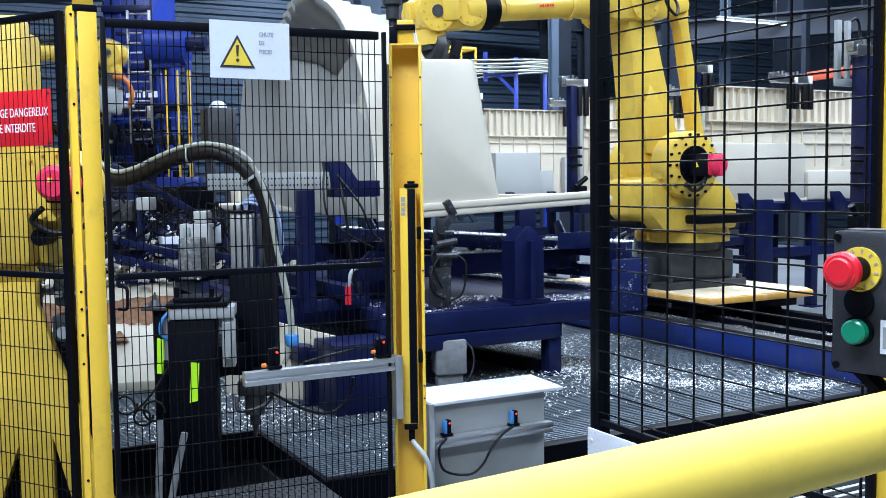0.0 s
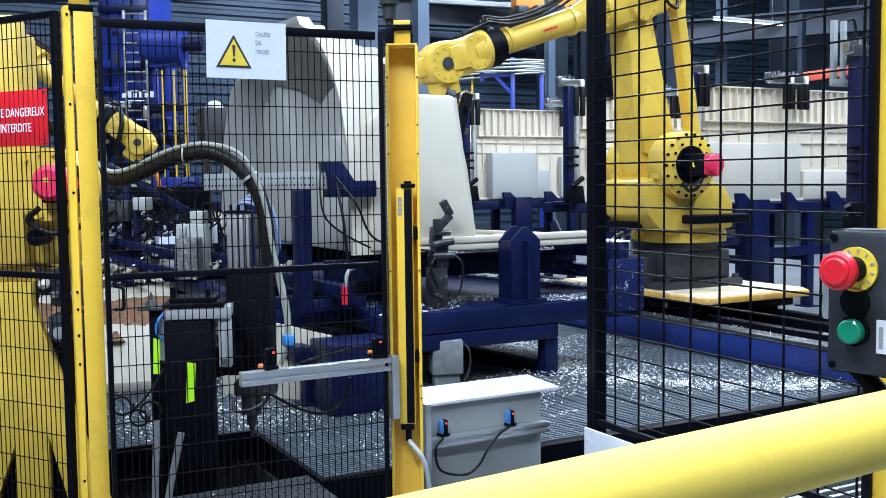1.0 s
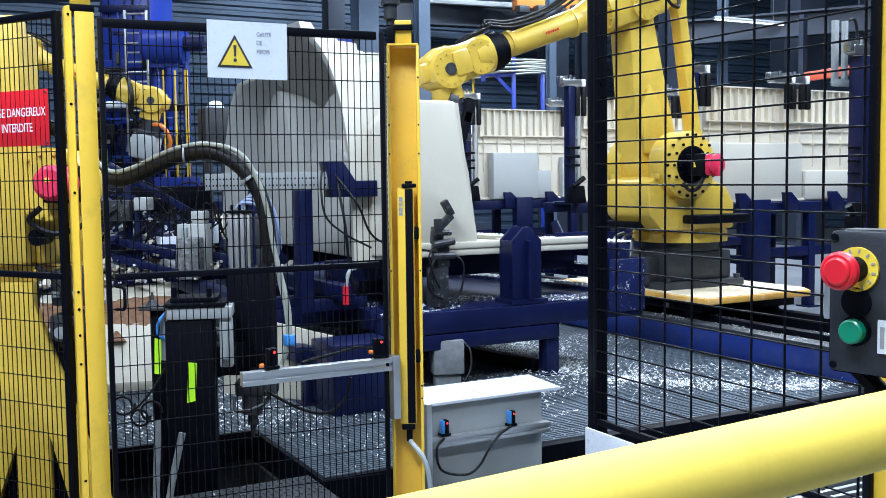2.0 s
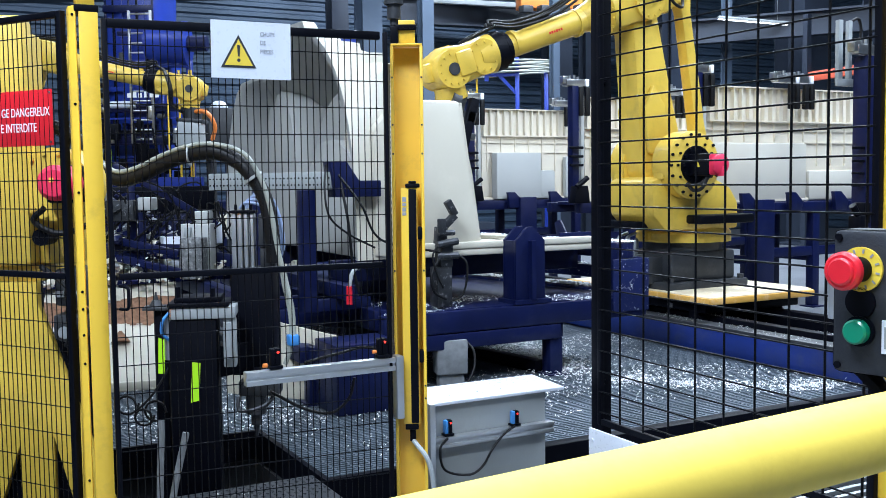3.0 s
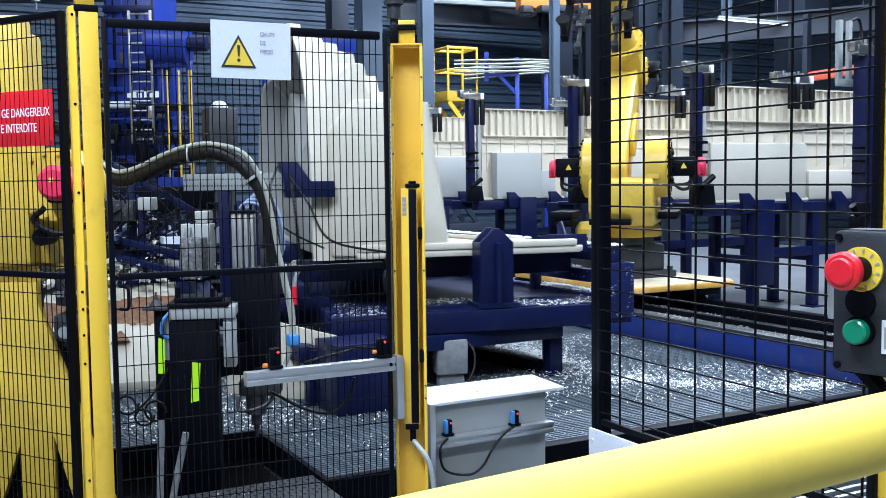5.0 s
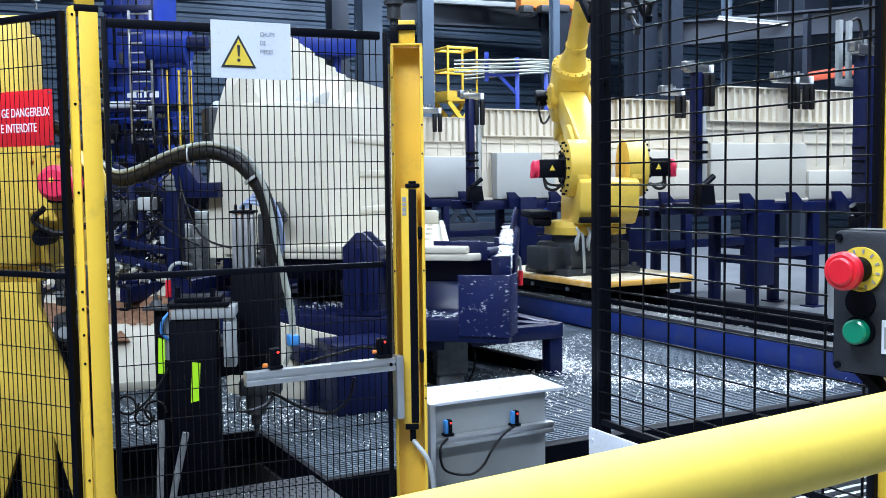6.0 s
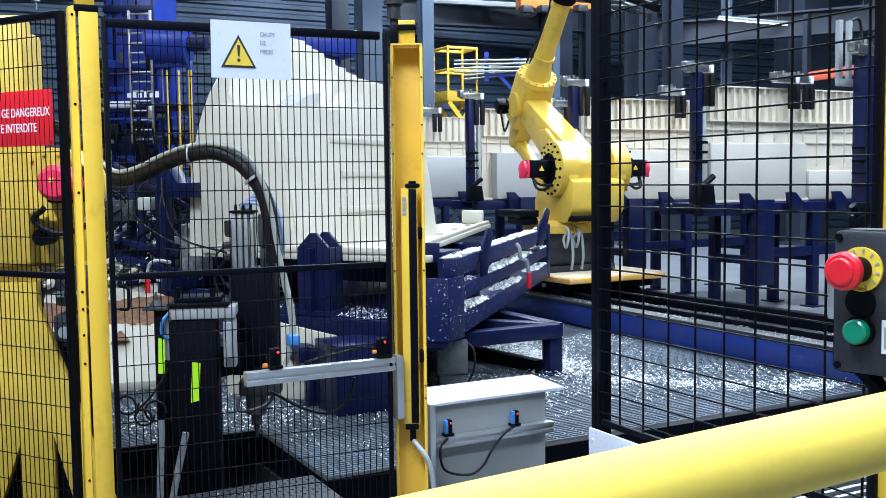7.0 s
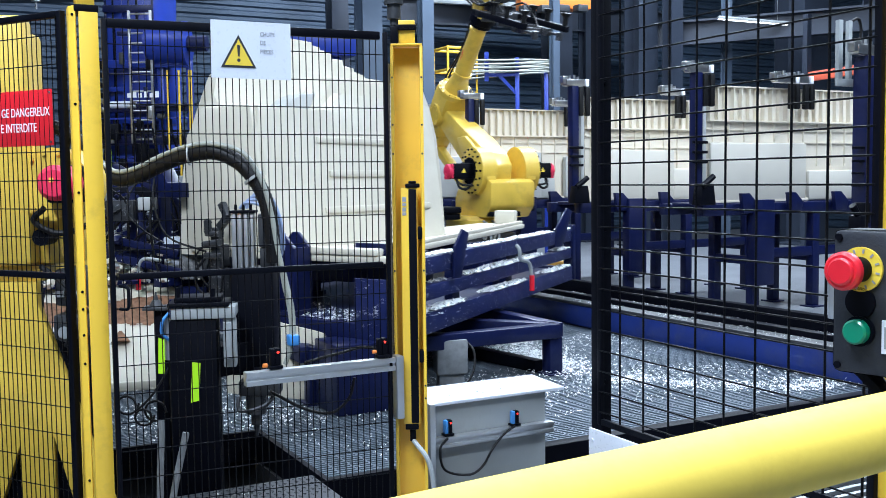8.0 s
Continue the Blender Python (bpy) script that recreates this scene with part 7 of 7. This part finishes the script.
def strip_light(p, q):
    root = thing("strip_light", "lit white fluorescent strip light", "lamp", group="strip lights")
    bm = bmesh.new()
    beam(bm, p, q, 0.09, 0.04, 0.005)
    part("housing", bm, GREY, root)
    bm = bmesh.new()
    a, b = Vector(p), Vector(q)
    dn = Vector((0, 0, -0.045))
    beam(bm, a + dn, b + dn, 0.06, 0.022, 0.003)
    part("tube", bm, LEDW, root, "glowing white tube")
    bm = bmesh.new()
    for t in (0.15, 0.85):
        c = a.lerp(b, t)
        rod(bm, c + Vector((0, 0, 0.025)), (c.x, c.y, 9.99), 0.008, 6)
    part("suspension_wire", bm, STEEL, root)


strip_light((*along(5.55, 20.0), 4.62), (*along(7.0, 20.2), 4.52))
bm = bmesh.new()
beam(bm, (*along(-0.2, 20.5), 5.10), (*along(2.6, 21.0), 5.0), 0.12, 0.10, 0.01)
beam(bm, (*along(-0.2, 20.9), 5.42), (*along(2.6, 21.4), 5.34), 0.3, 0.30, 0.02)
solid("roof_duct", bm, GREY, "pale grey sheet-metal duct under the roof", "duct")


def work_platform():
    x, y = along(0.28, 19.5)
    root = thing("work_platform", "yellow steel access platform with handrails", "platform", pose(x, y, 0) @ Matrix.Diagonal((0.76, 0.76, 1.0, 1.0)))
    bm = bmesh.new()
    box(bm, -0.45, 0.45, -0.4, 0.4, 2.95, 3.15, 0.02)
    part("deck", bm, SAFETY_Y, root)
    for sx in (-0.42, 0.0, 0.42):
        for sy in (-0.38, 0.38):
            bm = bmesh.new()
            rod(bm, (sx, sy, 3.15), (sx, sy, 4.0), 0.03, 8)
            part("rail_post", bm, SAFETY_Y, root)
    for z in (3.55, 3.97):
        bm = bmesh.new()
        for a, b in (((-0.42, -0.38), (0.42, -0.38)), ((0.42, -0.38), (0.42, 0.38)), ((0.42, 0.38), (-0.42, 0.38)), ((-0.42, 0.38), (-0.42, -0.38))):
            rod(bm, (*a, z), (*b, z), 0.03, 8)
        part("handrail", bm, SAFETY_Y, root)
    for a, b in (((-0.4, 2.95), (0.4, 2.2)), ((0.4, 2.95), (-0.4, 2.2)), ((-0.4, 2.2), (0.4, 1.4)), ((0.4, 2.2), (-0.4, 1.4)), ((-0.4, 1.4), (0.4, 0.6)), ((0.4, 1.4), (-0.4, 0.6))):
        for s in (-0.35, 0.35):
            bm = bmesh.new()
            beam(bm, (a[0], s, a[1]), (b[0], s, b[1]), 0.07, 0.10)
            part("scissor_bar", bm, SAFETY_Y if a[1] > 2.8 else COLUMN, root)
    bm = bmesh.new()
    box(bm, -0.6, 0.9, -0.45, 0.45, 0.15, 0.6, 0.03)
    for sx in (-0.4, 0.7):
        for sy in (-0.4, 0.4):
            rod(bm, (sx, sy - 0.06, 0.16), (sx, sy + 0.06, 0.16), 0.16, 16)
    part("chassis", bm, COLUMN, root)
    bm = bmesh.new()
    rod(bm, (0.25, -0.35, 2.55), (1.6, -0.35, 2.65), 0.13, 12)
    box(bm, 1.2, 1.8, -0.5, -0.2, 2.5, 2.75, 0.05)
    box(bm, 0.45, 0.75, -0.45, -0.1, 2.42, 2.6, 0.03)
    part("boom", bm, SAFETY_Y, root)
    return root


work_platform()


def pipe_stand():
    x, y = along(1.45, 19.0)
    root = thing("pipe_stand", "blue steel stand carrying pale bundled pipes", "stand", pose(x, y, 0, 0, 0, -28))
    for sx in (0.0, 0.55):
        bm = bmesh.new()
        box(bm, sx - 0.04, sx + 0.04, -0.04, 0.04, 0.0, 3.75 - 0.3 * (sx > 0), 0.004)
        part("post", bm, BLUE, root)
    bm = bmesh.new()
    beam(bm, (-0.6, 0, 3.42), (0.0, 0, 3.42), 0.06, 0.06)
    beam(bm, (-0.35, 0, 3.42), (0.0, 0, 3.05), 0.06, 0.06)
    box(bm, -0.62, -0.54, -0.04, 0.04, 3.3, 3.85)
    part("bracket", bm, BLUE, root)
    for k in range(4):
        bm = bmesh.new()
        z = 3.48 + 0.07 * k
        hose(bm, [(-1.2, -0.1, z), (-0.4, -0.1, z), (0.3, -0.1, z), (0.62, -0.05, z - 0.02), (0.62, 0.2, z - 0.02), (0.3, 0.3, z), (-1.0, 0.3, z - 0.1)], 0.02, 8, 6)
        part("pipe", bm, HOSE_W, root)


pipe_stand()
bm = bmesh.new()
beam(bm, (*along(6.3, 17.2), 3.13), (*along(7.6, 16.2), 3.26), 0.08, 0.16, 0.005)
bm2 = bmesh.new()
red = thing("storage_rack", "red-beamed pallet rack behind the panel racks", "rack")
part("beam", bm, REDST, red)
for s, d in ((6.3, 17.2), (7.6, 16.2)):
    cx, cy = along(s, d)
    box(bm2, cx - 0.05, cx + 0.05, cy - 0.05, cy + 0.05, 0, 4.2)
part("upright", bm2, COLUMN, red)
# pale conduits and lamps on the foremost rack post
x, y = 6.95, 5.72
rp = thing("cable_riser", "pale steel cable riser above the rack post", "conduit", pose(x, y, 0))
bm = bmesh.new()
box(bm, -0.20, -0.15, 0.0, 0.04, 2.2, 2.72, 0.004)
box(bm, -0.08, -0.04, 0.0, 0.04, 2.2, 2.72, 0.004)
box(bm, -0.21, 0.0, -0.001, 0.03, 2.18, 2.24, 0.004)
part("strut", bm, GREY, rp)
bm = bmesh.new()
hose(bm, [(-0.06, 0.02, 2.70), (0.02, 0.0, 2.74), (0.06, 0.0, 2.66), (0.05, 0.0, 2.52)], 0.012)
part("cable", bm, RUBBER, rp)


# ---------- moving things ----------
def arm_rows(keys):
    """Poses of the robot's moving parts. keys: seconds, yaw, lean of the upper arm (forward +), climb of the forearm, tool pitch."""
    out = {"turret": [], "upper_arm": [], "link_rod": [], "forearm": [], "tool": []}
    for t, yaw, lean, climb, tool in keys:
        y = pose(0, 0, 0, 0, 0, yaw)
        up = y @ pose(J2X, 0, J2Z, 0, lean, 0)
        el = up @ pose(0, 0, UP)
        fore = Matrix.Translation(el.translation) @ y @ pose(0, 0, 0, 0, -climb, 0)
        back = fore @ Vector((-0.56, 0, 0)) - el.translation
        rod_at = Matrix.Translation(back) @ up
        wr = fore @ pose(2.06, 0, -0.02)
        tl = Matrix.Translation(wr.translation) @ y @ pose(0, 0, -0.26, 0, tool, 0)
        for k, m in (("turret", y), ("upper_arm", up), ("link_rod", rod_at), ("forearm", fore), ("tool", tl)):
            out[k].append((t, m))
    return out


ARM = [(0.0, 180, 11, -5, 74), (0.3, 180, 10.5, -8, 74), (0.6, 180, 10, -12, 74), (0.9, 180, 9.7, -16, 74), (1.2, 180, 9.5, -17.5, 74), (1.5, 180, 9.5, -18, 74), (3.2, 180, 9.5, -18, 74), (3.4, 180, 7, -12, 70),
       (3.6, 180, 0, 0, 82), (3.8, 181, -9, 10, 72), (4.0, 184, -17, 19, 62), (4.2, 193, -25, 24, 60), (4.5, 208, -34, 30, 56), (4.7, 217, -39, 34, 52), (5.2, 229, -47, 43, 44),
       (5.8, 241, -53, 48, 36), (6.2, 251, -56, 50, 30), (6.5, 255, -57, 50, 24), (7.0, 260, -58, 49, 20), (7.5, 265, -58, 48, 18), (8.0, 267, -58, 48, 16)]
TRACK = [(0.0, 7.19), (3.9, 7.19), (4.2, 7.44), (4.5, 7.76), (4.7, 7.94), (5.2, 8.30), (5.8, 8.62), (6.2, 8.86), (6.5, 8.98), (7.0, 9.18), (7.25, 9.40), (7.5, 9.85), (7.75, 10.42), (8.0, 11.02)]
SPIN = [(0.0, 0), (4.4, 0), (4.55, -1.2), (4.7, -3.6), (5.0, -11), (5.4, -25), (5.8, -38.7), (6.0, -44), (6.2, -48.3), (6.4, -52.2), (6.6, -54.2), (6.8, -54.5), (7.55, -54.5), (7.7, -56), (7.85, -59), (8.0, -62.3)]
LIFT = [(0.0, 0.30, 0.21, -2.6), (0.3, 0.205, 0.09, -1.6), (0.6, 0.11, 0.02, -0.6), (0.9, 0.05, 0.0, -0.2), (1.2, 0.02, 0.0, 0.0), (1.5, 0.0, 0.0, 0.0)]
REACH_B = [(0.0, 1.60, 1.40, 10), (0.2, 1.69, 0.81, 12), (0.4, 1.81, 0.40, 14), (0.6, 1.86, 0.30, 16), (0.8, 2.01, 0.24, 18), (1.5, 2.01, 0.24, 18), (1.7, 1.99, 0.53, 16), (2.2, 2.3, 0.8, 12),
           (2.8, 2.61, 0.89, 8), (3.0, 2.63, 0.93, 4), (3.1, 2.61, 1.04, 0), (3.3, 2.55, 1.26, 0), (3.5, 2.2, 2.0, 0), (4.0, 0.6, 3.0, 0), (8.0, 0.6, 3.0, 0)]


def bend(reach, rise):
    """Lean of the upper arm and climb of the forearm that bring the wrist to that reach and rise from the shoulder."""
    d = min(math.hypot(reach, rise), UP + 2.04)
    a = math.acos((UP ** 2 + d ** 2 - 2.06 ** 2) / (2 * UP * d))
    up = math.atan2(rise, reach) + a
    return 90 - math.degrees(up), math.degrees(math.atan2(rise - UP * math.sin(up), reach - UP * math.cos(up)))


ARM_B = [(t, -28, *bend(r, h), tool) for t, r, h, tool in REACH_B]


def track_at(t):
    for (a, u), (b, v) in zip(TRACK, TRACK[1:]):
        if a <= t <= b:
            return u + (v - u) * (t - a) / (b - a)
    return TRACK[-1][1]


def motions():
    base = [(t, pose(6.40, y, 0)) for t, y in TRACK]
    walk(CARR, base)
    walk(ROB, [(t, pose(6.40, y, 0.43)) for t, y in TRACK])
    rows = arm_rows(ARM)
    for ob in ROB.children:
        kind = ob.name.split(".")[0]
        if kind in rows:
            walk(ob, rows[kind])
    walk(GRIP, [(t, Matrix.Translation((6.40, track_at(t), 0.43)) @ m) for t, m in rows["tool"]])
    rows_b = arm_rows(ARM_B)
    for ob in ROBB.children:
        kind = ob.name.split(".")[0]
        if kind in rows_b:
            walk(ob, rows_b[kind])
    walk(TOOLB, [(t, Matrix.Translation(Vector((bx, by, 0.80)) + m.translation * SB) @ m.to_3x3().to_4x4()) for t, m in rows_b["tool"]])
    spin = [(t, pose(*TC, 0, 0, 0, a)) for t, a in SPIN]
    walk(TABLE, spin)
    for h in TSHAV:
        walk(h, spin)
    walk(MOULD, [(t, pose(TC[0] + dx, TC[1], dz, 0, tilt, 0)) for t, dz, dx, tilt in LIFT] + spin[1:])


motions()
